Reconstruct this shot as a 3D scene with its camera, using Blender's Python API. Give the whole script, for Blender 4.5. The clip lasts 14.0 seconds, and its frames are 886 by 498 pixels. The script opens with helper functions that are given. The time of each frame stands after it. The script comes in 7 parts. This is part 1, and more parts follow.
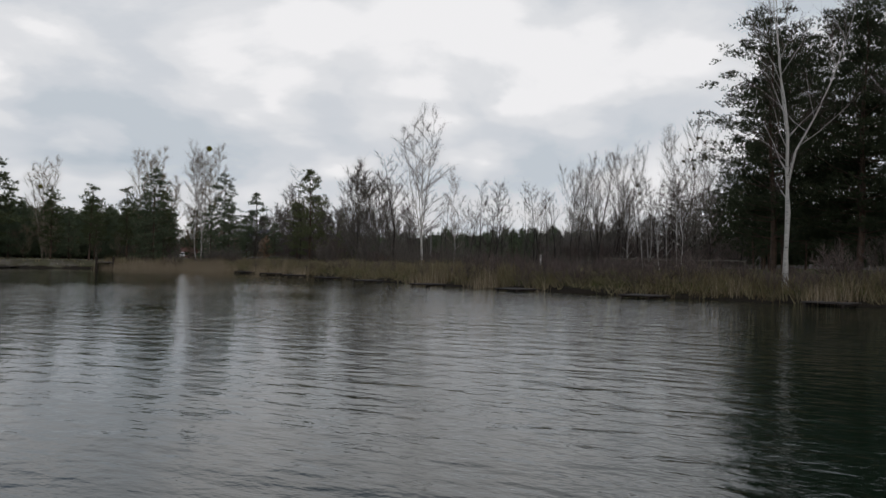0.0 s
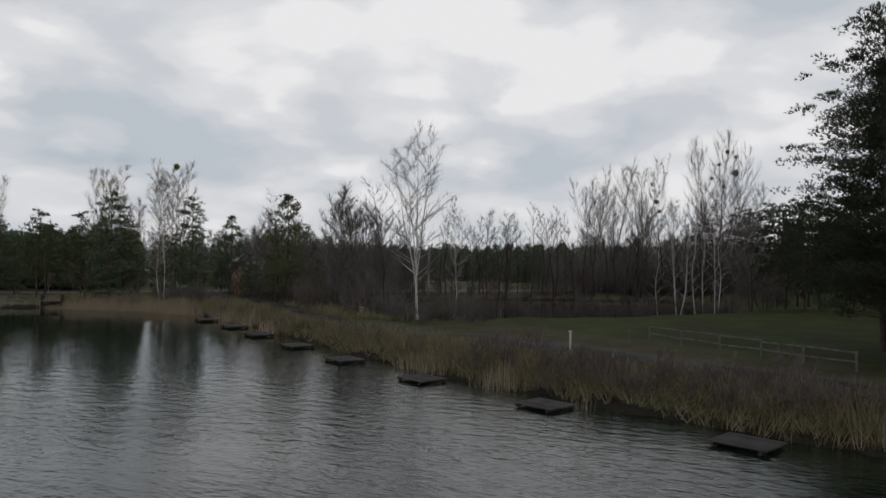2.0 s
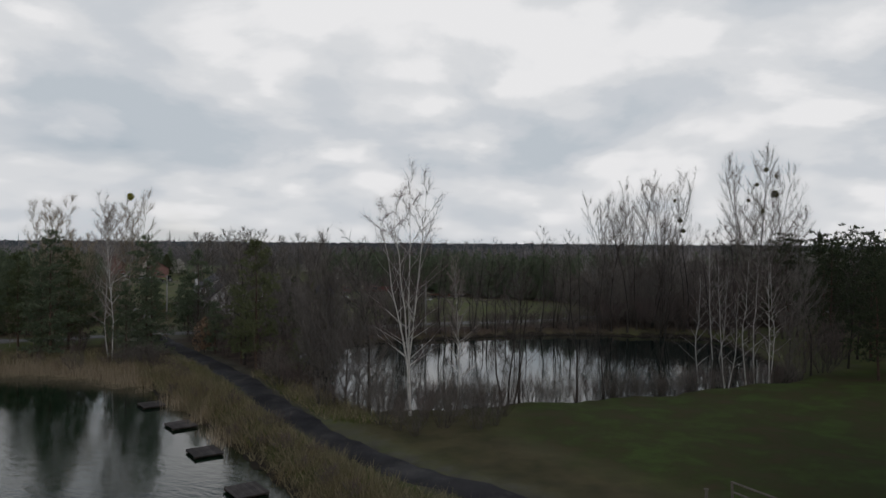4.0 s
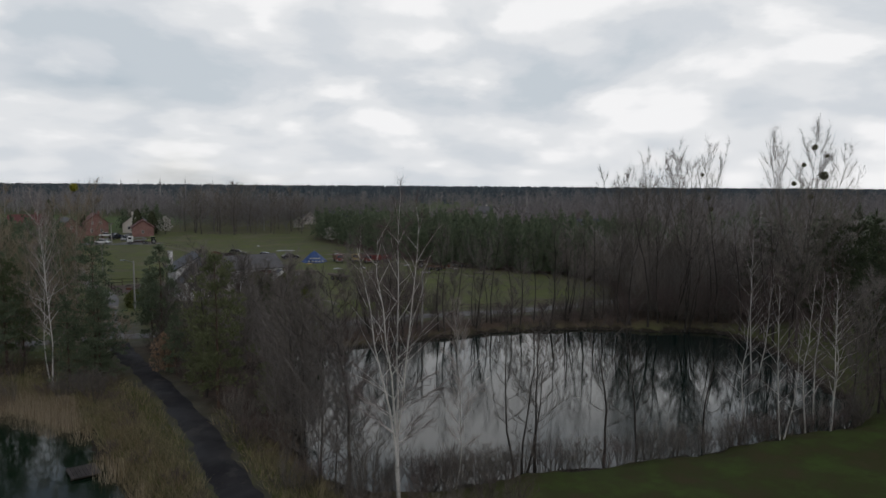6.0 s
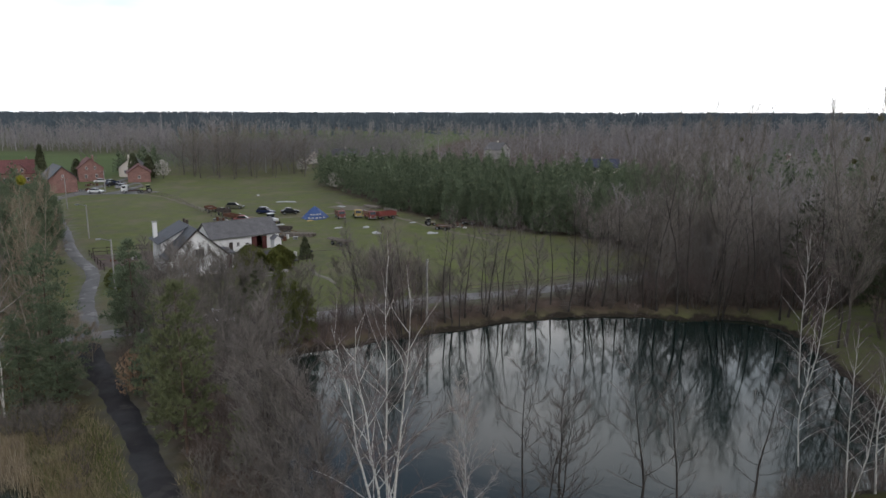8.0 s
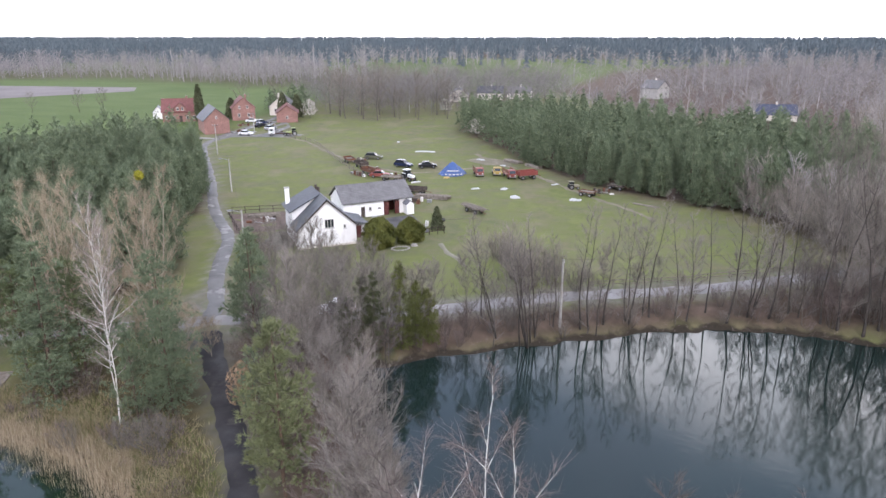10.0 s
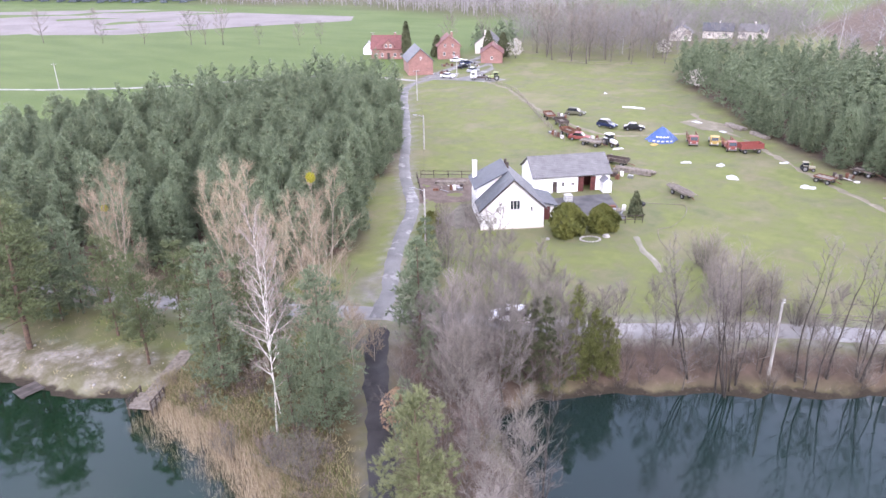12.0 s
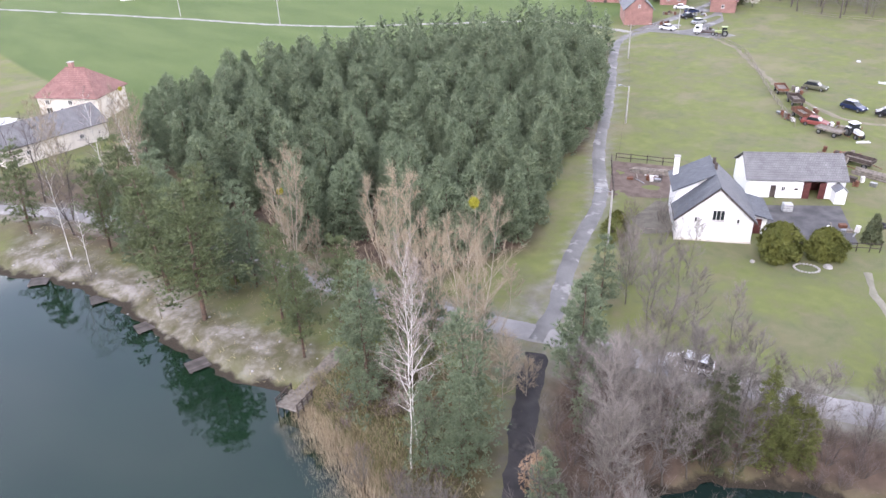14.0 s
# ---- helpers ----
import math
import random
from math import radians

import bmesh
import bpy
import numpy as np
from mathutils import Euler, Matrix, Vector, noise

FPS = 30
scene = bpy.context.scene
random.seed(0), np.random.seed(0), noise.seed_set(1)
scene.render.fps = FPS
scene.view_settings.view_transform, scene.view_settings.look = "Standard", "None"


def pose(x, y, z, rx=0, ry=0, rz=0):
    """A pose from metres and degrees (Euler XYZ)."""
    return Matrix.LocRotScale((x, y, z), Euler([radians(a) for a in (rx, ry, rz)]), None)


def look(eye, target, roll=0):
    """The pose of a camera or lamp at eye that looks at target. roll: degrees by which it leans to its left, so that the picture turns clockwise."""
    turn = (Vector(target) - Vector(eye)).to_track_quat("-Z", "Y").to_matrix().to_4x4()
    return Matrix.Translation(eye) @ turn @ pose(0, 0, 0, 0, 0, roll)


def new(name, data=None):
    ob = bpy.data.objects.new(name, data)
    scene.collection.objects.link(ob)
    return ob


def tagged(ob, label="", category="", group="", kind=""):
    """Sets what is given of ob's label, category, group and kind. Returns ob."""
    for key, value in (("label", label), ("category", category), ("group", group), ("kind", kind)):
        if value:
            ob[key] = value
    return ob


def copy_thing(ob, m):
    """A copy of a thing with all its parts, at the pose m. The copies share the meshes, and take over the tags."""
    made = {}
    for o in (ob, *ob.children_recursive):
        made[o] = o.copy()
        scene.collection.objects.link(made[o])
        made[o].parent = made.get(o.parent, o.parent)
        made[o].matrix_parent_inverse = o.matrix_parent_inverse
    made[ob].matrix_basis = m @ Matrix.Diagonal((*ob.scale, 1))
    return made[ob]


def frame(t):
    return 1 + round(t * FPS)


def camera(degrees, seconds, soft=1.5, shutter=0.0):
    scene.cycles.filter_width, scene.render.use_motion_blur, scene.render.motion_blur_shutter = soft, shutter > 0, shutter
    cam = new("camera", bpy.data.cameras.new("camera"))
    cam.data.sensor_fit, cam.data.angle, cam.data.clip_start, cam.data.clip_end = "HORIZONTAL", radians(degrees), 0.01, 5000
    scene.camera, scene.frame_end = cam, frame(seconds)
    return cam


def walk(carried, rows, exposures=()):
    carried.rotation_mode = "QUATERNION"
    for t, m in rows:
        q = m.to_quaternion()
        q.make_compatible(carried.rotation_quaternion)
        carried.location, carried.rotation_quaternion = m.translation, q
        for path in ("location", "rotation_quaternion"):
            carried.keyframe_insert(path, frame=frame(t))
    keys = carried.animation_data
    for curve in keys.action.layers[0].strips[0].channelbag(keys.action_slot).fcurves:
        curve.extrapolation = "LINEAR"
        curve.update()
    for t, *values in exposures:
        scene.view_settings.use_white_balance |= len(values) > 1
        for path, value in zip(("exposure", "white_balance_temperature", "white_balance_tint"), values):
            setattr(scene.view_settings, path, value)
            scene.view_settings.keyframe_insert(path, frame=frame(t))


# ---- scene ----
cam = camera(64.2, 14.0)
PATH = [
    (0, (1.495, 3.142, 1.977), (1.454, 5.142, 2.01), 0.9),
    (0.5, (1.496, 6.527, 2.622), (1.453, 8.526, 2.653), 0.9),
    (1, (1.33, 10.113, 3.815), (1.288, 12.112, 3.847), 1.0),
    (1.5, (1.249, 13.643, 5.3), (1.207, 15.642, 5.332), 0.9),
    (2, (1.194, 16.98, 6.867), (1.154, 18.98, 6.898), 0.8),
    (2.5, (1.085, 20.132, 8.481), (1.045, 22.131, 8.512), 0.7),
    (2.7, (1.047, 21.633, 9.083), (1.008, 23.632, 9.113), 0.7),
    (4.8, (0.65, 36.668, 17.137), (0.617, 38.667, 17.068), 0.3),
    (5, (0.628, 37.938, 17.677), (0.596, 39.935, 17.591), 0.4),
    (5.5, (0.584, 41.245, 19.226), (0.552, 43.24, 19.088), 0.4),
    (6, (0.615, 44.298, 20.606), (0.583, 46.289, 20.419), 0.4),
    (6.5, (0.628, 47.263, 22.058), (0.597, 49.249, 21.818), 0.4),
    (7, (0.645, 50.027, 23.488), (0.614, 52.006, 23.196), 0.4),
    (7.2, (0.656, 51.135, 24.046), (0.625, 53.11, 23.733), 0.3),
    (9.3, (1.213, 61.9, 30.497), (0.95, 63.81, 29.967), 0.1),
    (9.5, (1.13, 62.926, 30.878), (0.812, 64.823, 30.33), 0.1),
    (10, (0.947, 65.427, 32.334), (0.493, 67.279, 31.731), -0.2),
    (10.5, (0.694, 67.902, 33.6), (0.11, 69.7, 32.948), -0.4),
    (11, (0.269, 70.393, 35.003), (-0.44, 72.126, 34.302), -0.7),
    (11.5, (-0.304, 72.914, 36.329), (-1.132, 74.574, 35.581), -0.9),
    (12, (-1.084, 75.416, 37.744), (-2.024, 76.992, 36.948), -1.1),
    (12.5, (-1.969, 77.813, 39.114), (-3.013, 79.297, 38.273), -1.3),
    (13, (-2.66, 80.132, 40.544), (-3.805, 81.513, 39.659), -1.7),
    (13.5, (-3.811, 82.458, 41.667), (-5.04, 83.736, 40.742), -1.9),
    (14, (-5.012, 84.555, 42.651), (-6.323, 85.718, 41.687), -2.2),
]
EXPOSE = [(0, -0.72, 6450, 13), (2.7, -0.82, 6450, 13), (5, -0.8, 6450, 12), (6, -0.65, 6450, 12), (7, -0.36, 6450, 12), (9.5, 1.4, 6350, 17), (10.5, 2.12, 6200, 23), (11, 2.44, 6150, 27), (12.5, 2.48, 6150, 28), (13, 2.4, 6180, 25), (14, 2.26, 6250, 23)]
walk(cam, [(t, look(eye, target, roll)) for t, eye, target, roll in PATH], EXPOSE)

# ---- sky, sun, exposure ----
SUN_UP, SUN_TURN = radians(46), radians(155)
world = bpy.data.worlds.new("sky")
scene.world = world
world.use_nodes = True
wn, wl = world.node_tree.nodes, world.node_tree.links
wn.clear()


def wnode(kind, **sets):
    n = wn.new(kind)
    for k, v in sets.items():
        n.inputs[k].default_value = v
    return n


w_out, w_bg = wnode("ShaderNodeOutputWorld"), wnode("ShaderNodeBackground", Strength=0.1)
sky = wnode("ShaderNodeTexSky")
sky.sky_type, sky.sun_disc, sky.sun_elevation, sky.sun_rotation = "NISHITA", False, SUN_UP, SUN_TURN
w_co, w_sep = wnode("ShaderNodeTexCoord"), wnode("ShaderNodeSeparateXYZ")
wl.new(w_co.outputs["Generated"], w_sep.inputs[0])


def wmath(op, a, b=None):
    n = wn.new("ShaderNodeMath")
    n.operation = op
    for i, v in enumerate((a, b)):
        if v is None:
            continue
        if isinstance(v, (int, float)):
            n.inputs[i].default_value = v
        else:
            wl.new(v, n.inputs[i])
    return n.outputs[0]


# clouds lie on a flat sheet overhead
lift = wmath("ADD", wmath("MAXIMUM", w_sep.outputs["Z"], 0.0), 0.3)
w_comb = wn.new("ShaderNodeCombineXYZ")
wl.new(wmath("DIVIDE", w_sep.outputs["X"], lift), w_comb.inputs[0])
wl.new(wmath("DIVIDE", w_sep.outputs["Y"], lift), w_comb.inputs[1])


def wnoise(scale, detail, rough, seed):
    n = wnode("ShaderNodeTexNoise", Scale=scale, Detail=detail, Roughness=rough, Distortion=0.25)
    mp = wn.new("ShaderNodeMapping")
    mp.inputs["Location"].default_value = (seed, seed * 0.37, seed * 0.71)
    wl.new(w_comb.outputs[0], mp.inputs[0])
    wl.new(mp.outputs[0], n.inputs["Vector"])
    return n.outputs["Fac"]


def wramp(fac, stops):
    n = wn.new("ShaderNodeValToRGB")
    n.color_ramp.interpolation = "EASE"
    while len(n.color_ramp.elements) < len(stops):
        n.color_ramp.elements.new(0.5)
    for e, (p, c) in zip(n.color_ramp.elements, stops):
        e.position, e.color = p, (*c, 1)
    wl.new(fac, n.inputs[0])
    return n.outputs[0]


puff = wnode("ShaderNodeTexVoronoi", Scale=4.6)
puff.feature = "SMOOTH_F1"
puff.inputs["Smoothness"].default_value = 0.7
bulge = wn.new("ShaderNodeVectorMath")
bulge.operation = "MULTIPLY_ADD"
bulge.inputs[1].default_value = (0.3, 0.3, 0.0)
swirl = wnode("ShaderNodeTexNoise", Scale=3.0, Detail=5.0, Roughness=0.55)
wl.new(w_comb.outputs[0], swirl.inputs["Vector"])
wl.new(swirl.outputs["Color"], bulge.inputs[0])
wl.new(w_comb.outputs[0], bulge.inputs[2])
wl.new(bulge.outputs[0], puff.inputs["Vector"])
heap = wmath("ADD", wnoise(1.5, 7, 0.54, 4.3), wmath("MULTIPLY", wmath("SUBTRACT", 0.36, puff.outputs["Distance"]), 0.36))
# towards the horizon the clouds run together into an even pale veil
level = wmath("ADD", 0.5, wmath("MULTIPLY", wmath("SUBTRACT", heap, 0.5), wmath("MINIMUM", wmath("ADD", 0.6, wmath("MULTIPLY", w_sep.outputs["Z"], 4.0)), 1.15)))
cloud = wramp(level, [(0.24, (0.7, 0.775, 0.825)), (0.37, (0.82, 0.87, 0.905)), (0.48, (0.96, 0.99, 1.0)), (0.6, (1.15, 1.16, 1.15))])
boost = wn.new("ShaderNodeVectorMath")
boost.operation = "SCALE"
boost.inputs["Scale"].default_value = 12.2
wl.new(cloud, boost.inputs[0])
# seen edge-on near the horizon the sheet closes up; overhead it is broken
thin = wmath("MULTIPLY", wmath("MAXIMUM", wmath("SUBTRACT", w_sep.outputs["Z"], 0.25), 0.0), 1.4)
cover = wramp(wmath("SUBTRACT", wnoise(0.55, 6, 0.5, 8.7), thin), [(0.2, (0.18, 0.18, 0.18)), (0.36, (1, 1, 1))])
w_mix = wn.new("ShaderNodeMix")
w_mix.data_type = "RGBA"
wl.new(cover, w_mix.inputs["Factor"])
wl.new(sky.outputs[0], w_mix.inputs["A"])
wl.new(boost.outputs[0], w_mix.inputs["B"])
wl.new(w_mix.outputs["Result"], w_bg.inputs["Color"])
wl.new(w_bg.outputs[0], w_out.inputs[0])

sun = new("sun", bpy.data.lights.new("sun", "SUN"))
sun.data.energy, sun.data.angle, sun.data.color = 0.4, radians(25), (1.0, 0.96, 0.9)
sun_way = Vector((math.sin(SUN_TURN) * math.cos(SUN_UP), math.cos(SUN_TURN) * math.cos(SUN_UP), math.sin(SUN_UP)))
sun.matrix_world = look(sun_way * 500, (0, 0, 0))


# ---- materials ----
class Mat:
    """A node material under construction."""

    def __init__(self, name, rough=0.8, metal=0.0, spec=0.3):
        self.m = bpy.data.materials.new(name)
        self.m.use_nodes = True
        self.n, self.l = self.m.node_tree.nodes, self.m.node_tree.links
        self.b = self.n["Principled BSDF"]
        self.b.inputs["Roughness"].default_value = rough
        self.b.inputs["Metallic"].default_value = metal
        self.b.inputs["Specular IOR Level"].default_value = spec
        self.co = self.n.new("ShaderNodeTexCoord").outputs["Object"]

    def set(self, sock, v):
        if isinstance(v, bpy.types.NodeSocket):
            self.l.new(v, sock)
        elif isinstance(v, tuple) and len(v) == 3 and len(sock.default_value) == 4:
            sock.default_value = (*v, 1)
        else:
            sock.default_value = v

    def noise(self, scale, detail=4, rough=0.55, stretch=None, at=None):
        v = at or self.co
        if stretch:
            mp = self.n.new("ShaderNodeMapping")
            mp.inputs["Scale"].default_value = stretch
            self.l.new(v, mp.inputs[0])
            v = mp.outputs[0]
        t = self.n.new("ShaderNodeTexNoise")
        t.inputs["Scale"].default_value, t.inputs["Detail"].default_value, t.inputs["Roughness"].default_value = scale, detail, rough
        self.l.new(v, t.inputs["Vector"])
        return t.outputs["Fac"]

    def ramp(self, fac, *stops):
        r = self.n.new("ShaderNodeValToRGB")
        while len(r.color_ramp.elements) < len(stops):
            r.color_ramp.elements.new(0.5)
        for e, (p, c) in zip(r.color_ramp.elements, stops):
            e.position, e.color = p, ((*c, 1) if isinstance(c, tuple) else (c, c, c, 1))
        self.l.new(fac, r.inputs[0])
        return r.outputs[0]

    def mix(self, fac, a, b, how="MIX"):
        x = self.n.new("ShaderNodeMix")
        x.data_type, x.blend_type = "RGBA", how
        for s, v in ((x.inputs["Factor"], fac), (x.inputs["A"], a), (x.inputs["B"], b)):
            self.set(s, v)
        return x.outputs["Result"]

    def random(self):
        return self.n.new("ShaderNodeObjectInfo").outputs["Random"]

    def island(self):
        return self.n.new("ShaderNodeNewGeometry").outputs["Random Per Island"]

    def world_co(self):
        return self.n.new("ShaderNodeNewGeometry").outputs["Position"]

    def bump(self, h, strength=0.4, dist=0.02):
        b = self.n.new("ShaderNodeBump")
        self.set(b.inputs["Strength"], strength)
        b.inputs["Distance"].default_value = dist
        self.l.new(h, b.inputs["Height"])
        self.l.new(b.outputs[0], self.b.inputs["Normal"])

    def colour(self, c):
        self.set(self.b.inputs["Base Color"], c)
        return self

    def done(self):
        return self.m


def mottled(name, a, b, scale=3.0, rough=0.8, metal=0.0, bump=0.25, fine=40.0, spec=0.3, vary=0.0):
    """Two tones in broad patches and a fine grain."""
    k = Mat(name, rough, metal, spec)
    c = k.ramp(k.noise(scale, 5), (0.32, a), (0.68, b))
    c = k.mix(0.35, c, k.ramp(k.noise(fine, 3), (0.3, 0.35), (0.7, 1.0)), "MULTIPLY")
    if vary:
        c = k.mix(vary, c, k.ramp(k.random(), (0.0, 0.45), (1.0, 1.5)), "MULTIPLY")
    k.colour(c)
    k.bump(k.noise(fine, 4), bump, 0.02)
    return k.done()


def foliage(name, dark, light, other, spec=0.2):
    """Needles or leaves: clumps differ, and whole trees differ."""
    k = Mat(name, 0.65, 0.0, spec)
    c = k.ramp(k.noise(0.7, 4, 0.6), (0.3, dark), (0.7, light))
    c = k.mix(k.ramp(k.random(), (0.2, 0.0), (1.0, 0.6)), c, other)
    c = k.mix(0.4, c, k.ramp(k.island(), (0.0, 0.65), (1.0, 1.25)), "MULTIPLY")
    k.colour(c)
    # thin leaves let some of the light through
    thin_leaf, both = k.n.new("ShaderNodeBsdfTranslucent"), k.n.new("ShaderNodeMixShader")
    k.set(thin_leaf.inputs["Color"], c)
    both.inputs[0].default_value = 0.16
    k.l.new(k.b.outputs[0], both.inputs[1])
    k.l.new(thin_leaf.outputs[0], both.inputs[2])
    k.l.new(both.outputs[0], k.n["Material Output"].inputs["Surface"])
    return k.done()


def twig(name, a, b):
    k = Mat(name, 0.85, 0.0, 0.2)
    c = k.ramp(k.island(), (0.0, tuple(0.82 * v for v in a)), (1.0, tuple(0.82 * v for v in b)))
    c = k.mix(0.6, c, k.ramp(k.random(), (0.0, 0.7), (1.0, 1.25)), "MULTIPLY")
    k.colour(c)
    return k.done()


def bark_birch():
    k = Mat("birch_bark", 0.75)
    bands = k.noise(3.0, 4, 0.7, (1.0, 1.0, 4.5))
    c = k.ramp(bands, (0.34, (0.05, 0.045, 0.04)), (0.43, (0.55, 0.52, 0.47)), (0.8, (0.68, 0.655, 0.61)))
    k.colour(c)
    k.bump(bands, 0.3)
    return k.done()


M_PINE_BARK = mottled("pine_bark", (0.07, 0.052, 0.042), (0.155, 0.1, 0.068), 2.0, 0.9, fine=14, bump=0.7)
M_GREY_BARK = mottled("grey_bark", (0.07, 0.06, 0.05), (0.16, 0.14, 0.115), 1.5, 0.9, fine=16, bump=0.6)
M_PALE_BARK = mottled("pale_bark", (0.26, 0.22, 0.17), (0.42, 0.37, 0.29), 1.2, 0.85, fine=12, bump=0.5)
M_DARK_BARK = mottled("dark_bark", (0.035, 0.03, 0.026), (0.085, 0.072, 0.06), 1.5, 0.9, fine=16, bump=0.6)
M_BIRCH = bark_birch()
M_NEEDLE = foliage("pine_needles", (0.052, 0.073, 0.043), (0.24, 0.287, 0.173), (0.146, 0.184, 0.11))
M_NEEDLE_OLD = foliage("old_pine_needles", (0.05, 0.066, 0.031), (0.165, 0.193, 0.09), (0.106, 0.128, 0.061))
M_NEEDLE_DARK = foliage("dark_pine_needles", (0.028, 0.038, 0.021), (0.095, 0.113, 0.058), (0.062, 0.077, 0.04))
M_THUJA = foliage("thuja_leaves", (0.06, 0.075, 0.022), (0.17, 0.18, 0.055), (0.13, 0.138, 0.045))
M_SPRUCE = foliage("spruce_needles", (0.045, 0.056, 0.028), (0.12, 0.132, 0.066), (0.09, 0.1, 0.052))
M_HEDGE = foliage("bush_leaves", (0.05, 0.06, 0.012), (0.14, 0.14, 0.03), (0.1, 0.11, 0.03))
M_MISTLE = foliage("mistletoe_leaves", (0.19, 0.19, 0.02), (0.35, 0.325, 0.035), (0.26, 0.245, 0.026))
# same leaves with their silhouette shade put into a darker colour, for tall poplars
M_MISTLE_SHADED = foliage("shaded_mistletoe", (0.045, 0.05, 0.014), (0.11, 0.115, 0.03), (0.08, 0.08, 0.02))
M_NEEDLE_YOUNG = foliage("fresh_pine_needles", (0.1, 0.114, 0.054), (0.2, 0.215, 0.104), (0.16, 0.174, 0.084))
M_BLOSSOM = foliage("blossom", (0.36, 0.33, 0.28), (0.62, 0.59, 0.53), (0.5, 0.47, 0.42))
M_RUST_LEAF = foliage("rusty_leaves", (0.22, 0.145, 0.09), (0.4, 0.28, 0.185), (0.33, 0.225, 0.15))
M_TWIG_BIRCH = twig("birch_twigs", (0.09, 0.066, 0.058), (0.21, 0.165, 0.148))
M_TWIG_PINK = twig("pink_birch_twigs", (0.26, 0.215, 0.185), (0.46, 0.395, 0.345))
M_TWIG_BEIGE = twig("beige_twigs", (0.17, 0.15, 0.126), (0.33, 0.293, 0.248))
M_TWIG_MAUVE = twig("mauve_twigs", (0.14, 0.122, 0.107), (0.285, 0.254, 0.224))
M_TWIG_POPLAR = twig("poplar_twigs", (0.235, 0.187, 0.128), (0.44, 0.365, 0.258))
M_TWIG_GREY = twig("grey_twigs", (0.13, 0.114, 0.096), (0.285, 0.252, 0.212))
M_TWIG_RED = twig("reddish_twigs", (0.12, 0.092, 0.08), (0.25, 0.195, 0.17))
M_TWIG_DARK = twig("dark_twigs", (0.07, 0.059, 0.052), (0.155, 0.131, 0.113))
M_REED = twig("dry_reed", (0.23, 0.172, 0.1), (0.52, 0.425, 0.29))
M_SEDGE = twig("brown_sedge", (0.13, 0.1, 0.05), (0.32, 0.25, 0.13))
M_DRYGRASS = twig("dry_grass", (0.15, 0.13, 0.068), (0.46, 0.39, 0.22))
M_GREENGRASS = twig("green_grass", (0.075, 0.105, 0.025), (0.2, 0.22, 0.06))
# distance haze put into the colour: bluish pines, paler and greyer far woods
M_HAZED_PINE = twig("far_pine", (0.07, 0.092, 0.102), (0.115, 0.138, 0.15))
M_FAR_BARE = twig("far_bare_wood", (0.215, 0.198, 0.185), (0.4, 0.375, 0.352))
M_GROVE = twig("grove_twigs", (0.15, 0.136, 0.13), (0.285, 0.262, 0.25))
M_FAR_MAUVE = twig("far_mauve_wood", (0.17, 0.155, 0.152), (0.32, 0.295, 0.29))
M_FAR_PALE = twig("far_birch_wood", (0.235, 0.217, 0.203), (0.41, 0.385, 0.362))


def water_material(name, deep, ripple, patch, open_water=None, ior=1.5):
    k = Mat(name, 0.03, 0.0, 0.5)
    k.b.inputs["IOR"].default_value = ior
    p = k.world_co()
    k.colour(k.ramp(k.noise(0.05, 3, at=p), (0.35, deep), (0.65, tuple(v * 1.35 for v in deep))))
    turned = k.n.new("ShaderNodeMapping")
    turned.inputs["Rotation"].default_value = (0, 0, radians(24))
    k.l.new(p, turned.inputs[0])
    waves = k.mix(0.3, k.noise(1.15, 2, 0.5, (0.7, 1.5, 1.0), turned.outputs[0]), k.noise(3.4, 3, 0.55, (0.8, 1.4, 1.0), turned.outputs[0]))
    wind = k.ramp(k.noise(0.028, 2, at=p), (0.38, patch), (0.62, 1.0))
    if open_water:
        # the sheltered end of the lake lies calm
        s = k.n.new("ShaderNodeSeparateXYZ")
        k.l.new(p, s.inputs[0])
        m = k.n.new("ShaderNodeMapRange")
        for i, v in enumerate((open_water[0], open_water[1], 1.0, 0.06)):
            m.inputs[i + 1].default_value = v
        k.l.new(s.outputs["Y"], m.inputs[0])
        wind = k.mix(1.0, wind, m.outputs[0], "MULTIPLY")
    k.bump(waves, wind, ripple)
    return k.done()


M_LAKE = water_material("lake_water", (0.0052, 0.0155, 0.0074), 0.13, 0.3, (48, 92))
M_POND = water_material("pond_water", (0.008, 0.0165, 0.0138), 0.012, 0.1, ior=1.44)


# ---- plan ----
LAKE = [(-97, 94), (-90, 98), (-80, 101.2), (-70.6, 102), (-64, 103), (-58, 104.2), (-53, 107), (-49, 106.5), (-44, 106), (-38, 105),
        (-32.5, 102), (-28.5, 98), (-24.5, 93), (-19.2, 86.4), (-14.8, 79.6), (-9.7, 72.2), (-4.9, 65.2), (0.6, 58.2), (6.7, 51.6), (13.4, 45),
        (21, 39.5), (32, 30), (46, 14), (54, -12), (50, -55), (0, -90), (-90, -70), (-150, -10), (-140, 60)]
POND = [(-20, 125), (-15.4, 128.5), (-11.7, 130.6), (-5.4, 133.8), (0, 136.5), (6.3, 140), (12.8, 142), (19, 143), (24, 143), (28, 141.5),
        (32, 142), (37, 141.5), (39.6, 137), (39.2, 128), (38.2, 118), (37.6, 110), (36, 105.6), (33.5, 103.3), (27, 101), (20, 97.5), (12.5, 94.9), (5, 92.8),
        (0.5, 90.5), (-5, 89.4), (-9.5, 93), (-12, 102), (-14.5, 112), (-19, 116.5), (-22.5, 120.5)]
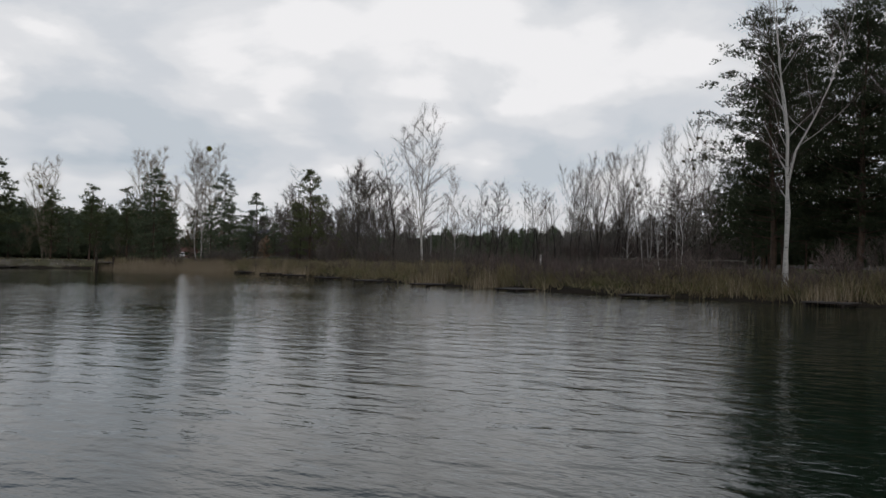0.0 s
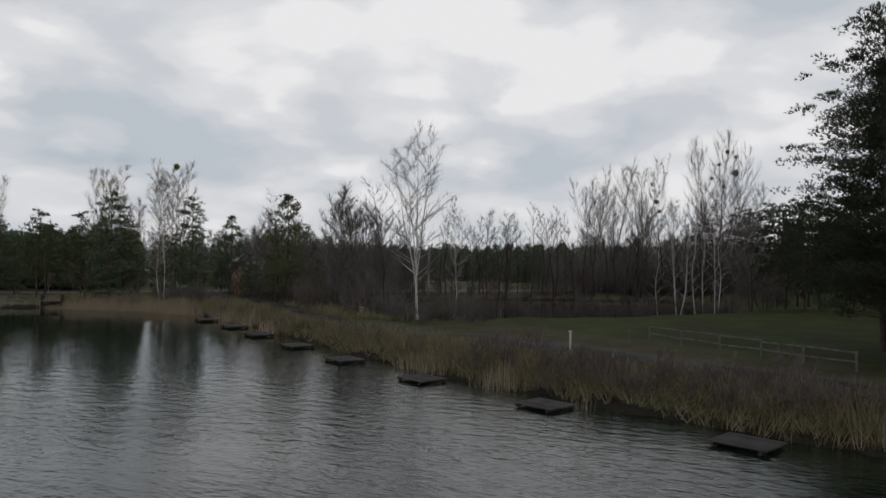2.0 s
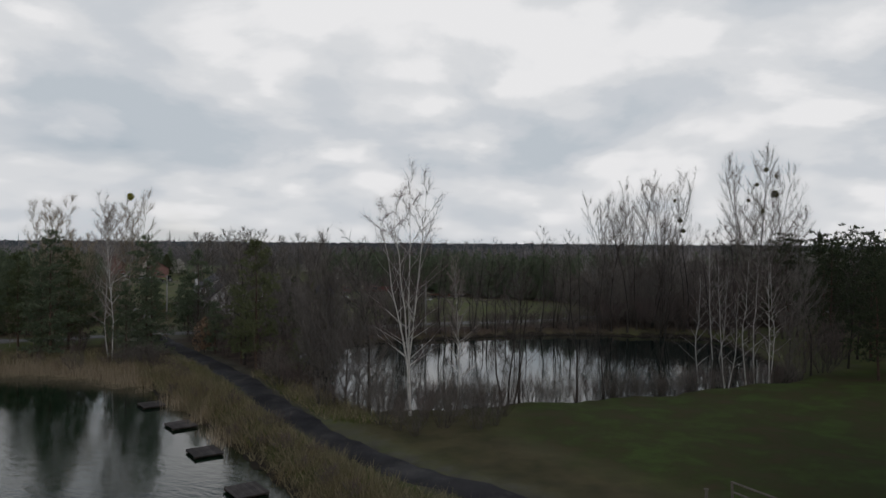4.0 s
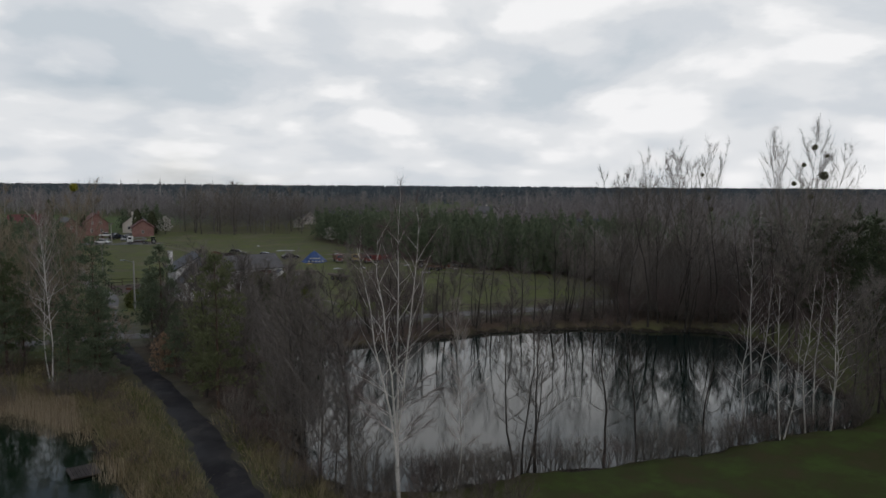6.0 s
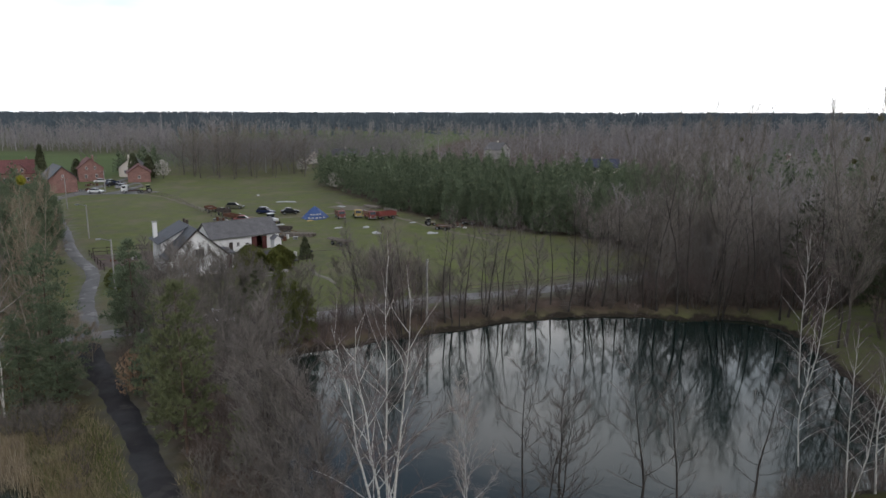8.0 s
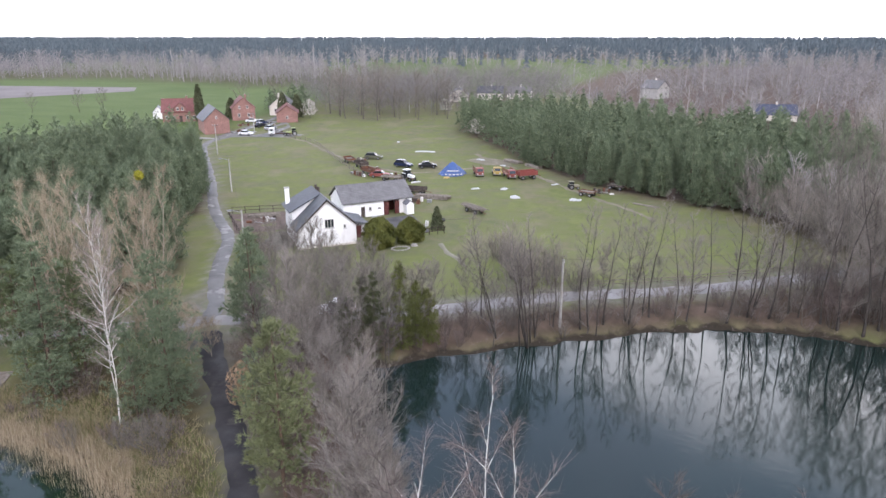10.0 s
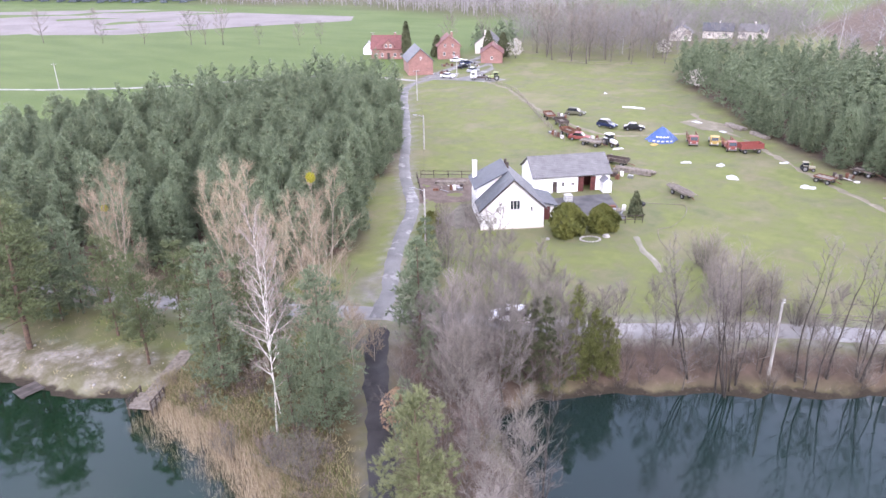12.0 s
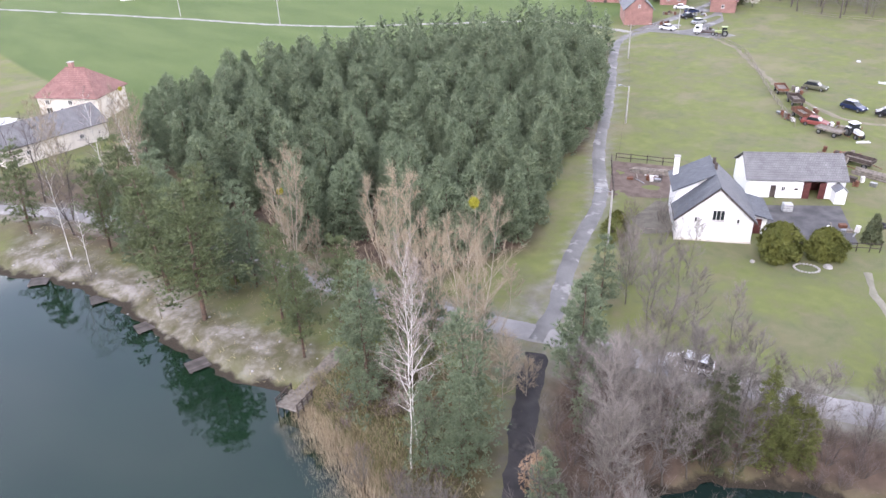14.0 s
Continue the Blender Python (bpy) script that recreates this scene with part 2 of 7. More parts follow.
PATHWAY = [(60, 6), (46, 22), (32, 37), (25, 45), (18, 52.2), (11, 59.5), (4, 66.6), (-2, 72), (-7, 78), (-10, 82.7), (-14.5, 89.5), (-19, 97.3), (-24, 104.8),
           (-29, 112), (-33, 117), (-36.6, 122), (-40, 127)]
LANE = [(-41, 128), (-42.7, 132.7), (-43.9, 135.1), (-45.5, 137.7), (-48.3, 142.4), (-50.3, 146.5), (-52.2, 150.8), (-54.4, 155.9), (-57.1, 160.5), (-61.1, 165.6), (-65.5, 171.4), (-71.0, 179.4), (-78.8, 192.0), (-85.3, 201.9), (-94.3, 215.3), (-103.7, 229.1), (-109.4, 239.2), (-111.5, 248.0),
        (-110.5, 252), (-112, 259), (-113, 270), (-116, 290), (-121, 320)]
CROSS = [(-130, 86), (-108, 104), (-90, 112), (-75, 117), (-59, 122), (-44.5, 128), (-30, 133.6), (-18, 138.2), (-4.5, 145.4), (12.5, 152.4), (23, 158), (32.5, 162.6),
         (45, 166), (75, 174), (130, 190)]
FIELDROAD = [(-345, 125), (-304, 146), (-254, 170), (-191, 199), (-165, 222), (-140, 246), (-112.5, 250)]


def seg_dist(x, y, pts, closed=False):
    """Distance from each x, y to a polyline."""
    best = np.full(np.shape(x), 1e9)
    ends = list(zip(pts, pts[1:] + pts[:1])) if closed else list(zip(pts, pts[1:]))
    for (ax, ay), (bx, by) in ends:
        dx, dy = bx - ax, by - ay
        u = np.clip(((x - ax) * dx + (y - ay) * dy) / (dx * dx + dy * dy), 0, 1)
        best = np.minimum(best, np.hypot(x - ax - u * dx, y - ay - u * dy))
    return best


def inside(x, y, pts):
    r = np.zeros(np.shape(x), bool)
    for (ax, ay), (bx, by) in zip(pts, pts[1:] + pts[:1]):
        hit = (ay > y) != (by > y)
        if by != ay:
            r = r ^ (hit & (x < (bx - ax) * (y - ay) / (by - ay) + ax))
    return r


def shore(x, y):
    """Distance to the nearest water's edge, negative in the water."""
    out = np.full(np.shape(x), 1e9)
    for poly in (LAKE, POND):
        d = seg_dist(x, y, poly, True)
        out = np.minimum(out, np.where(inside(x, y, poly), -d, d))
    return out


def height(x, y):
    x, y = np.asarray(x, float), np.asarray(y, float)
    wob = 0.5 * np.sin(x * 0.9 + 1.3 * np.sin(y * 0.7)) + 0.4 * np.sin(y * 1.1 + x * 0.35)
    d = shore(x, y) + 0.45 * wob + 0.35 * np.sin(x * 2.3 + y * 1.1) * np.sin(y * 1.9 - x * 0.6)
    z = np.interp(d, [-6, -1.5, 0, 2.6, 9], [-1.8, -0.7, -0.12, 1.0, 1.25])
    z = z + np.where(d > 2, 0.06 * wob + 0.12 * np.sin(x * 0.13) * np.sin(y * 0.11), 0)
    return z - np.maximum(0, y - 1275) * 0.06 - np.maximum(0, np.abs(x) - 2200) * 0.05


def at_ground(x, y, sink=0.0):
    return float(height(x, y)) - sink


# ---- ground, one sheet to the horizon ----
def spaced(a, b, step, far):
    mid = list(np.arange(a, b, step))
    lo, hi, s = [], [], step
    p, q = a, mid[-1]
    while p > -far or q < far:
        s *= 1.09
        p, q = p - s, q + s
        if p > -far * 1.1:
            lo.append(p)
        if q < far * 1.1:
            hi.append(q)
    return np.array(lo[::-1] + mid + hi)


SAND = [(-100, 94), (-80, 101), (-64, 103), (-55, 107), (-51, 111), (-56, 113), (-66, 109), (-80, 107), (-104, 100)]
PLOUGH = [(-300, 292), (-272, 338), (-237, 382), (-250, 402), (-420, 392), (-520, 330), (-420, 240)]
WOOD_W = [(-53.5, 142), (-58, 148), (-65, 157), (-71, 166.5), (-68.6, 172.3), (-72.4, 178.6), (-80.2, 191.2), (-86.9, 201.6), (-96, 215), (-108.5, 233), (-122, 236), (-138, 215), (-147, 190), (-140, 158), (-136, 138),
          (-131, 126), (-115, 121), (-95, 120), (-75, 122.5), (-58, 127)]
WOOD_E = [(-46, 280), (-32, 255), (-11, 218), (1, 204), (14, 196), (30, 190), (44, 194), (58, 212), (60, 262), (17, 290), (-16, 312), (-50, 308)]
THICKET = [(-5, 84.5), (-3, 89), (-9, 92), (-12, 103), (-15, 112), (-22, 117), (-21, 126), (-16, 130), (-20, 136), (-33, 131), (-37, 124), (-31, 116.5), (-22, 104), (-16, 95), (-10, 86)]
FARBANK = [(-20, 126), (-5, 135), (12, 143), (30, 144), (45, 142), (60, 150), (60, 168), (35, 160), (14, 150), (-4, 142.5), (-18, 136)]
SEDGE = [(-50, 107), (-34, 106), (-27, 99), (-22, 92), (-27, 108), (-33, 115), (-42, 119), (-52, 115)]
NEARWOOD = [(37, 170), (48, 172), (80, 179), (130, 192), (190, 215), (200, 300), (70, 312), (64, 262), (60, 212), (44, 200), (24, 198), (27, 189), (32, 178)]
MIDWOOD = [(60, 312), (200, 300), (420, 330), (520, 700), (200, 760), (110, 700), (70, 560), (8, 440), (-20, 330), (20, 300)]
GROVE = [(-98, 312), (-84, 306), (-66, 312), (-52, 330), (-30, 340), (-20, 420), (-60, 440), (-120, 420), (-130, 340), (-112, 318)]
BIRCHES = [(-420, 432), (-300, 458), (-190, 424), (-128, 436), (-150, 500), (-215, 560), (-460, 560)]
EWOOD = [(36, 168), (48, 170), (80, 178), (150, 195), (260, 230), (330, 420), (300, 700), (120, 720), (0, 600), (-30, 420), (20, 330), (56, 262), (46, 210), (30, 202), (18, 200), (24, 189), (29, 177.5)]


def build_ground():
    xs, ys = spaced(-112, 62, 1.1, 3600), spaced(28, 170, 1.1, 3600)
    gx, gy = np.meshgrid(xs, ys)
    gz = height(gx, gy)
    w, h = len(xs), len(ys)
    co = np.stack([gx, gy, gz], -1).reshape(-1, 3)
    i = (np.arange(h - 1)[:, None] * w + np.arange(w - 1)[None, :]).ravel()
    quads = np.stack([i, i + 1, i + w + 1, i + w], 1)
    me = bpy.data.meshes.new("ground")
    me.vertices.add(len(co))
    me.vertices.foreach_set("co", co.ravel())
    me.loops.add(quads.size)
    me.loops.foreach_set("vertex_index", quads.ravel())
    me.polygons.add(len(quads))
    me.polygons.foreach_set("loop_start", np.arange(0, quads.size, 4))
    me.polygons.foreach_set("use_smooth", np.ones(len(quads), bool))
    me.update(calc_edges=True)
    x, y = gx.ravel(), gy.ravel()

    def soft(poly, edge):
        d = seg_dist(x, y, poly, True) * np.where(inside(x, y, poly), 1, -1)
        return np.clip(0.5 + d / (2 * edge), 0, 1)

    litter = np.maximum.reduce([soft(WOOD_W, 2), soft(WOOD_E, 2), soft(THICKET, 1.5), soft(FARBANK, 1.5), soft(EWOOD, 6), 0.6 * soft(BIRCHES, 8), 0.3 * soft(GROVE, 5), 0.65 * soft(MIDWOOD, 8), 0.85 * soft([(-150, 92), (-104, 98), (-92, 104), (-84, 112), (-100, 120), (-118, 118), (-130, 100)], 3)])
    litter = np.maximum(litter, np.clip((y - 760) / 60, 0, 1))
    sand = soft(SAND, 1.2)
    lush = np.where((x < -118) & (y > 125), 1.0, 0.0) * np.clip((-(x + 118)) / 12, 0, 1)
    lush = np.maximum(lush, np.clip((y - 380) / 40, 0, 1) * 0.8)
    dry = soft(SEDGE, 1.5)
    dry = np.maximum(dry, np.clip(1 - shore(x, y) / 5.0, 0, 1) * np.where(inside(x, y, [(-30, 90), (40, 20), (50, 40), (-20, 110)]), 1, 0.3))
    dry = np.maximum(dry, 0.85 * soft([(-9, 88), (-5, 78.5), (1, 71.5), (11.6, 61), (26, 46.5), (34, 48), (21, 58), (15, 65.5), (8, 73), (4, 80), (5, 88)], 1.5))
    col = me.color_attributes.new("cover", "FLOAT_COLOR", "POINT")
    col.data.foreach_set("color", np.stack([litter, sand, lush, dry], 1).astype(np.float32).ravel())
    lawn = soft([(5, 87), (4, 80), (8, 73), (15, 65.5), (21, 58), (26, 46.5), (60, 40), (90, 60), (90, 110), (46, 108), (34, 104), (20, 98), (6, 93), (-2, 88)], 2)
    col = me.color_attributes.new("lawn", "FLOAT_COLOR", "POINT")
    col.data.foreach_set("color", np.stack([lawn, lawn, lawn, np.ones_like(lawn)], 1).astype(np.float32).ravel())
    verge = np.maximum.reduce([np.clip(1.25 - (seg_dist(x, y, line) - half) / wide, 0, 1) for line, half, wide in ((LANE, 1.0, 0.7), (CROSS, 1.8, 1.5), (PATHWAY[:-1], 1.2, 0.9), ([(-44.5, 135), (-41.5, 129), (-39, 125)], 2.0, 2.2))])
    col = me.color_attributes.new("verge", "FLOAT_COLOR", "POINT")
    ash = np.clip((128 - y) / 6, 0, 1) * np.clip(1 - seg_dist(x, y, PATHWAY) / 4, 0, 1)
    col.data.foreach_set("color", np.stack([verge, ash, verge, np.ones_like(verge)], 1).astype(np.float32).ravel())
    k = Mat("ground", 0.95, 0.0, 0.15)
    vg, vs = k.n.new("ShaderNodeAttribute"), k.n.new("ShaderNodeSeparateColor")
    vg.attribute_name = "verge"
    k.l.new(vg.outputs["Color"], vs.inputs[0])
    lw = k.n.new("ShaderNodeAttribute")
    lw.attribute_name = "lawn"
    a = k.n.new("ShaderNodeAttribute")
    a.attribute_name = "cover"
    sp = k.n.new("ShaderNodeSeparateColor")
    k.l.new(a.outputs["Color"], sp.inputs[0])
    p = k.world_co()
    broad, mid, fine = k.noise(0.06, 5, at=p), k.noise(0.5, 5, at=p), k.noise(9, 4, 0.7, at=p)
    meadow = k.ramp(broad, (0.3, (0.18, 0.158, 0.088)), (0.45, (0.154, 0.154, 0.075)), (0.62, (0.132, 0.145, 0.064)), (0.75, (0.19, 0.168, 0.096)))
    meadow = k.mix(0.55, meadow, k.ramp(mid, (0.3, (0.2, 0.17, 0.1)), (0.7, (0.09, 0.12, 0.05))))
    meadow = k.mix(k.ramp(k.noise(0.16, 6, 0.65, at=p), (0.42, 0.0), (0.56, 0.9)), meadow, k.ramp(mid, (0.3, (0.116, 0.143, 0.043)), (0.7, (0.176, 0.188, 0.064))))
    meadow = k.mix(k.ramp(k.noise(0.075, 6, 0.62, (1.25, 0.8, 1.0), p), (0.54, 0.0), (0.68, 0.7)), meadow, (0.205, 0.18, 0.108))
    green = k.ramp(k.noise(0.03, 4, 0.55, (1, 3, 1), p), (0.35, (0.08, 0.118, 0.034)), (0.65, (0.104, 0.142, 0.045)))
    brown = k.ramp(mid, (0.3, (0.066, 0.048, 0.035)), (0.7, (0.15, 0.108, 0.08)))
    pale = k.ramp(k.noise(0.45, 7, 0.62, at=p), (0.36, (0.105, 0.1, 0.052)), (0.5, (0.17, 0.152, 0.11)), (0.6, (0.27, 0.247, 0.21)), (0.72, (0.36, 0.335, 0.3)))
    straw = k.ramp(mid, (0.3, (0.058, 0.052, 0.024)), (0.7, (0.135, 0.108, 0.056)))
    c = k.mix(sp.outputs["Blue"], meadow, green)
    c = k.mix(lw.outputs["Fac"], c, k.ramp(k.noise(0.3, 7, 0.7, at=p), (0.34, (0.085, 0.068, 0.03)), (0.48, (0.066, 0.074, 0.022)), (0.64, (0.08, 0.12, 0.026))))
    c = k.mix(a.outputs["Alpha"], c, straw)
    c = k.mix(sp.outputs["Red"], c, brown)
    c = k.mix(sp.outputs["Green"], c, pale)
    worn = k.n.new("ShaderNodeMath")
    worn.operation = "MULTIPLY"
    k.l.new(vs.outputs["Red"], worn.inputs[0])
    k.l.new(k.ramp(k.noise(0.6, 6, 0.65, at=p), (0.34, 0.15), (0.62, 1.0)), worn.inputs[1])
    dirt = k.mix(vs.outputs["Green"], k.ramp(mid, (0.3, (0.16, 0.145, 0.115)), (0.7, (0.27, 0.255, 0.22))), k.ramp(mid, (0.3, (0.04, 0.037, 0.034)), (0.7, (0.085, 0.075, 0.06))))
    c = k.mix(worn.outputs[0], c, dirt)
    # wet mud and roots along the water's edge
    s3 = k.n.new("ShaderNodeSeparateXYZ")
    k.l.new(p, s3.inputs[0])
    edge = k.n.new("ShaderNodeMath")
    edge.operation = "ADD"
    k.l.new(s3.outputs["Z"], edge.inputs[0])
    k.l.new(mid, edge.inputs[1])
    c = k.mix(k.ramp(edge.outputs[0], (0.72, 1.0), (0.95, 0.0)), c, k.ramp(fine, (0.3, (0.022, 0.018, 0.013)), (0.7, (0.06, 0.048, 0.034))))
    c = k.mix(0.4, c, k.ramp(fine, (0.25, 0.3), (0.75, 0.8)), "MULTIPLY")
    k.colour(c)
    k.bump(fine, 0.5, 0.08)
    me.materials.append(k.done())
    return tagged(new("ground", me), "spring meadow with grass, bare litter and sandy banks", "ground", kind="structure")


build_ground()


def water(name, poly, mat, label):
    ring = []
    n = len(poly)
    area = sum(poly[i][0] * poly[(i + 1) % n][1] - poly[(i + 1) % n][0] * poly[i][1] for i in range(n))
    s = 1 if area > 0 else -1
    for i in range(n):
        (ax, ay), (bx, by), (cx, cy) = poly[i - 1], poly[i], poly[(i + 1) % n]
        t = Vector((cx - ax, cy - ay)).normalized()
        ring.append((bx + s * t.y * 1.5, by - s * t.x * 1.5, 0.0))
    if s < 0:
        ring.reverse()
    me = bpy.data.meshes.new(name)
    me.from_pydata(ring, [], [list(range(n))])
    me.materials.append(mat)
    return tagged(new(name, me), label, "water", kind="structure")


water("water", LAKE, M_LAKE, "fishing lake with wind ripples and dark green water")
water("water", POND, M_POND, "calm pond mirroring the sky and bare trees")


def refine(pts, step):
    out = []
    n = len(pts)
    for i in range(n - 1):
        p0, p1, p2, p3 = (Vector(pts[min(max(j, 0), n - 1)]) for j in (i - 1, i, i + 1, i + 2))
        m = max(1, int((p2 - p1).length / step))
        for s in range(m):
            u = s / m
            out.append(0.5 * ((2 * p1) + (p2 - p0) * u + (2 * p0 - 5 * p1 + 4 * p2 - p3) * u * u + (3 * p1 - p0 - 3 * p2 + p3) * u ** 3))
    out.append(Vector(pts[-1]))
    return out


def strip(name, pts, width, mat, label, lift=0.05, wobble=0.25, cols=5, crown=0.03, seed=1):
    """A road laid on the ground, with a slightly uneven edge and a crowned middle."""
    rnd = random.Random(seed)
    line = refine(pts, 1.2)
    me, verts, faces = bpy.data.meshes.new(name), [], []
    for i, p in enumerate(line):
        t = (line[min(i + 1, len(line) - 1)] - line[max(i - 1, 0)]).normalized()
        nrm = Vector((-t.y, t.x))
        wl_, wr_ = width / 2 + rnd.uniform(-wobble, wobble) * 0.5, width / 2 + rnd.uniform(-wobble, wobble) * 0.5
        for c in range(cols):
            u = c / (cols - 1)
            q = p + nrm * (-wl_ + (wl_ + wr_) * u)
            edge = u in (0.0, 1.0)
            verts.append((q.x, q.y, at_ground(q.x, q.y) + (-0.06 if edge else lift + crown * math.sin(math.pi * u))))
    for i in range(len(line) - 1):
        for c in range(cols - 1):
            a = i * cols + c
            faces.append((a, a + 1, a + cols + 1, a + cols))
    me.from_pydata(verts, [], faces)
    me.polygons.foreach_set("use_smooth", [True] * len(faces))
    me.materials.append(mat)
    return tagged(new(name, me), label, name, kind="structure")


def road_mat(name, a, b, stain, wet=0.6, rough=0.8):
    k = Mat(name, rough, 0.0, 0.2)
    p = k.world_co()
    c = k.ramp(k.noise(0.35, 5, at=p), (0.35, a), (0.62, b))
    c = k.mix(k.ramp(k.noise(0.4, 4, 0.55, at=p), (0.58, 0.0), (0.64, 0.75)), c, stain)
    c = k.mix(0.4, c, k.ramp(k.noise(22, 3, 0.7, at=p), (0.3, 0.5), (0.7, 1.2)), "MULTIPLY")
    k.colour(c)
    k.set(k.b.inputs["Roughness"], k.ramp(k.noise(0.25, 4, at=p), (0.4, wet), (0.6, rough)))
    k.bump(k.noise(14, 4, at=p), 0.4, 0.03)
    return k.done()


M_ASPHALT = road_mat("lane_asphalt", (0.12, 0.116, 0.108), (0.172, 0.166, 0.155), (0.31, 0.3, 0.28))
M_CROSS = road_mat("gravel_road", (0.2, 0.19, 0.178), (0.27, 0.258, 0.24), (0.33, 0.315, 0.295), 0.8, 0.9)
M_CINDER = road_mat("cinder_path", (0.024, 0.0225, 0.023), (0.046, 0.043, 0.042), (0.068, 0.062, 0.056), 0.55, 0.9)
M_EARTH = road_mat("trodden_earth", (0.15, 0.135, 0.09), (0.2, 0.175, 0.125), (0.25, 0.22, 0.165), 0.8, 0.95)
strip("road", CROSS, 3.6, M_CROSS, "pale gravel road between the pond and the meadow", lift=0.05, cols=6, seed=3)
strip("road", LANE, 2.3, M_ASPHALT, "narrow patched asphalt lane winding to the village", lift=0.09, cols=6, seed=4)
strip("road", [(30.5, 161), (36, 162.6), (41, 165)], 5.4, M_CROSS, "widened pale gravel bend of the road by the wood", lift=0.075, wobble=1.2, cols=6, crown=0.02, seed=12)
strip("path", PATHWAY[:-1] + [(-39.6, 126.6)], 2.6, M_CINDER, "dark cinder track along the dam between the waters", lift=0.06, wobble=0.5, cols=6, seed=5)
strip("road", FIELDROAD, 2.6, M_CROSS, "pale field road across the green field", lift=0.08, cols=4, seed=6)


M_WORN = road_mat("worn_pale_earth", (0.165, 0.155, 0.11), (0.24, 0.222, 0.175), (0.32, 0.3, 0.255), 0.8, 0.95)


# ---- mesh builders for plants ----
class Shape:
    """Vertices and faces gathered for one mesh."""

    def __init__(self):
        self.v, self.f = [], []

    def limb(self, pts, radii, n=5):
        """A tapered round limb along pts."""
        base = len(self.v)
        for i, p in enumerate(pts):
            t = (pts[min(i + 1, len(pts) - 1)] - pts[max(i - 1, 0)]).normalized()
            a = t.orthogonal().normalized()
            b = t.cross(a)
            for k in range(n):
                g = 2 * math.pi * k / n
                self.v.append(p + (a * math.cos(g) + b * math.sin(g)) * radii[i])
        for i in range(len(pts) - 1):
            for k in range(n):
                o, q = base + i * n, base + (i + 1) * n
                self.f.append((o + k, o + (k + 1) % n, q + (k + 1) % n, q + k))

    def spike(self, p, q, r):
        """A twig: three faces to a point."""
        t = (q - p)
        a = t.orthogonal().normalized() * r
        b = t.normalized().cross(a)
        i = len(self.v)
        self.v += [p + a, p - a * 0.5 + b * 0.87, p - a * 0.5 - b * 0.87, q]
        self.f += [(i, i + 1, i + 3), (i + 1, i + 2, i + 3), (i + 2, i, i + 3)]

    def tuft(self, p, out, size, rnd, blades=9, width=0.125, steep=(0.08, 0.7), spread=1.15):
        """A bunch of needles: blades that fan out round a shoot."""
        up = out.normalized()
        a = up.orthogonal().normalized()
        b = up.cross(a)
        spin = rnd.random() * 6.28
        for k in range(blades):
            g = spin + 6.283 * k / blades
            side = a * math.cos(g) + b * math.sin(g)
            tilt = rnd.uniform(*steep)
            tip = p + (up * tilt + side * (spread - 0.5 * tilt)) * size * rnd.uniform(0.7, 1.1)
            w = (a * -math.sin(g) + b * math.cos(g)) * size * width
            j = len(self.v)
            o = p - up * size * 0.2
            self.v += [o + w, tip, o - w]
            self.f.append((j, j + 1, j + 2))

    def pad(self, c, r, flat, out, tufts, size, rnd, blades=7, width=0.12):
        """A clump of foliage at a branch end: shoots spread over a flattened cushion."""
        for _ in range(tufts):
            d = Vector((rnd.gauss(0, 1), rnd.gauss(0, 1), rnd.gauss(0.35, 0.8))).normalized()
            q = d * rnd.random() ** 0.4
            p = c + Vector((q.x * r, q.y * r, q.z * r * flat))
            self.tuft(p, d + out * 0.6 + Vector((0, 0, 0.7)), size * rnd.uniform(0.7, 1.25), rnd, blades, width, (0.35, 1.1), 0.95)

    def mesh(self, name, mat, smooth=False):
        me = bpy.data.meshes.new(name)
        me.from_pydata([tuple(p) for p in self.v], [], self.f)
        if smooth:
            me.polygons.foreach_set("use_smooth", [True] * len(self.f))
        me.materials.append(mat)
        return me


def hang(name, me, parent, label=""):
    ob = new(name, me)
    ob.parent = parent
    return tagged(ob, label)


def holder(name, label, category, group="", x=0, y=0, z=0):
    ob = new(name)
    ob.empty_display_size = 0.3
    ob.location = (x, y, z)
    return tagged(ob, label, category, group)


def way(az, el):
    return Vector((math.cos(az) * math.cos(el), math.sin(az) * math.cos(el), math.sin(el)))


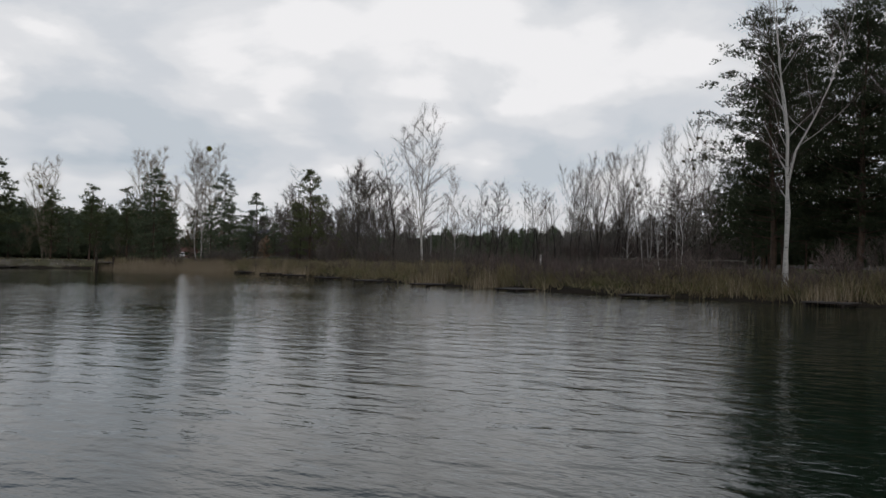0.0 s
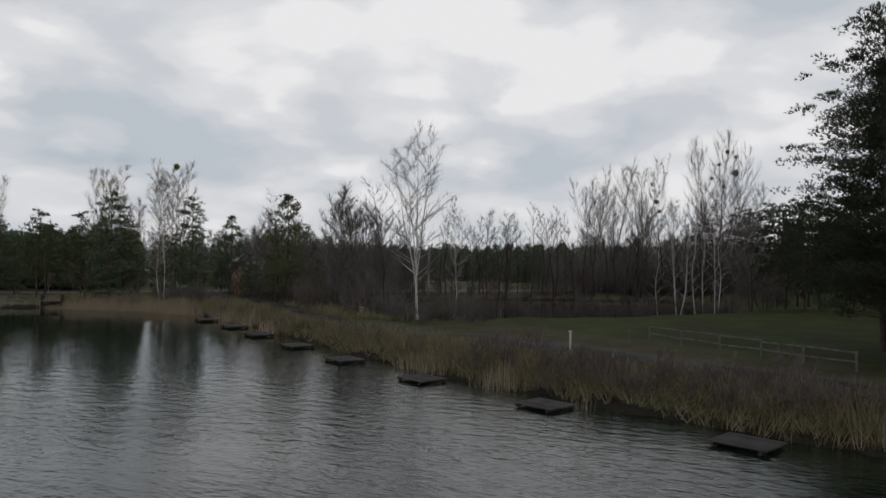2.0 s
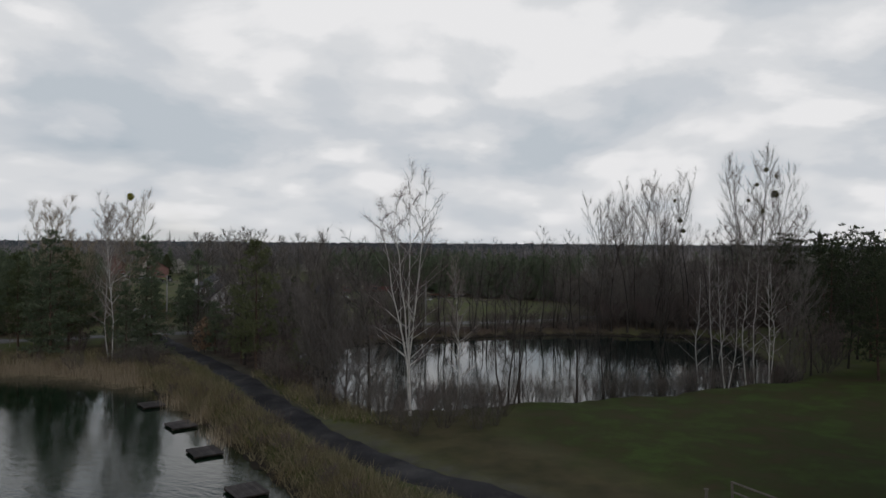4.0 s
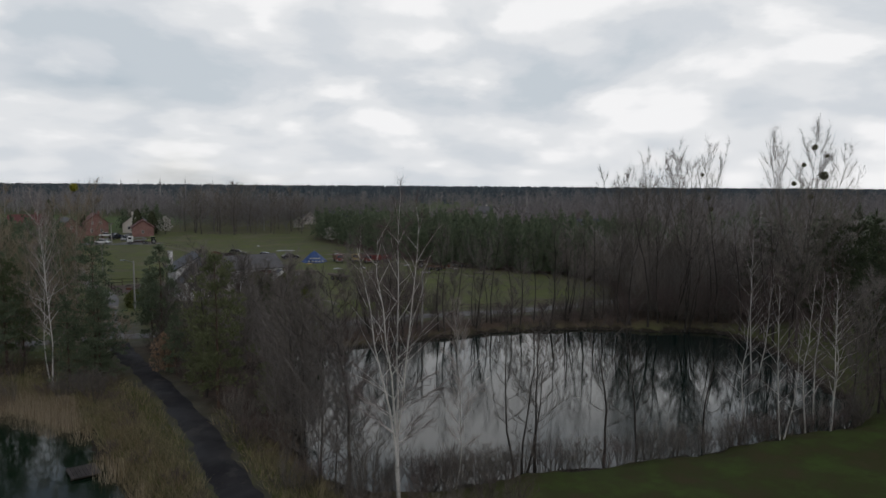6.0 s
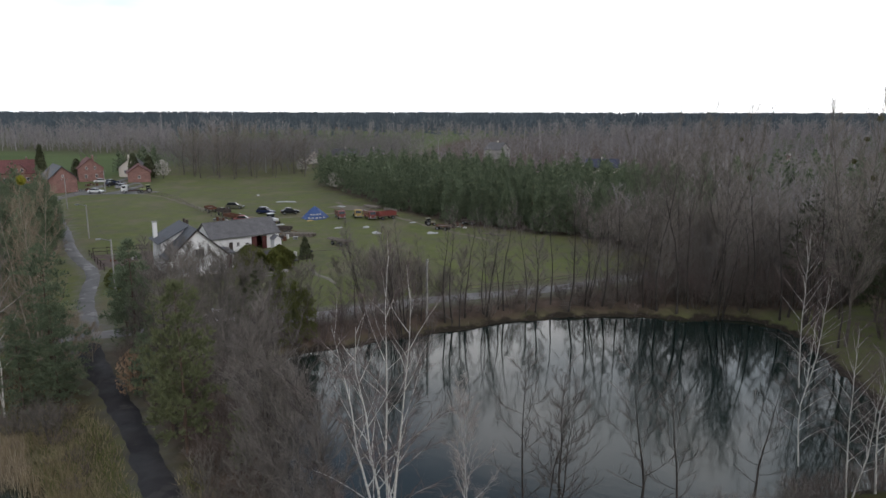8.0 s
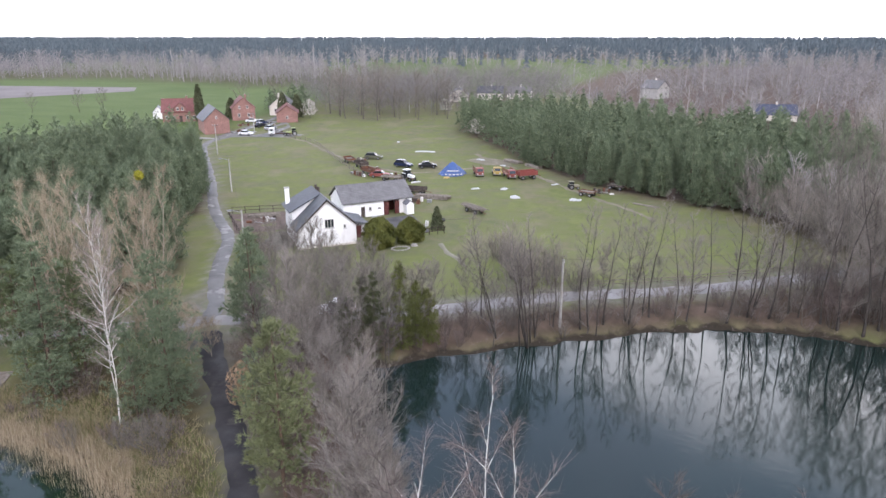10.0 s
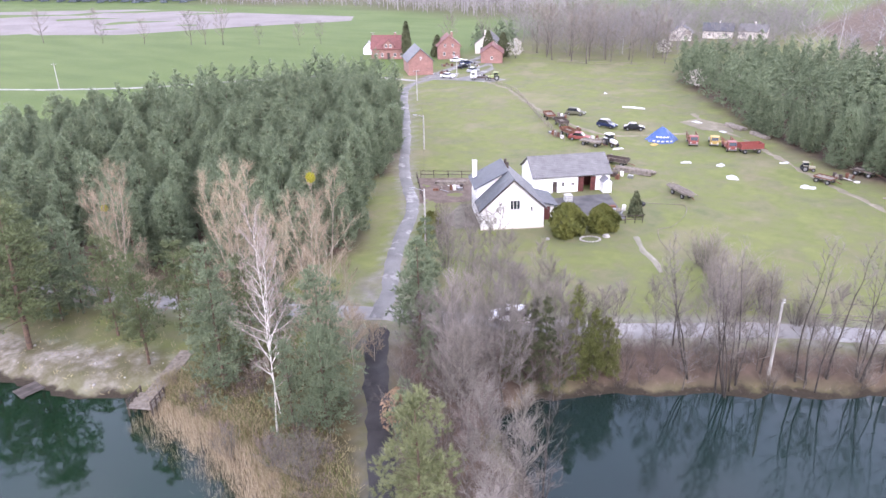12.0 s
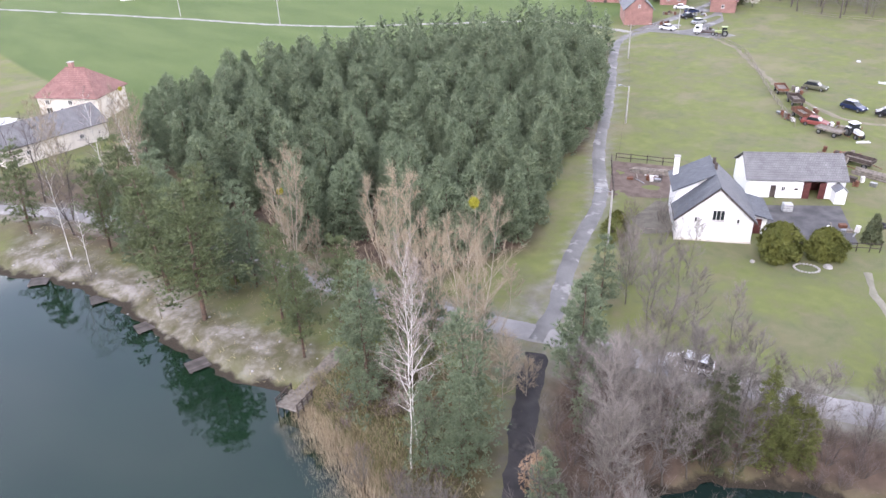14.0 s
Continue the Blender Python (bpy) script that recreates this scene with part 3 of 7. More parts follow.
def bare_tree(name, label, seed, tall, radius, bark, twigs, clear=0.25, lean=0.03, rise=0.9, boughs=16, subs=6, fine=5, droop=0.0, girth=0.012,
              stems=1, twig_len=0.9, twig_r=0.012, balls=(), category="tree", fork=0.0, sides=5, bough=0.5, slim=False, ball_mat=None, sway=0.03, split=0.0):
    """A leafless tree: trunk and boughs as one part, the crown of twigs as another."""
    rnd = random.Random(seed)
    wood, crown = Shape(), Shape()
    tops = []
    for s in range(stems):
        az0 = 0.6 if split else rnd.random() * 6.28
        off = Vector((0, 0, 0)) if stems == 1 or split else way(az0 + s * 6.28 / stems, 0) * 0.12 * stems
        tilt = way(az0 + s * 6.28 / stems, 0) * (lean * tall + (fork * tall if stems > 1 else 0))
        high = tall * (1 if s == 0 else rnd.uniform(0.86, 0.99) if split else rnd.uniform(0.72, 0.95))
        n = 9
        bend = way(rnd.random() * 6.28, 0) * sway * tall * (0.3 if split else 1)
        line = []
        for i in range(n):
            u = i / (n - 1)
            line.append(off + Vector((0, 0, high * u - 0.3 * (i == 0))) + tilt * (max(0, u - split) / (1 - split)) ** (0.8 if fork else 1.3) + bend * math.sin(u * 4.5) * (1 - 0.4 * u) + Vector((rnd.uniform(-1, 1), rnd.uniform(-1, 1), 0)) * 0.006 * tall)
        r0 = girth * tall * (1 if stems == 1 else 0.75)
        wood.limb(line, [r0 * (1 - 0.93 * (i / (n - 1)) ** 0.8) * (1.25 if i == 0 else 1) for i in range(n)], sides + 1)
        tops.append(line[-1])
        for k in range(boughs):
            u = clear + (1 - clear) * ((k + rnd.random()) / boughs) ** 0.9
            u = min(u, 0.985)
            i = min(int(u * (n - 1)), n - 2)
            p = line[i].lerp(line[i + 1], u * (n - 1) - i)
            rel = (u - clear) / (1 - clear)
            reach = radius * (0.35 + 0.65 * math.sin(math.pi * min(1, rel * 0.85 + 0.22))) * rnd.uniform(0.75, 1.15)
            az = k * 2.4 + rnd.uniform(-0.5, 0.5)
            el = rise * rnd.uniform(0.75, 1.15) * (0.6 + 0.4 * rel)
            d = way(az, el)
            bl = [p]
            seg = reach / max(0.35, math.cos(el)) / 3
            for j in range(3):
                d = (d + Vector((rnd.uniform(-0.2, 0.2), rnd.uniform(-0.2, 0.2), (0.16 if not droop else 0.1 - droop * j * 0.22)))).normalized()
                bl.append(bl[-1] + d * seg)
            br = max(r0 * (1 - 0.9 * u) * bough, 0.018)
            (crown if slim else wood).limb(bl, [br, br * 0.7, br * 0.45, br * 0.15], 4)
            for m in range(subs):
                w = 0.2 + 0.8 * (m + rnd.random()) / subs
                j = min(int(w * 3), 2)
                q = bl[j].lerp(bl[j + 1], w * 3 - j)
                bd = (bl[j + 1] - bl[j]).normalized()
                sd = (bd + Vector((rnd.uniform(-1, 1), rnd.uniform(-1, 1), rnd.uniform(-0.3, 0.7))) * 0.75).normalized()
                sl = reach * rnd.uniform(0.2, 0.42) + 0.25
                mid_, tip = q + sd * sl * 0.5, q + (sd + Vector((0, 0, 0.2 - droop))).normalized() * sl
                crown.limb([q, mid_, tip], [br * 0.33 + 0.006, br * 0.2 + 0.005, 0.004], 3)
                for f in range(fine):
                    e = rnd.uniform(0.15, 1)
                    o = q.lerp(tip, e)
                    fd = (sd + Vector((rnd.uniform(-1, 1), rnd.uniform(-1, 1), rnd.uniform(-0.5, 0.8) - droop * 1.3)) * 0.95).normalized()
                    crown.spike(o, o + fd * twig_len * rnd.uniform(0.5, 1.2), twig_r)
    root = holder(name, label, category)
    hang("trunk", wood.mesh("trunk", bark, True), root)
    hang("crown", crown.mesh("crown", twigs), root)
    for (u, az, out, size) in balls:
        b = Shape()
        c = tops[0].lerp(Vector((0, 0, 0)), 1 - u) + way(az, 0.2) * out
        for _ in range(110):
            d = Vector((rnd.gauss(0, 1), rnd.gauss(0, 1), rnd.gauss(0, 1))).normalized()
            b.tuft(c + d * size * 0.55, d, size * 0.5, rnd, 5)
        hang("mistletoe_ball", b.mesh("mistletoe_ball", ball_mat or M_MISTLE), root, "round ball of evergreen mistletoe")
    return root


def pine(name, label, seed, tall, radius, clear, pads, mat, bark=None, size=0.4, top_flat=0.0, per_pad=8, blades=7, category="tree", lean=0.0, girth=0.013, ragged=0.25, pad_r=0.6, flat=0.55, width=0.12):
    """A pine: trunk with branch whorls, and a crown of needle cushions at the branch ends."""
    rnd = random.Random(seed)
    wood, crown = Shape(), Shape()
    n = 7
    tilt = way(rnd.random() * 6.28, 0) * lean * tall
    line = [Vector((0, 0, tall * i / (n - 1) - 0.3 * (i == 0))) + tilt * (i / (n - 1)) ** 1.4 + Vector((rnd.uniform(-1, 1), rnd.uniform(-1, 1), 0)) * 0.008 * tall * (i > 0) for i in range(n)]
    r0 = girth * tall
    wood.limb(line, [r0 * (1 - 0.9 * i / (n - 1)) for i in range(n)], 6)
    whorls = max(5, int((tall * (1 - clear)) / 1.05))
    weights = []
    for w in range(whorls):
        rel = (w + 0.5) / whorls
        weights.append((1 - rel) ** (0.8 - 0.5 * top_flat) * (0.55 + 0.45 * min(1, rel * 3.5)) + 0.08)
    for w in range(whorls):
        prof = weights[w]
        rel = (w + 0.5) / whorls
        share = pads * prof / sum(weights)
        arms = max(3, round(3 + 3.5 * prof))
        az0 = rnd.random() * 6.28
        for k in range(arms):
            u = min(0.985, clear + (1 - clear) * (w + 0.5 + rnd.uniform(-0.3, 0.3)) / whorls)
            i = min(int(u * (n - 1)), n - 2)
            p = line[i].lerp(line[i + 1], u * (n - 1) - i)
            reach = radius * prof * rnd.uniform(1 - ragged, 1 + ragged * 0.7)
            d = way(az0 + 6.283 * k / arms + rnd.uniform(-0.4, 0.4), 0.08 + 0.6 * rel * rel + rnd.uniform(-0.12, 0.2))
            tip = p + d * reach + Vector((0, 0, 0.1 * reach))
            mid_ = p.lerp(tip, 0.55) - Vector((0, 0, 0.05 * reach))
            br = max(0.016, r0 * 0.24 * (1 - rel))
            wood.limb([p, mid_, tip], [br, br * 0.6, br * 0.2], 3)
            for m in range(max(1, int(share / arms + rnd.random()))):
                e = 1 - 0.72 * rnd.random() ** 1.3 if m else 1.0
                o = p.lerp(tip, e) + Vector((rnd.gauss(0, 1), rnd.gauss(0, 1), rnd.gauss(0, 0.3))) * 0.2 * reach * (m > 0)
                crown.pad(o, pad_r * rnd.uniform(0.65, 1.2) * (0.55 + 0.45 * min(1, prof * 1.4)), flat, d, per_pad, size, rnd, blades, width)
    crown.pad(line[-1] - Vector((0, 0, 0.25)), pad_r * 0.55, 1.6, Vector((0, 0, 0.6)), per_pad, size, rnd, blades, width)
    root = holder(name, label, category)
    hang("trunk", wood.mesh("trunk", bark or M_PINE_BARK, True), root)
    hang("crown", crown.mesh("crown", mat), root)
    return root


def young_pine(name, label, seed, tall, radius, shoots, mat, round_top=0.5, size=0.34, per_pad=10, blades=8, width=0.08):
    """A dense young pine: upright shoots over a rounded crown that reaches nearly to the ground."""
    rnd = random.Random(seed)
    wood, crown = Shape(), Shape()
    wood.limb([Vector((0, 0, -0.3)), Vector((rnd.uniform(-0.1, 0.1), rnd.uniform(-0.1, 0.1), tall * 0.5)), Vector((0, 0, tall * 0.96))], [0.14, 0.09, 0.02], 6)
    bulge = [(rnd.random() * 6.28, rnd.uniform(0.1, 0.24), rnd.uniform(1.5, 4)) for _ in range(3)]
    for k in range(shoots):
        u = 1 - ((k + rnd.random()) / shoots) ** 0.7
        az = k * 2.399 + rnd.uniform(-0.4, 0.4)
        reach = radius * (1 - u ** 1.5) ** round_top * (0.72 + 0.28 * min(1, u * 5)) * rnd.uniform(0.8, 1.1)
        reach *= 1 + sum(a * math.sin(az * (i + 1) + p + u * q) for i, (p, a, q) in enumerate(bulge))
        tip = Vector((math.cos(az) * reach, math.sin(az) * reach, tall * (0.06 + 0.9 * u)))
        foot = Vector((0, 0, max(0.2, tip.z - 0.25 * reach)))
        if k % 3 == 0:
            wood.limb([foot, foot.lerp(tip, 0.6), tip], [0.035, 0.022, 0.008], 3)
        crown.pad(tip, rnd.uniform(0.34, 0.56), 1.15, way(az, 0.9), per_pad, size, rnd, blades, width)
        if k % 2:
            crown.pad(foot.lerp(tip, rnd.uniform(0.3, 0.7)), 0.6, 0.9, way(az, 0.6), 4, size * 1.7, rnd, 6, 0.17)
    crown.pad(Vector((0, 0, tall * 0.97)), 0.32, 1.8, Vector((0, 0, 0.9)), per_pad, size, rnd, blades, width)
    root = holder(name, label, "tree")
    hang("trunk", wood.mesh("trunk", M_PINE_BARK, True), root)
    hang("crown", crown.mesh("crown", mat), root)
    return root


def shrub(name, label, seed, tall, radius, mat, stems=14, subs=8, fine=6, category="shrub", twig_r=0.012):
    """A leafless bush: many stems from one stool, forking into twigs."""
    rnd = random.Random(seed)
    wood, crown = Shape(), Shape()
    for s in range(stems):
        az = s * 2.4 + rnd.uniform(-0.4, 0.4)
        out = radius * (0.25 + 0.75 * rnd.random())
        h = tall * (1 - 0.35 * (out / radius) ** 2) * rnd.uniform(0.8, 1.08)
        p0 = way(az, 0) * 0.16 * radius - Vector((0, 0, 0.25))
        p1 = way(az + rnd.uniform(-0.3, 0.3), 0) * out * 0.62 + Vector((0, 0, h * 0.5))
        p2 = way(az + rnd.uniform(-0.3, 0.3), 0) * out * 0.95 + Vector((0, 0, h * (1 - 0.2 * out / radius)))
        r = 0.008 * tall
        wood.limb([p0, p1, p2], [r, r * 0.7, r * 0.2], 3)
        for m in range(subs):
            u = 0.2 + 0.8 * (m + rnd.random()) / subs
            q = p0.lerp(p1, u * 2) if u < 0.5 else p1.lerp(p2, u * 2 - 1)
            d = (way(rnd.random() * 6.28, rnd.uniform(0.2, 1.2)) + (p2 - p1).normalized() * 0.5).normalized()
            ln = radius * rnd.uniform(0.22, 0.5)
            t = q + d * ln
            crown.limb([q, t], [r * 0.35, r * 0.12], 3)
            for f in range(fine):
                o = q.lerp(t, rnd.uniform(0.2, 1))
                fd = (d + Vector((rnd.uniform(-1, 1), rnd.uniform(-1, 1), rnd.uniform(-0.4, 0.9))) * 0.9).normalized()
                crown.spike(o, o + fd * ln * rnd.uniform(0.4, 0.9), twig_r)
    root = holder(name, label, category)
    hang("stool", wood.mesh("stool", M_GREY_BARK, True), root)
    hang("crown", crown.mesh("crown", mat), root)
    return root


def plant(master, x, y, scale=1.0, turn=None, rnd=random, sink=0.05, group="", lean=0.0, stretch=1.0):
    """A copy of a plant on the ground at x, y."""
    t = rnd.random() * 360 if turn is None else turn
    ob = copy_thing(master, pose(x, y, at_ground(x, y, sink), rnd.uniform(-lean, lean), rnd.uniform(-lean, lean), t) @ Matrix.Diagonal((scale, scale, scale * stretch, 1)))
    if group:
        ob["group"] = group
    return ob


def drop_master(ob):
    for o in (*ob.children_recursive, ob):
        bpy.data.objects.remove(o)


def scatter(poly, gap, seed):
    """Points in a polygon, no two nearer than gap."""
    rnd = random.Random(seed)
    x0, x1 = min(p[0] for p in poly), max(p[0] for p in poly)
    y0, y1 = min(p[1] for p in poly), max(p[1] for p in poly)
    cells, out = {}, []
    for _ in range(int((x1 - x0) * (y1 - y0) / gap ** 2 * 4)):
        x, y = rnd.uniform(x0, x1), rnd.uniform(y0, y1)
        c = (int(x // gap), int(y // gap))
        if any((x - a) ** 2 + (y - b) ** 2 < gap * gap for i in (-1, 0, 1) for j in (-1, 0, 1) for a, b in cells.get((c[0] + i, c[1] + j), ())):
            continue
        cells.setdefault(c, []).append((x, y))
        out.append((x, y))
    ok = inside(np.array([p[0] for p in out]), np.array([p[1] for p in out]), poly)
    return [p for p, k in zip(out, ok) if k]


def stuff(name, label, category, template, places, mat):
    """Many small plants of one kind in one mesh. places: x, y, scale, height scale, turn."""
    tv = np.array([tuple(p) for p in template.v])
    tf = np.array([f if len(f) == 3 else f[:3] for f in template.f] + [(f[0], f[2], f[3]) for f in template.f if len(f) == 4])
    pl = np.array(places)
    c, s = np.cos(pl[:, 4]), np.sin(pl[:, 4])
    gz = height(pl[:, 0], pl[:, 1])
    x = (tv[None, :, 0] * c[:, None] - tv[None, :, 1] * s[:, None]) * pl[:, 2:3] + pl[:, 0:1]
    y = (tv[None, :, 0] * s[:, None] + tv[None, :, 1] * c[:, None]) * pl[:, 2:3] + pl[:, 1:2]
    z = tv[None, :, 2] * pl[:, 3:4] + gz[:, None]
    co = np.stack([x, y, z], -1).reshape(-1, 3)
    fc = (tf[None] + (np.arange(len(pl)) * len(tv))[:, None, None]).reshape(-1, 3)
    me = bpy.data.meshes.new(name)
    me.vertices.add(len(co))
    me.vertices.foreach_set("co", co.ravel())
    me.loops.add(fc.size)
    me.loops.foreach_set("vertex_index", fc.ravel())
    me.polygons.add(len(fc))
    me.polygons.foreach_set("loop_start", np.arange(0, fc.size, 3))
    me.update(calc_edges=True)
    me.materials.append(mat)
    return tagged(new(name, me), label, category, kind="stuff")


# ---- pine woods ----
rnd = random.Random(11)
young = [young_pine("pine_tree", "young dense pine with grey-green needles in the wood", 20 + i, 9.4, (2.35, 2.1, 2.5, 2.25, 1.95)[i], 170, M_NEEDLE, (0.5, 0.58, 0.46, 0.55, 0.6)[i]) for i in range(5)]
spots = scatter(WOOD_W, 3.6, 5)
spots.sort(key=lambda p: math.hypot(p[0] + 10, p[1] - 85))
for x, y in spots[:215]:
    plant(rnd.choice(young), x, y, rnd.uniform(0.9, 1.2), rnd=rnd, group="pines of the lane wood", lean=3)


def pine_shape(seed, tall, radius, pads, size, per_pad=6):
    """The crown of a pine seen from far: needle cushions over a rounded cone."""
    r, sh = random.Random(seed), Shape()
    for k in range(pads):
        u = 1 - ((k + r.random()) / pads) ** 0.78
        rad = radius * ((1 - u ** 1.5) ** 0.58) * r.uniform(0.62, 1.08)
        az = k * 2.4 + r.uniform(-0.5, 0.5)
        rad *= 1 + 0.22 * math.sin(az * 2 + seed)
        d = way(az, 0.3)
        sh.pad(Vector((math.cos(az) * rad, math.sin(az) * rad, tall * (0.1 + 0.88 * u))), radius * r.uniform(0.2, 0.32) * (0.7 + 0.3 * (1 - u)), 0.95, d, per_pad, size, r, 6, 0.15)
    for k in range(pads // 3):
        u = (k + 0.5) / (pads // 3)
        az = k * 2.4
        sh.pad(way(az, 0) * radius * 0.42 * (1 - u * u) + Vector((0, 0, tall * (0.08 + 0.8 * u))), radius * 0.34 * (1.1 - u), 1.0, Vector((0, 0, 0.3)), 3, size * 2.0, r, 5, 0.24)
    sh.pad(Vector((0, 0, tall)), radius * 0.16, 2.0, Vector((0, 0, 0.5)), per_pad, size, r, 6, 0.16)
    return sh


spots_e = scatter(WOOD_E, 3.6, 6)
spots_e.sort(key=lambda p: math.hypot(p[0] + 5, p[1] - 150))
for x, y in spots_e[:85]:
    plant(rnd.choice(young), x, y, rnd.uniform(0.68, 1.16), rnd=rnd, group="pines of the meadow wood", lean=3)
for k, (pts, nm) in enumerate(((spots[215:], "young pines further back in the lane wood"), (spots_e[85:], "dense young pine wood beside the meadow"))):
    for j in range(3):
        stuff("pine_wood", nm, "pine wood", pine_shape(40 + j + 3 * k, 9.4, 2.5, 36, 0.48),
              [(x, y, q, q, rnd.random() * 6.28) for x, y in pts[j::3] for q in (rnd.uniform(0.68, 1.16),)], M_NEEDLE)
for o in young:
    drop_master(o)

# pines on the shore and at the junction: x, y, height, crown radius, clear stem share
old = [pine("pine_tree", "scots pine with open crown and reddish trunk", 60 + i, 13.0, 3.0, (0.3, 0.2, 0.14)[i], 125, M_NEEDLE_OLD, size=0.36, per_pad=13, blades=8, width=0.1, girth=0.017, top_flat=0.75, lean=0.04, ragged=0.55, pad_r=0.85, flat=0.45) for i in range(3)]
for x, y, h, f in ((-68.3, 106.8, 14.4, 1.25), (-55.2, 110.7, 11.0, 0.85), (-50.8, 113.8, 11.0, 0.8), 
                   (-76.5, 106.5, 14.8, 1.1), (-72.5, 109, 12.6, 1.0), (-62.3, 112.6, 10.8, 0.85), (-90.5, 105.2, 11.8, 1.0), (-103.5, 99.5, 12, 1.0),
                   (-84, 108, 12.2, 1.0), (-57.5, 116.6, 9.6, 0.9), (-45.6, 115.2, 11.2, 0.9), (-79, 113, 12.4, 1.0), (-96, 110, 12.0, 1.0)):
    plant(rnd.choice(old), x, y, h / 13 * f, rnd=rnd, group="pines by the shore", lean=2, stretch=1 / f)
dense = [pine("pine_tree", "bushy pine beside the lane with low branches", 70 + i, 9.5, 2.2, 0.05, 100, M_NEEDLE, size=0.34, per_pad=11, blades=9, width=0.085, top_flat=0.3, pad_r=0.55, flat=0.8) for i in range(2)]
shaggy = pine("pine_tree", "broad bushy pine with pale needle tips on the shore", 75, 15.6, 3.3, 0.04, 250, M_NEEDLE, size=0.32, per_pad=13, blades=9, width=0.08, top_flat=0.5, ragged=0.5, pad_r=0.75, flat=0.5)
for x, y, h in ((-35.0, 112.6, 13.6), (-36.0, 109.6, 8.6), (-33.8, 111.2, 9.6), (-45.4, 111.2, 14.2), (-47.4, 112.8, 10.5)):
    plant(shaggy, x, y, h / 15.6, rnd=rnd, group="bushy pines on the shore")
drop_master(shaggy)
light = pine("pine_tree", "young scots pine with fresh yellow-green needles", 77, 11.0, 2.6, 0.12, 130, M_NEEDLE_YOUNG, size=0.32, per_pad=12, blades=9, width=0.08, top_flat=0.4, ragged=0.5, pad_r=0.6, flat=0.8)
for x, y, h in ((-19.4, 102.9, 13.2), (-22.2, 106.8, 8.5), (-14.7, 100.8, 4.8)):
    plant(light, x, y, h / 11, rnd=rnd, group="young pines on the dam")
drop_master(light)
for x, y, h in ((-33.6, 125.2, 11.6), (-39.9, 137.0, 8.6), (-36.4, 129.0, 8.0), (-27, 112.8, 6.0), (-30.2, 121.4, 5.0), (-60, 113.6, 8), (-70.5, 111.8, 9), (-86, 106.5, 8.5), (-94, 107.5, 9.5), (-117, 97, 9), (-42.6, 121.4, 8.6), (-46.4, 119.6, 8.4), (-81, 110.5, 11.5), (-87.5, 111.5, 12), (-92, 113, 12), (-74, 115, 11), (-70, 114, 10.5), (-83, 114, 11)):
    plant(rnd.choice(dense), x, y, h / 9.5, rnd=rnd, group="pines by the lane")
big = [pine("pine_tree", "tall old pine with a broad dark crown", 80 + i, 19.0, 5.2, 0.14, (700, 170)[i], M_NEEDLE_DARK, size=(0.21, 0.5)[i], top_flat=0.8, lean=0.02, per_pad=(19, 9)[i], blades=8, ragged=0.36, pad_r=(0.75, 1.15)[i], flat=0.42, width=(0.09, 0.12)[i]) for i in range(2)]
for x, y, h in ((24.8, 55.8, 18.5), (29.2, 52.5, 20), (27.8, 60.2, 18), (31.8, 57.2, 19), (29.6, 64.5, 18.5), (33.5, 48.5, 20.5), (36.5, 60.5, 20), (43, 47, 19), (46, 68, 18), (46.5, 106, 13), (48.5, 113, 14), (47.5, 120, 13.5), (50.5, 127, 14), (49.5, 135, 14), (53, 142, 14), (46.5, 147, 13), (58, 119, 15), (57, 132, 15), (52.5, 98, 15), (58, 108, 16), (42, 100.5, 11), (38, 42, 20), (46, 35, 20), (54, 26, 20)):
    plant(big[0] if x < 38 and y < 70 else big[1], x, y, h / 19, rnd=rnd, group="tall pines by the lawn", lean=2)
for o in old + dense + big:
    drop_master(o)

# ---- leafless trees ----
birch = [bare_tree("birch_tree", "white-barked leafless birch with drooping reddish twigs", 100 + i, 18.0, 3.0, M_BIRCH, M_TWIG_BIRCH, clear=0.22, rise=1.0, boughs=22, subs=12, fine=5, droop=0.5,
                   girth=0.0066, stems=(1, 2, 3)[i], fork=(0, 0.05, 0.07)[i], twig_len=0.8, twig_r=0.006) for i in range(3)]
birch.append(bare_tree("birch_tree", "white-barked leafless birch with a trunk that splits into steep stems", 107, 18.0, 2.9, M_BIRCH, M_TWIG_BIRCH, clear=0.2, rise=1.0, boughs=17, subs=13, fine=5, droop=0.35, girth=0.0085, bough=0.45, sway=0.012, stems=4, fork=0.075, split=0.24, twig_len=0.75, twig_r=0.005))
birch.append(bare_tree("birch_tree", "slender white birch with a cloud of fine pinkish twigs", 106, 18.0, 2.3, M_BIRCH, M_TWIG_PINK, clear=0.24, rise=1.12, boughs=30, subs=8, fine=8, droop=0.2, girth=0.0044, bough=0.75, twig_len=0.85, twig_r=0.008))
birch.append(bare_tree("birch_tree", "white-barked leafless birch with a bent trunk that forks high up", 109, 18.0, 2.6, M_BIRCH, M_TWIG_BIRCH, clear=0.3, rise=1.1, boughs=10, subs=14, fine=5, droop=0.3, girth=0.0095, bough=0.42, sway=0.028, stems=3, fork=0.13, split=0.46, twig_len=0.8, twig_r=0.005))
birches_shore = [(3, -2.6, 85.5, 18.4, 40), (4, 0.9, 88.9, 11.5, 0), (4, -38.6, 110.8, 15.8, 200), (0, -93, 101.2, 12.5, 0), (0, -88.2, 101.8, 9.5, 0), (0, -110, 112, 15, 0), (1, -100, 113.5, 15, 0)]
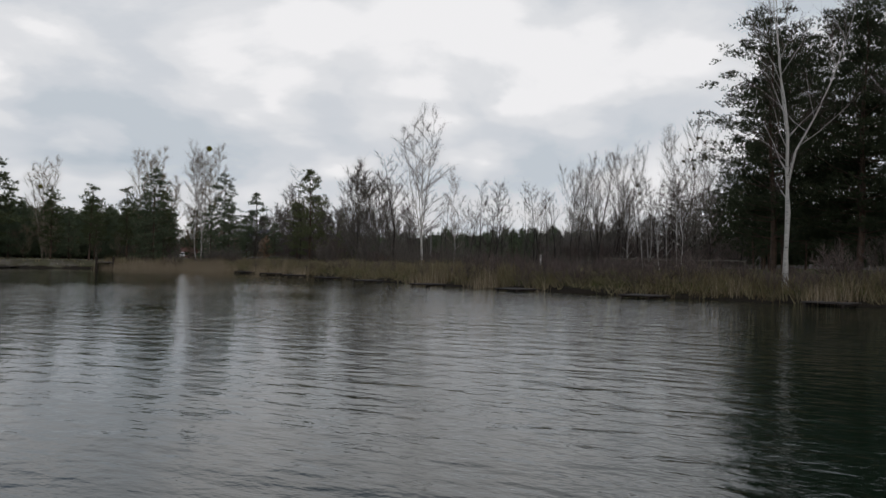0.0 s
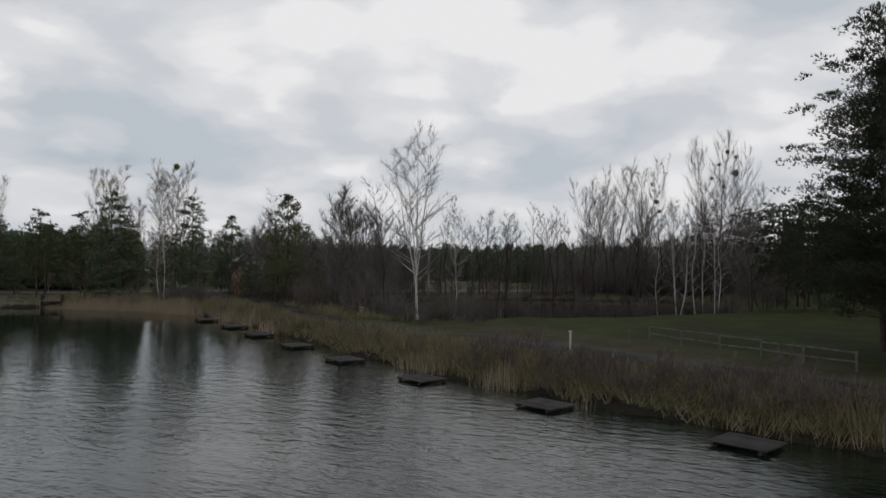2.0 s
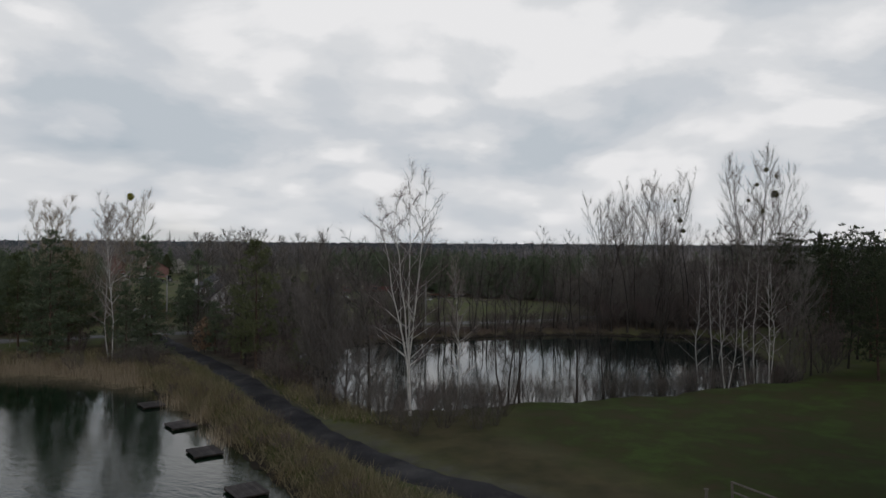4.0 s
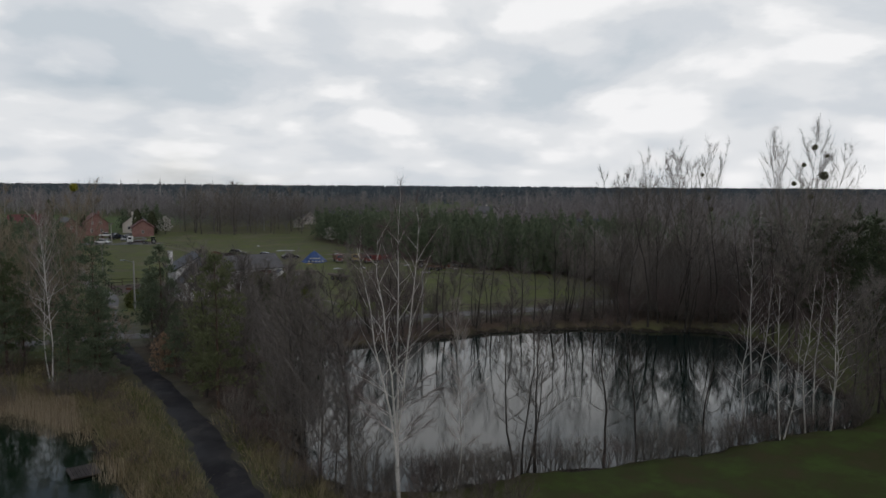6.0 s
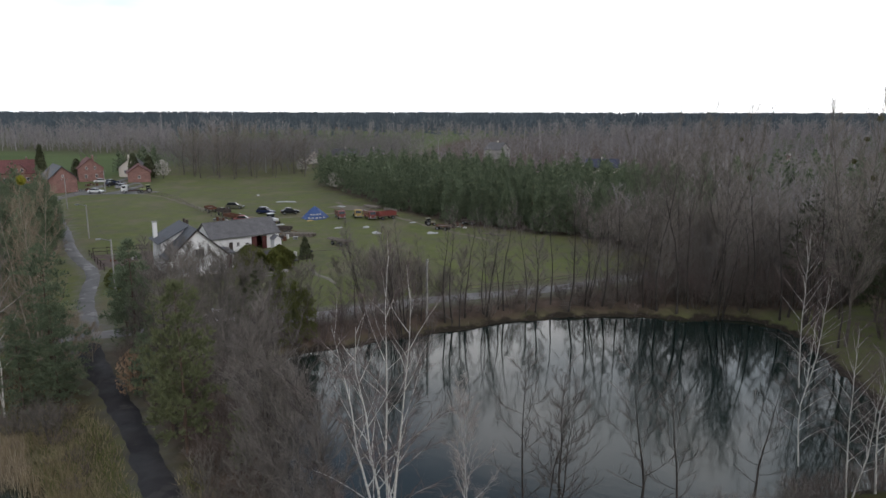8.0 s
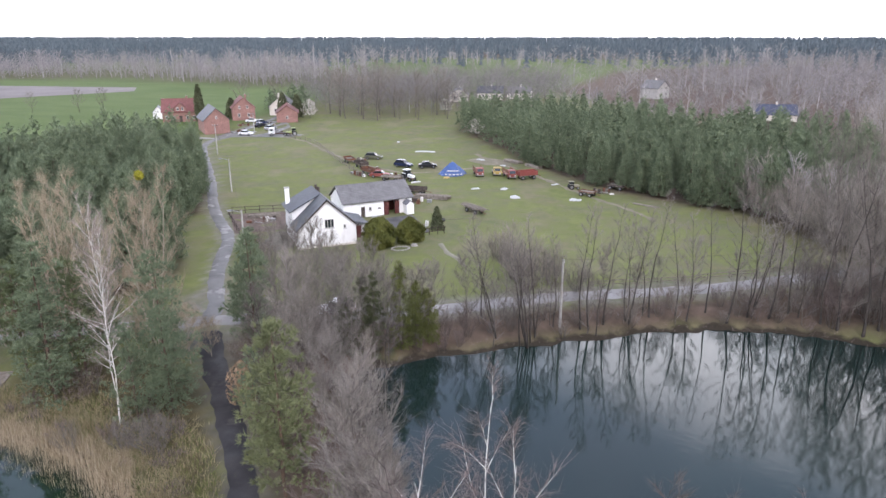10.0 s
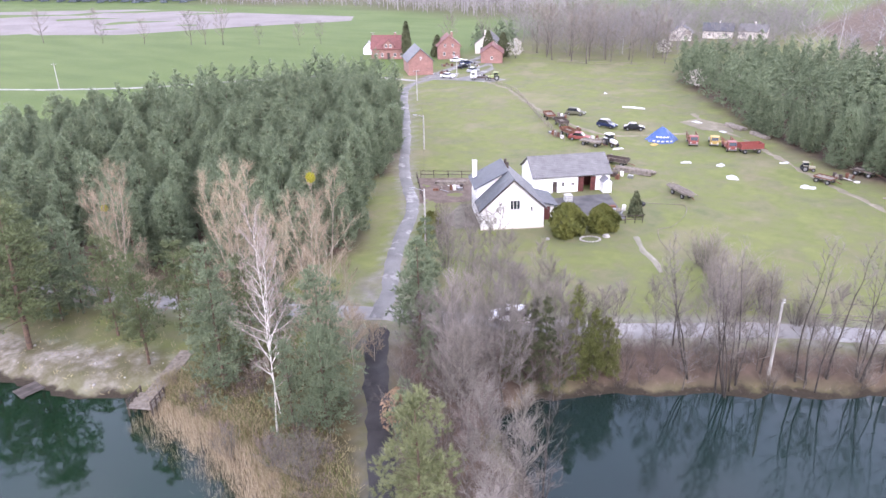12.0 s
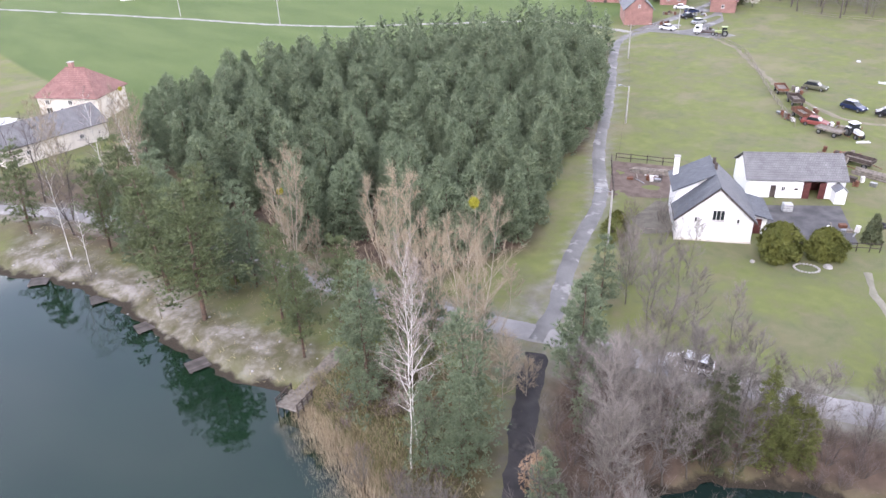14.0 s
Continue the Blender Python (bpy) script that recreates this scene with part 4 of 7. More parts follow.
birches_pond = [(5, 20.0, 43.3, 17.5, 60), (5, 26, 41, 19, 200), (0, 26.3, 105.0, 12.6, 0), (1, 26.9, 99.6, 12.8, 0), (0, 30.8, 102.3, 13.2, 50), (0, 31.8, 101.4, 12.8, 90), (0, 29.2, 100.4, 12.2, 10), (0, 33, 104, 13, 200), (1, 33.5, 120.5, 17, 10)]
for k, x, y, h, turn in birches_shore + birches_pond:
    plant(birch[k], x, y, h / 18, turn, rnd, group="birches", lean=2)
copy_thing(birch[4], pose(-37.2, 108.9, at_ground(-37.2, 108.9, 0.05), -9, -6, 0) @ Matrix.Scale(0.97, 4))["group"] = "birches"
for o in birch:
    drop_master(o)

poplar = [bare_tree("poplar_tree", "leafless beige poplar with upright branches and mistletoe", 120 + i, 17.0, 2.5, M_PALE_BARK, M_TWIG_POPLAR, clear=0.1, rise=1.0, boughs=19, subs=9, fine=8, girth=0.0085, stems=4, fork=0.085, split=0.1, bough=0.55, sway=0.02,
                    twig_len=0.95, twig_r=0.008, balls=balls) for i, balls in enumerate((((0.72, 3.6, 2.0, 0.52),), (), ((1.0, 3.74, 1.9, 0.54),)))]
for k, x, y, h, turn in ((2, -39.8, 118.5, 18.2, 0), (1, -49.3, 118.0, 18.0, 0), (0, -66.2, 117.0, 16.0, 0), (1, -46.6, 119.6, 14.0, 120), (1, -43.4, 121.5, 9, 60), (1, -58.4, 119.0, 8.0, 20), (1, -107.6, 115, 14, 30), (2, -112, 118, 13.6, 200), (1, -68, 121, 6.5, 0), (1, -118, 108, 13.5, 50)):
    plant(poplar[k], x, y, h / 17, turn, rnd, group="poplars before the pine wood")
for o in poplar:
    drop_master(o)

tallpop = [bare_tree("poplar_tree", "tall leafless poplar hung with dark mistletoe balls", 130 + i, 27.0, 4.4, M_GREY_BARK, M_TWIG_GREY, clear=0.2, rise=1.08, boughs=22, subs=13, fine=6, girth=0.0066, twig_len=1.0, twig_r=0.007, balls=b, stems=5, fork=0.15, split=0.26, bough=0.5, sway=0.015, ball_mat=M_MISTLE_SHADED)
           for i, b in enumerate((((0.95, 1.0, 0.6, 0.5), (0.8, 0.3, 2.6, 0.75), (0.86, 2.6, 1.2, 0.4), (0.7, 4.0, 2.2, 0.45), (0.76, 2.9, 2.4, 0.4), (0.9, 5.2, 1.6, 0.36)), ((0.7, 5.5, 0.6, 0.6), (0.62, 0.4, 1.8, 0.55), (0.84, 2.4, 1.0, 0.42)), ()))]
for k, x, y, h, turn in ((0, 42.5, 130, 25.5, 15), (1, 36.5, 152, 24.5, 0), (2, 31, 153, 23.0, 60), (2, 27.5, 155, 20.5, 130), (2, 50, 138, 20, 200), (2, 35, 66, 23, 0)):
    plant(tallpop[k], x, y, h / 27, turn, rnd, group="tall poplars")
for o in tallpop:
    drop_master(o)

alder = [bare_tree("alder_tree", "slender leafless alder with a dark trunk", 140 + i, 10.0, 1.9, M_DARK_BARK, M_TWIG_DARK, clear=0.24, rise=0.6, boughs=18, subs=5, fine=5, girth=0.011, twig_len=0.6, twig_r=0.007, bough=0.32, stems=(1, 1, 3)[i], fork=(0, 0, 0.09)[i], lean=0.05)
         for i in range(3)]
alders_near_bank = [(-6.4, 90.2, 14.5, 0), (5.3, 93.0, 12.5, 2), (6.6, 93.4, 11.5, 1), (11.8, 95.2, 12, 0), (14.4, 96.2, 11, 1), (-11.6, 99, 13.5, 0), (20.6, 99.2, 10, 1)]
alders_far_bank = [(-13.2, 108, 9.5, 0), (-15.8, 114, 10, 1), (-21.6, 106, 13.5, 0), (-6.2, 134.4, 9.5, 2), (0.3, 137.4, 8.0, 1), (-12.4, 138.0, 8.6, 0)]
alders_east = [(46.6, 139.5, 11, 0), (49.6, 133, 12, 1), (49.4, 123, 12, 0), (47.6, 114, 12, 1), (43, 107.6, 11, 0), (37.5, 104.6, 10, 1), (22.2, 146, 8, 1)]
alders_west_shore = [(-113, 104, 12, 0), (-108.6, 101.4, 10, 1), (-118, 103, 12, 0), (-104, 104.6, 11, 2), (-99, 103.4, 9, 1), (-122, 106, 11, 0), (-95.4, 106.6, 10, 0), (-126, 102, 11, 1)]
slim = [bare_tree("alder_tree", "tall thin leafless alder leaning over the pond", 146 + i, 12.0, 1.5, M_DARK_BARK, M_TWIG_MAUVE, clear=0.34, rise=0.75, boughs=17, subs=5, fine=5, girth=0.0085, twig_len=0.6, twig_r=0.007, bough=0.3, stems=(1, 1, 4)[i], fork=(0, 0, 0.1)[i], lean=0.05) for i in range(3)]
bank_line = [(-9, 133.4), (-5.4, 134.6), (0, 137.4), (6.3, 141), (12.8, 143), (19, 144), (24, 144.2), (28, 143), (32, 143.4), (37, 143), (41, 139), (42, 130)]
for i, p in enumerate(refine(bank_line, 1.75)):
    k = (2, 0, 1, 0, 1, 1, 0)[i % 7]
    plant(slim[k], p.x + rnd.uniform(-0.7, 0.7), p.y + rnd.uniform(-0.2, 2.4), rnd.uniform(0.8, 1.25) + 0.35 * (p.x > 14), rnd=rnd, group="alders round the pond", lean=4)
plant(slim[2], -6.2, 133.6, 1.1, 30, rnd, group="alders round the pond")
plant(slim[2], 33.2, 142.8, 1.25, 100, rnd, group="alders round the pond")
for o in slim:
    drop_master(o)
for x, y, h, k in alders_near_bank + alders_far_bank + alders_east + alders_west_shore:
    plant(alder[k], x, y, h / 10, rnd=rnd, group="alders round the pond", lean=3)
for o in alder:
    drop_master(o)

# ---- bushes ----
bushes = [shrub("bare_bush", "leafless grey-brown thicket bush beside the pond", 160 + i, 6.0, 3.3, (M_TWIG_GREY, M_TWIG_RED, M_TWIG_GREY)[i], 15, 8, 6) for i in range(3)]
dome = shrub("bare_bush", "rounded leafless bush with a dense haze of fine grey twigs", 165, 6.5, 3.3, M_TWIG_BEIGE, 26, 12, 10, twig_r=0.0075)
for x, y, h in ((-8.5, 146.8, 7.5), (-5.6, 149.0, 5.5), (-12.8, 156.2, 5.0), (-10.6, 150.4, 4.6), (-2.4, 147.8, 4.0)):
    plant(dome, x, y, h / 6.5, rnd=rnd, group="rounded bushes by the road")
drop_master(dome)
edge_bush = shrub("bare_bush", "rounded leafless beige bush at the edge of the wood", 167, 6.5, 3.4, M_TWIG_BEIGE, 24, 10, 8, twig_r=0.011)
sapling = [bare_tree("alder_sapling", "young leafless alder with a haze of fine mauve-grey twigs", 170 + i, 8.0, 1.9, M_GREY_BARK, (M_TWIG_MAUVE, M_TWIG_GREY, M_TWIG_MAUVE)[i], clear=0.1, rise=0.95, boughs=20, subs=7, fine=9, girth=0.0085,
                     twig_len=0.8, twig_r=0.009, slim=True) for i in range(3)]
OPEN = ((-19.4, 102.9, 2.4), (-22.2, 106.8, 1.8), (-14.7, 100.8, 1.6), (-28.9, 113.4, 1.5), (-17.7, 128.6, 1.6), (-27, 112.8, 1.6))
for x, y in scatter(THICKET, 1.9, 31):
    d = float(seg_dist(x, y, PATHWAY))
    if d < 2.4 or float(seg_dist(x, y, CROSS)) < 2.6 or any(math.hypot(x - a, y - b) < c for a, b, c in OPEN):
        continue
    tall = 2.6 + 1.0 * min(5.0, d - 1.8) + 1.2 * min(1, max(0, (y - 108) / 8)) * min(1, max(0, (128 - y) / 5)) + rnd.uniform(-1.2, 1.0)
    if tall < 3.6 or rnd.random() < 0.3:
        plant(rnd.choice(bushes), x, y, min(tall, 4.5) / 6, rnd=rnd, group="thicket by the dam")
    else:
        plant(rnd.choice(sapling), x, y, tall / 8, rnd=rnd, group="saplings by the dam", lean=4)
for x, y in scatter(FARBANK, 3.0, 33):
    if float(seg_dist(x, y, CROSS)) < 2.4 or float(shore(x, y)) < 0.6:
        continue
    plant(rnd.choice(sapling), x, y, rnd.uniform(0.6, 1.0) + 0.3 * (x > 24), rnd=rnd, group="saplings on the far bank", lean=4)
for x, y, h in ((-22.0, 128.4, 8.0), (-19.8, 127.6, 7.0), (-24.8, 124.0, 8.4), (-11.4, 96.2, 13.4), (-12.8, 98.6, 11.6), (-10.2, 94.2, 11.0), (-37.4, 149.6, 6.4), (-38.6, 139.5, 8.5), (-36.5, 141, 8), (-33.6, 140.2, 8.5), (-30.4, 138.6, 8), (-27, 139.6, 7), (-34.8, 137.8, 8), (-25.7, 119, 11.5), (-26.6, 123.5, 10.0), (-24.2, 116.6, 9.0), (-22.9, 121.9, 11.5), (-24.6, 126.4, 10.0), (-28.6, 121.2, 9.0), (-27.8, 128.6, 9.6), (-23.4, 131.2, 9.0),
                (-8.6, 91.8, 11.5), (-10.8, 95.0, 11), (-6.4, 89.4, 10.4), (35, 105, 11), (38.6, 108, 11)):
    plant(rnd.choice(sapling), x, y, h / 8, rnd=rnd, group="saplings by the pond", lean=3)
russet = bare_tree("poplar_sapling", "low beige leafless scrub below the poplars", 176, 5.0, 2.0, M_PALE_BARK, M_TWIG_POPLAR, clear=0.06, rise=0.8, boughs=18, subs=7, fine=9, girth=0.009, twig_len=0.8, twig_r=0.008, slim=True)
for x, y, h in ((-37.4, 119.6, 5.0), (-39.0, 121.4, 4.6), (-41.4, 117.4, 4.4), (-36.2, 121.2, 3.6), (-47.8, 117.0, 5.2), (-51.6, 118.2, 4.8), (-53.6, 116.6, 3.8), (-61.5, 117.0, 4.4), (-64.6, 116.2, 5.0), (-68.4, 115.6, 4.6), (-71, 116.4, 4.2), (-47.4, 131.4, 4.0), (-52, 130.6, 4.4)):
    plant(russet, x, y, h / 5, rnd=rnd, group="scrub below the poplars", lean=4)
drop_master(russet)
for x, y in scatter(FARBANK, 1.8, 32):
    if float(seg_dist(x, y, CROSS)) < 2.6 or float(shore(x, y)) < 0.4:
        continue
    plant(bushes[rnd.choice((1, 1, 0))], x, y, rnd.uniform(0.26, 0.54) + 0.35 * (x > 24), rnd=rnd, group="bank bushes")
for i in range(40):
    x = -3 + 0.96 * i + rnd.uniform(-0.6, 0.6)
    y = float(np.interp(x, [-5, 0.5, 5, 12.5, 20, 27, 34], [88.2, 89.6, 91.9, 94.0, 96.6, 100.1, 102.6]))
    plant(rnd.choice(bushes), x, y, rnd.uniform(0.34, 0.56), rnd=rnd, group="bank bushes")
for x, y in scatter([(-9.5, 88), (-5, 81.5), (-1.5, 77), (2.5, 79), (5.5, 86.5), (4.5, 91), (-1, 89.2), (-6, 88.6)], 1.7, 34):
    if float(seg_dist(x, y, PATHWAY)) > 2.2:
        plant(rnd.choice(bushes), x, y, rnd.uniform(0.28, 0.52), rnd=rnd, group="brush between track and pond")
for x, y, q in ((36, 170, 1.0), (38.5, 173, 1.2), (33.6, 173, 1.0), (32.4, 176.4, 1.1), (35.4, 177.4, 1.3), (30.6, 179, 1.0), (33.2, 181.6, 1.2), (28.8, 182.6, 1.05), (31, 186, 1.25), (27, 187, 1.0), (29.4, 190.6, 1.2), (25, 191.2, 1.0), (27.4, 195, 1.1), (23, 195.6, 0.95), (21, 199, 0.9), (25, 199.6, 1.1), (40, 177, 1.4), (43, 172.6, 1.3), (38, 183, 1.4), (47, 175, 1.5)):
    plant(edge_bush, x, y, q, rnd=rnd, group="bushes at the wood edge")
drop_master(edge_bush)
for x, y, q in ((28, 47.5, 0.5), (31.5, 45, 0.6), (34.5, 47.5, 0.6), (37, 44.5, 0.7), (31, 51.5, 0.5), (38, 51, 0.7), (41, 55, 0.7), (36, 56, 0.5), (40.5, 62, 0.6), (44, 59, 0.7), (47, 63, 0.8), (43, 52, 0.7), (30.4, 56.2, 0.4)):
    plant(rnd.choice(bushes), x, y, q, rnd=rnd, group="bushes under the tall pines")
for x, y in ((-3.5, 88.6), (-1, 89.6), (1.2, 90.2), (-5.6, 87.4), (-7.6, 89.2), (2.6, 91.2), (18, 97.5), (23.5, 99.6), (36, 104.5), (39.5, 106), (42.5, 110), (45.5, 114), (47.6, 119), (48.6, 126), (47.6, 132)):
    plant(rnd.choice(bushes), x, y, rnd.uniform(0.3, 0.5) + 0.45 * (x > 35), rnd=rnd, group="bank bushes")
for x, y, s in ((-14, 158, 0.8), (-8.5, 146.0, 0.6), (-41, 143.4, 0.9), (-44.5, 148, 0.7), (-47, 152.5, 0.6),
                (-39.4, 105.6, 0.5), (-34.6, 106, 0.55), (-31.4, 105.6, 0.5), (-42.6, 112.4, 0.6), (-53.5, 126, 0.8), (-57.5, 127, 0.7),
                (-91, 99.5, 0.4), (-86.5, 101, 0.4), (-43, 156.5, 0.7), (-46.4, 158.8, 0.6), (-49.8, 157, 0.5)):
    plant(rnd.choice(bushes), x, y, s, rnd=rnd, group="bare bushes")


def leafy(name, label, seed, tall, radius, mat, tufts, size, base=0.0, category="bush", pointed=0.0, blades=6, stem=M_GREY_BARK, rough=1.0):
    """A bush or tree covered in leaves: clumps over a lumpy rounded body."""
    r = random.Random(seed)
    wood, crown = Shape(), Shape()
    wood.limb([Vector((0, 0, -0.3)), Vector((0.05, 0, tall * 0.4)), Vector((0, 0.05, tall * 0.85))], [0.05 + 0.012 * tall, 0.04 + 0.008 * tall, 0.02], 5)
    for i in range(7):
        az = i * 0.9
        wood.limb([Vector((0, 0, tall * (base + 0.1))), way(az, 0) * radius * 0.6 + Vector((0, 0, tall * (0.45 + 0.06 * i)))], [0.03 + 0.004 * tall, 0.01], 4)
    for _ in range(tufts):
        u = r.random()
        z = base + (1 - base) * u
        prof = math.sin(math.pi * min(1, 0.18 + 0.82 * u)) ** 0.6 * (1 - pointed) + pointed * (1 - u) ** 0.8
        az = r.random() * 6.28
        lump = 1 + rough * (0.16 * math.sin(az * 3 + seed) + 0.12 * math.sin(az * 5 + u * 11))
        rad = radius * prof * lump * (0.55 + 0.45 * r.random() ** 0.35)
        d = way(az, 0.9 * (u - 0.35))
        crown.tuft(Vector((math.cos(az) * rad, math.sin(az) * rad, tall * z)), d + Vector((r.gauss(0, 0.3), r.gauss(0, 0.3), 0.3)), size * r.uniform(0.7, 1.3), r, blades, 0.3)
    root = holder(name, label, category)
    hang("trunk", wood.mesh("trunk", stem, True), root)
    hang("crown", crown.mesh("crown", mat), root)
    return root


def settle(ob, x, y, turn=0.0, scale=1.0, sink=0.05):
    ob.matrix_basis = pose(x, y, at_ground(x, y, sink), 0, 0, turn) @ Matrix.Scale(scale, 4)
    return ob


for i, (x, y, h, r_, m) in enumerate(((-18.9, 128.3, 9.3, 1.35, M_THUJA), (-21.0, 126.1, 9.2, 1.9, M_SPRUCE), (-22.6, 127.2, 7.6, 1.8, M_SPRUCE), (-16.6, 130.5, 6.0, 1.25, M_THUJA), (-23.8, 125.4, 6.6, 1.7, M_SPRUCE), (-17.7, 129.6, 6.9, 1.2, M_THUJA))):
    o = pine("conifer_tree", "yellow-green columnar conifer on the pond bank" if m is M_THUJA else "dull green spruce with bare gaps on the pond bank", 200 + i, h, r_, 0.02, 150, m, M_GREY_BARK, size=0.24, per_pad=11, blades=8, top_flat=0.35 if m is M_THUJA else -0.3, pad_r=0.36, flat=1.5 if m is M_THUJA else 0.7, ragged=0.35 if m is M_THUJA else 0.6, width=0.09)
    o["group"] = "evergreens on the pond bank"
    settle(o, x, y)
settle(leafy("leafy_bush", "bush with rust-brown dead leaves beside the track", 210, 4.2, 0.95, M_RUST_LEAF, 520, 0.18, 0.1, rough=2.4), -28.6, 113.8)
for i, (x, y, h, r_) in enumerate(((-32.0, 160.0, 4.4, 2.4), (-28.3, 163.6, 3.6, 2.0))):
    settle(leafy("garden_bush", "rounded yellow-green evergreen bush in the garden", 220 + i, h, r_, M_HEDGE, 1200, 0.4, 0.0), x, y)
settle(leafy("garden_bush", "low green hedge bush beside the lane", 225, 2.6, 1.4, M_THUJA, 350, 0.35), -48.4, 150.8)
settle(leafy("garden_bush", "low green hedge bush beside the lane", 226, 2.2, 1.2, M_HEDGE, 300, 0.35), -49.6, 153.6)
settle(leafy("conifer_tree", "small dark garden conifer by the yard", 227, 3.6, 1.1, M_SPRUCE, 320, 0.34, 0.02, "tree", 0.8), -25.9, 170.8)
for i, (x, y, h) in enumerate(((-113.8, 297, 9), (-110.2, 301, 8), (-131, 292, 7))):
    settle(leafy("conifer_tree", "dark garden conifer between the village houses", 245 + i, h, 2.2, M_SPRUCE, 420, 0.6, 0.02, "tree", 0.5), x, y)
settle(leafy("cypress_tree", "tall dark columnar cypress beside the brick house", 228, 12.4, 1.6, M_SPRUCE, 700, 0.6, 0.03, "tree", 0.35), -137.4, 282.4)
for i, (x, y, h, r_) in enumerate(((-105.0, 300.3, 6.6, 2.2), (-39.6, 272.4, 5.0, 2.0), (-29.6, 270.5, 5.0, 1.4), (-62, 326, 5, 2))):
    settle(leafy("blossom_tree", "small fruit tree in white blossom", 230 + i, h, r_, M_BLOSSOM, 420, 0.3, 0.2, "tree", rough=2.6), x, y)
settle(shrub("brush_pile", "heap of cut grey branches beside the track", 240, 1.5, 2.6, M_TWIG_GREY, 26, 8, 6, "brush pile", 0.014), -33.2, 107.4)

# ---- rows of trees in the fields ----
hedge = [bare_tree("field_tree", "leafless round-crowned tree at the field edge", 250 + i, 12.0, 4.2, M_GREY_BARK, M_TWIG_GREY, clear=0.2, rise=0.8, boughs=18, subs=7, fine=7, girth=0.014, twig_len=1.1, twig_r=0.022) for i in range(2)]
for x, y, h in ((-241, 280, 12), (-229, 286, 12.5), (-236, 283, 10), (-334, 245, 11), (-307, 258, 12), (-318, 291, 10), (-198, 297, 8), (-192, 303, 8), (-215, 292, 7), (-281, 268, 8), (-262, 274, 9), (-71, 331, 11), (-88, 308, 12), (-80, 303, 11), (-60, 318, 10), (-96, 306, 13), (-73, 304, 9), (-121, 309, 12), (-135, 308, 11), (-92, 301, 14), (-85, 300.5, 13), (-79, 298, 15), (-76, 308, 16), (-90, 312, 16), (-98, 311, 15), (-69, 311, 14), (-66, 303, 10), (-84, 315, 17), (-103, 314, 15), (-57, 309, 12), (-63, 318, 15), (-52, 312, 9)):
    plant(rnd.choice(hedge), x, y, h / 12, rnd=rnd, group="field trees")
for o in hedge:
    drop_master(o)


# ---- woods in the distance ----
def bare_shape(seed, boughs, subs, spread, r, trunk=0.13, low=0.75):
    g, sh = random.Random(seed), Shape()
    sh.spike(Vector((0, 0, -0.2)), Vector((g.uniform(-0.3, 0.3), g.uniform(-0.3, 0.3), 10)), trunk)
    for b in range(boughs):
        z = (1.6 if low > 0.5 else 0.7) + 7.2 * (b / boughs)
        d = way(b * 2.4 + g.random(), g.uniform(low, low + 0.45))
        ln = spread * g.uniform(0.8, 1.2) * (1.25 - z / 14)
        p = Vector((0, 0, z))
        sh.spike(p, p + d * ln, 0.035 * r)
        for k in range(subs):
            q = p + d * ln * g.uniform(0.25, 0.95)
            e = (d + Vector((g.uniform(-1, 1), g.uniform(-1, 1), g.uniform(-0.2, 0.9))) * 0.9).normalized()
            sh.spike(q, q + e * ln * g.uniform(0.3, 0.55), 0.022 * r)
    return sh


def far_wood(name, label, poly, gap, seed, template, mat, low, high, holes=(), ragged=0.0):
    g = random.Random(seed)
    pts = [p for p in scatter(poly, gap, seed) if not any(math.hypot(p[0] - hx, p[1] - hy) < hr for hx, hy, hr in holes)]
    places = []
    for x, y in pts:
        v = math.sin(x * 0.024 + 1.7 * math.sin(y * 0.019)) * math.sin(y * 0.03 + 1.3 * math.sin(x * 0.015 + seed))
        if ragged and v < -0.25 and g.random() < ragged:
            continue
        s = g.uniform(low, high) * (1 + 0.3 * v * (ragged > 0))
        places.append((x, y, s * 1.15, s, g.random() * 6.28))
    return stuff(name, label, "wood", template, places, mat)


CLEAR = ((20, 400, 5), (108, 298, 5), (53, 327, 8), (-60, 370, 18), (-45, 378, 12), (0, 188, 6))
for j, m in enumerate((M_TWIG_BEIGE, M_FAR_BARE, M_FAR_BARE)):
    far_wood("bare_wood", "leafless grey-brown deciduous wood beyond the pond", NEARWOOD, 6.0, 300 + j, bare_shape(5 + j, 20, 5, 3.2, 1.3), m, 0.7, 1.2, CLEAR)
EDGEWOOD = [(36, 168.5), (60, 173), (90, 181), (130, 192), (130, 206), (80, 198), (52, 196), (34, 203), (20, 200), (25, 189.5), (30, 178)]
far_wood("bare_wood", "dense leafless edge of the wood beyond the pond", EDGEWOOD, 3.0, 306, bare_shape(31, 20, 6, 3.8, 0.9), M_TWIG_BEIGE, 0.5, 1.0, CLEAR)
far_wood("undergrowth", "leafless undergrowth of the wood beyond the pond", NEARWOOD, 5.0, 303, bare_shape(8, 18, 5, 4.4, 1.1), M_TWIG_GREY, 0.35, 0.6, CLEAR)
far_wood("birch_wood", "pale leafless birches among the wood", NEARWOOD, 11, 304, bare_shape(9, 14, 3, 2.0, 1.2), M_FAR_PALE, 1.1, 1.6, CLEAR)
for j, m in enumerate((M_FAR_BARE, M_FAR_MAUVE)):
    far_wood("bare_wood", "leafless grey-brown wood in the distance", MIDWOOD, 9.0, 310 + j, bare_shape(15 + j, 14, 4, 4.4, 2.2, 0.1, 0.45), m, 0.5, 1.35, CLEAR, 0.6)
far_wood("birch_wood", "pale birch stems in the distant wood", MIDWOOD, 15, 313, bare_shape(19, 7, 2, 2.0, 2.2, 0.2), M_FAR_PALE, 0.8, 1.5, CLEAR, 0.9)
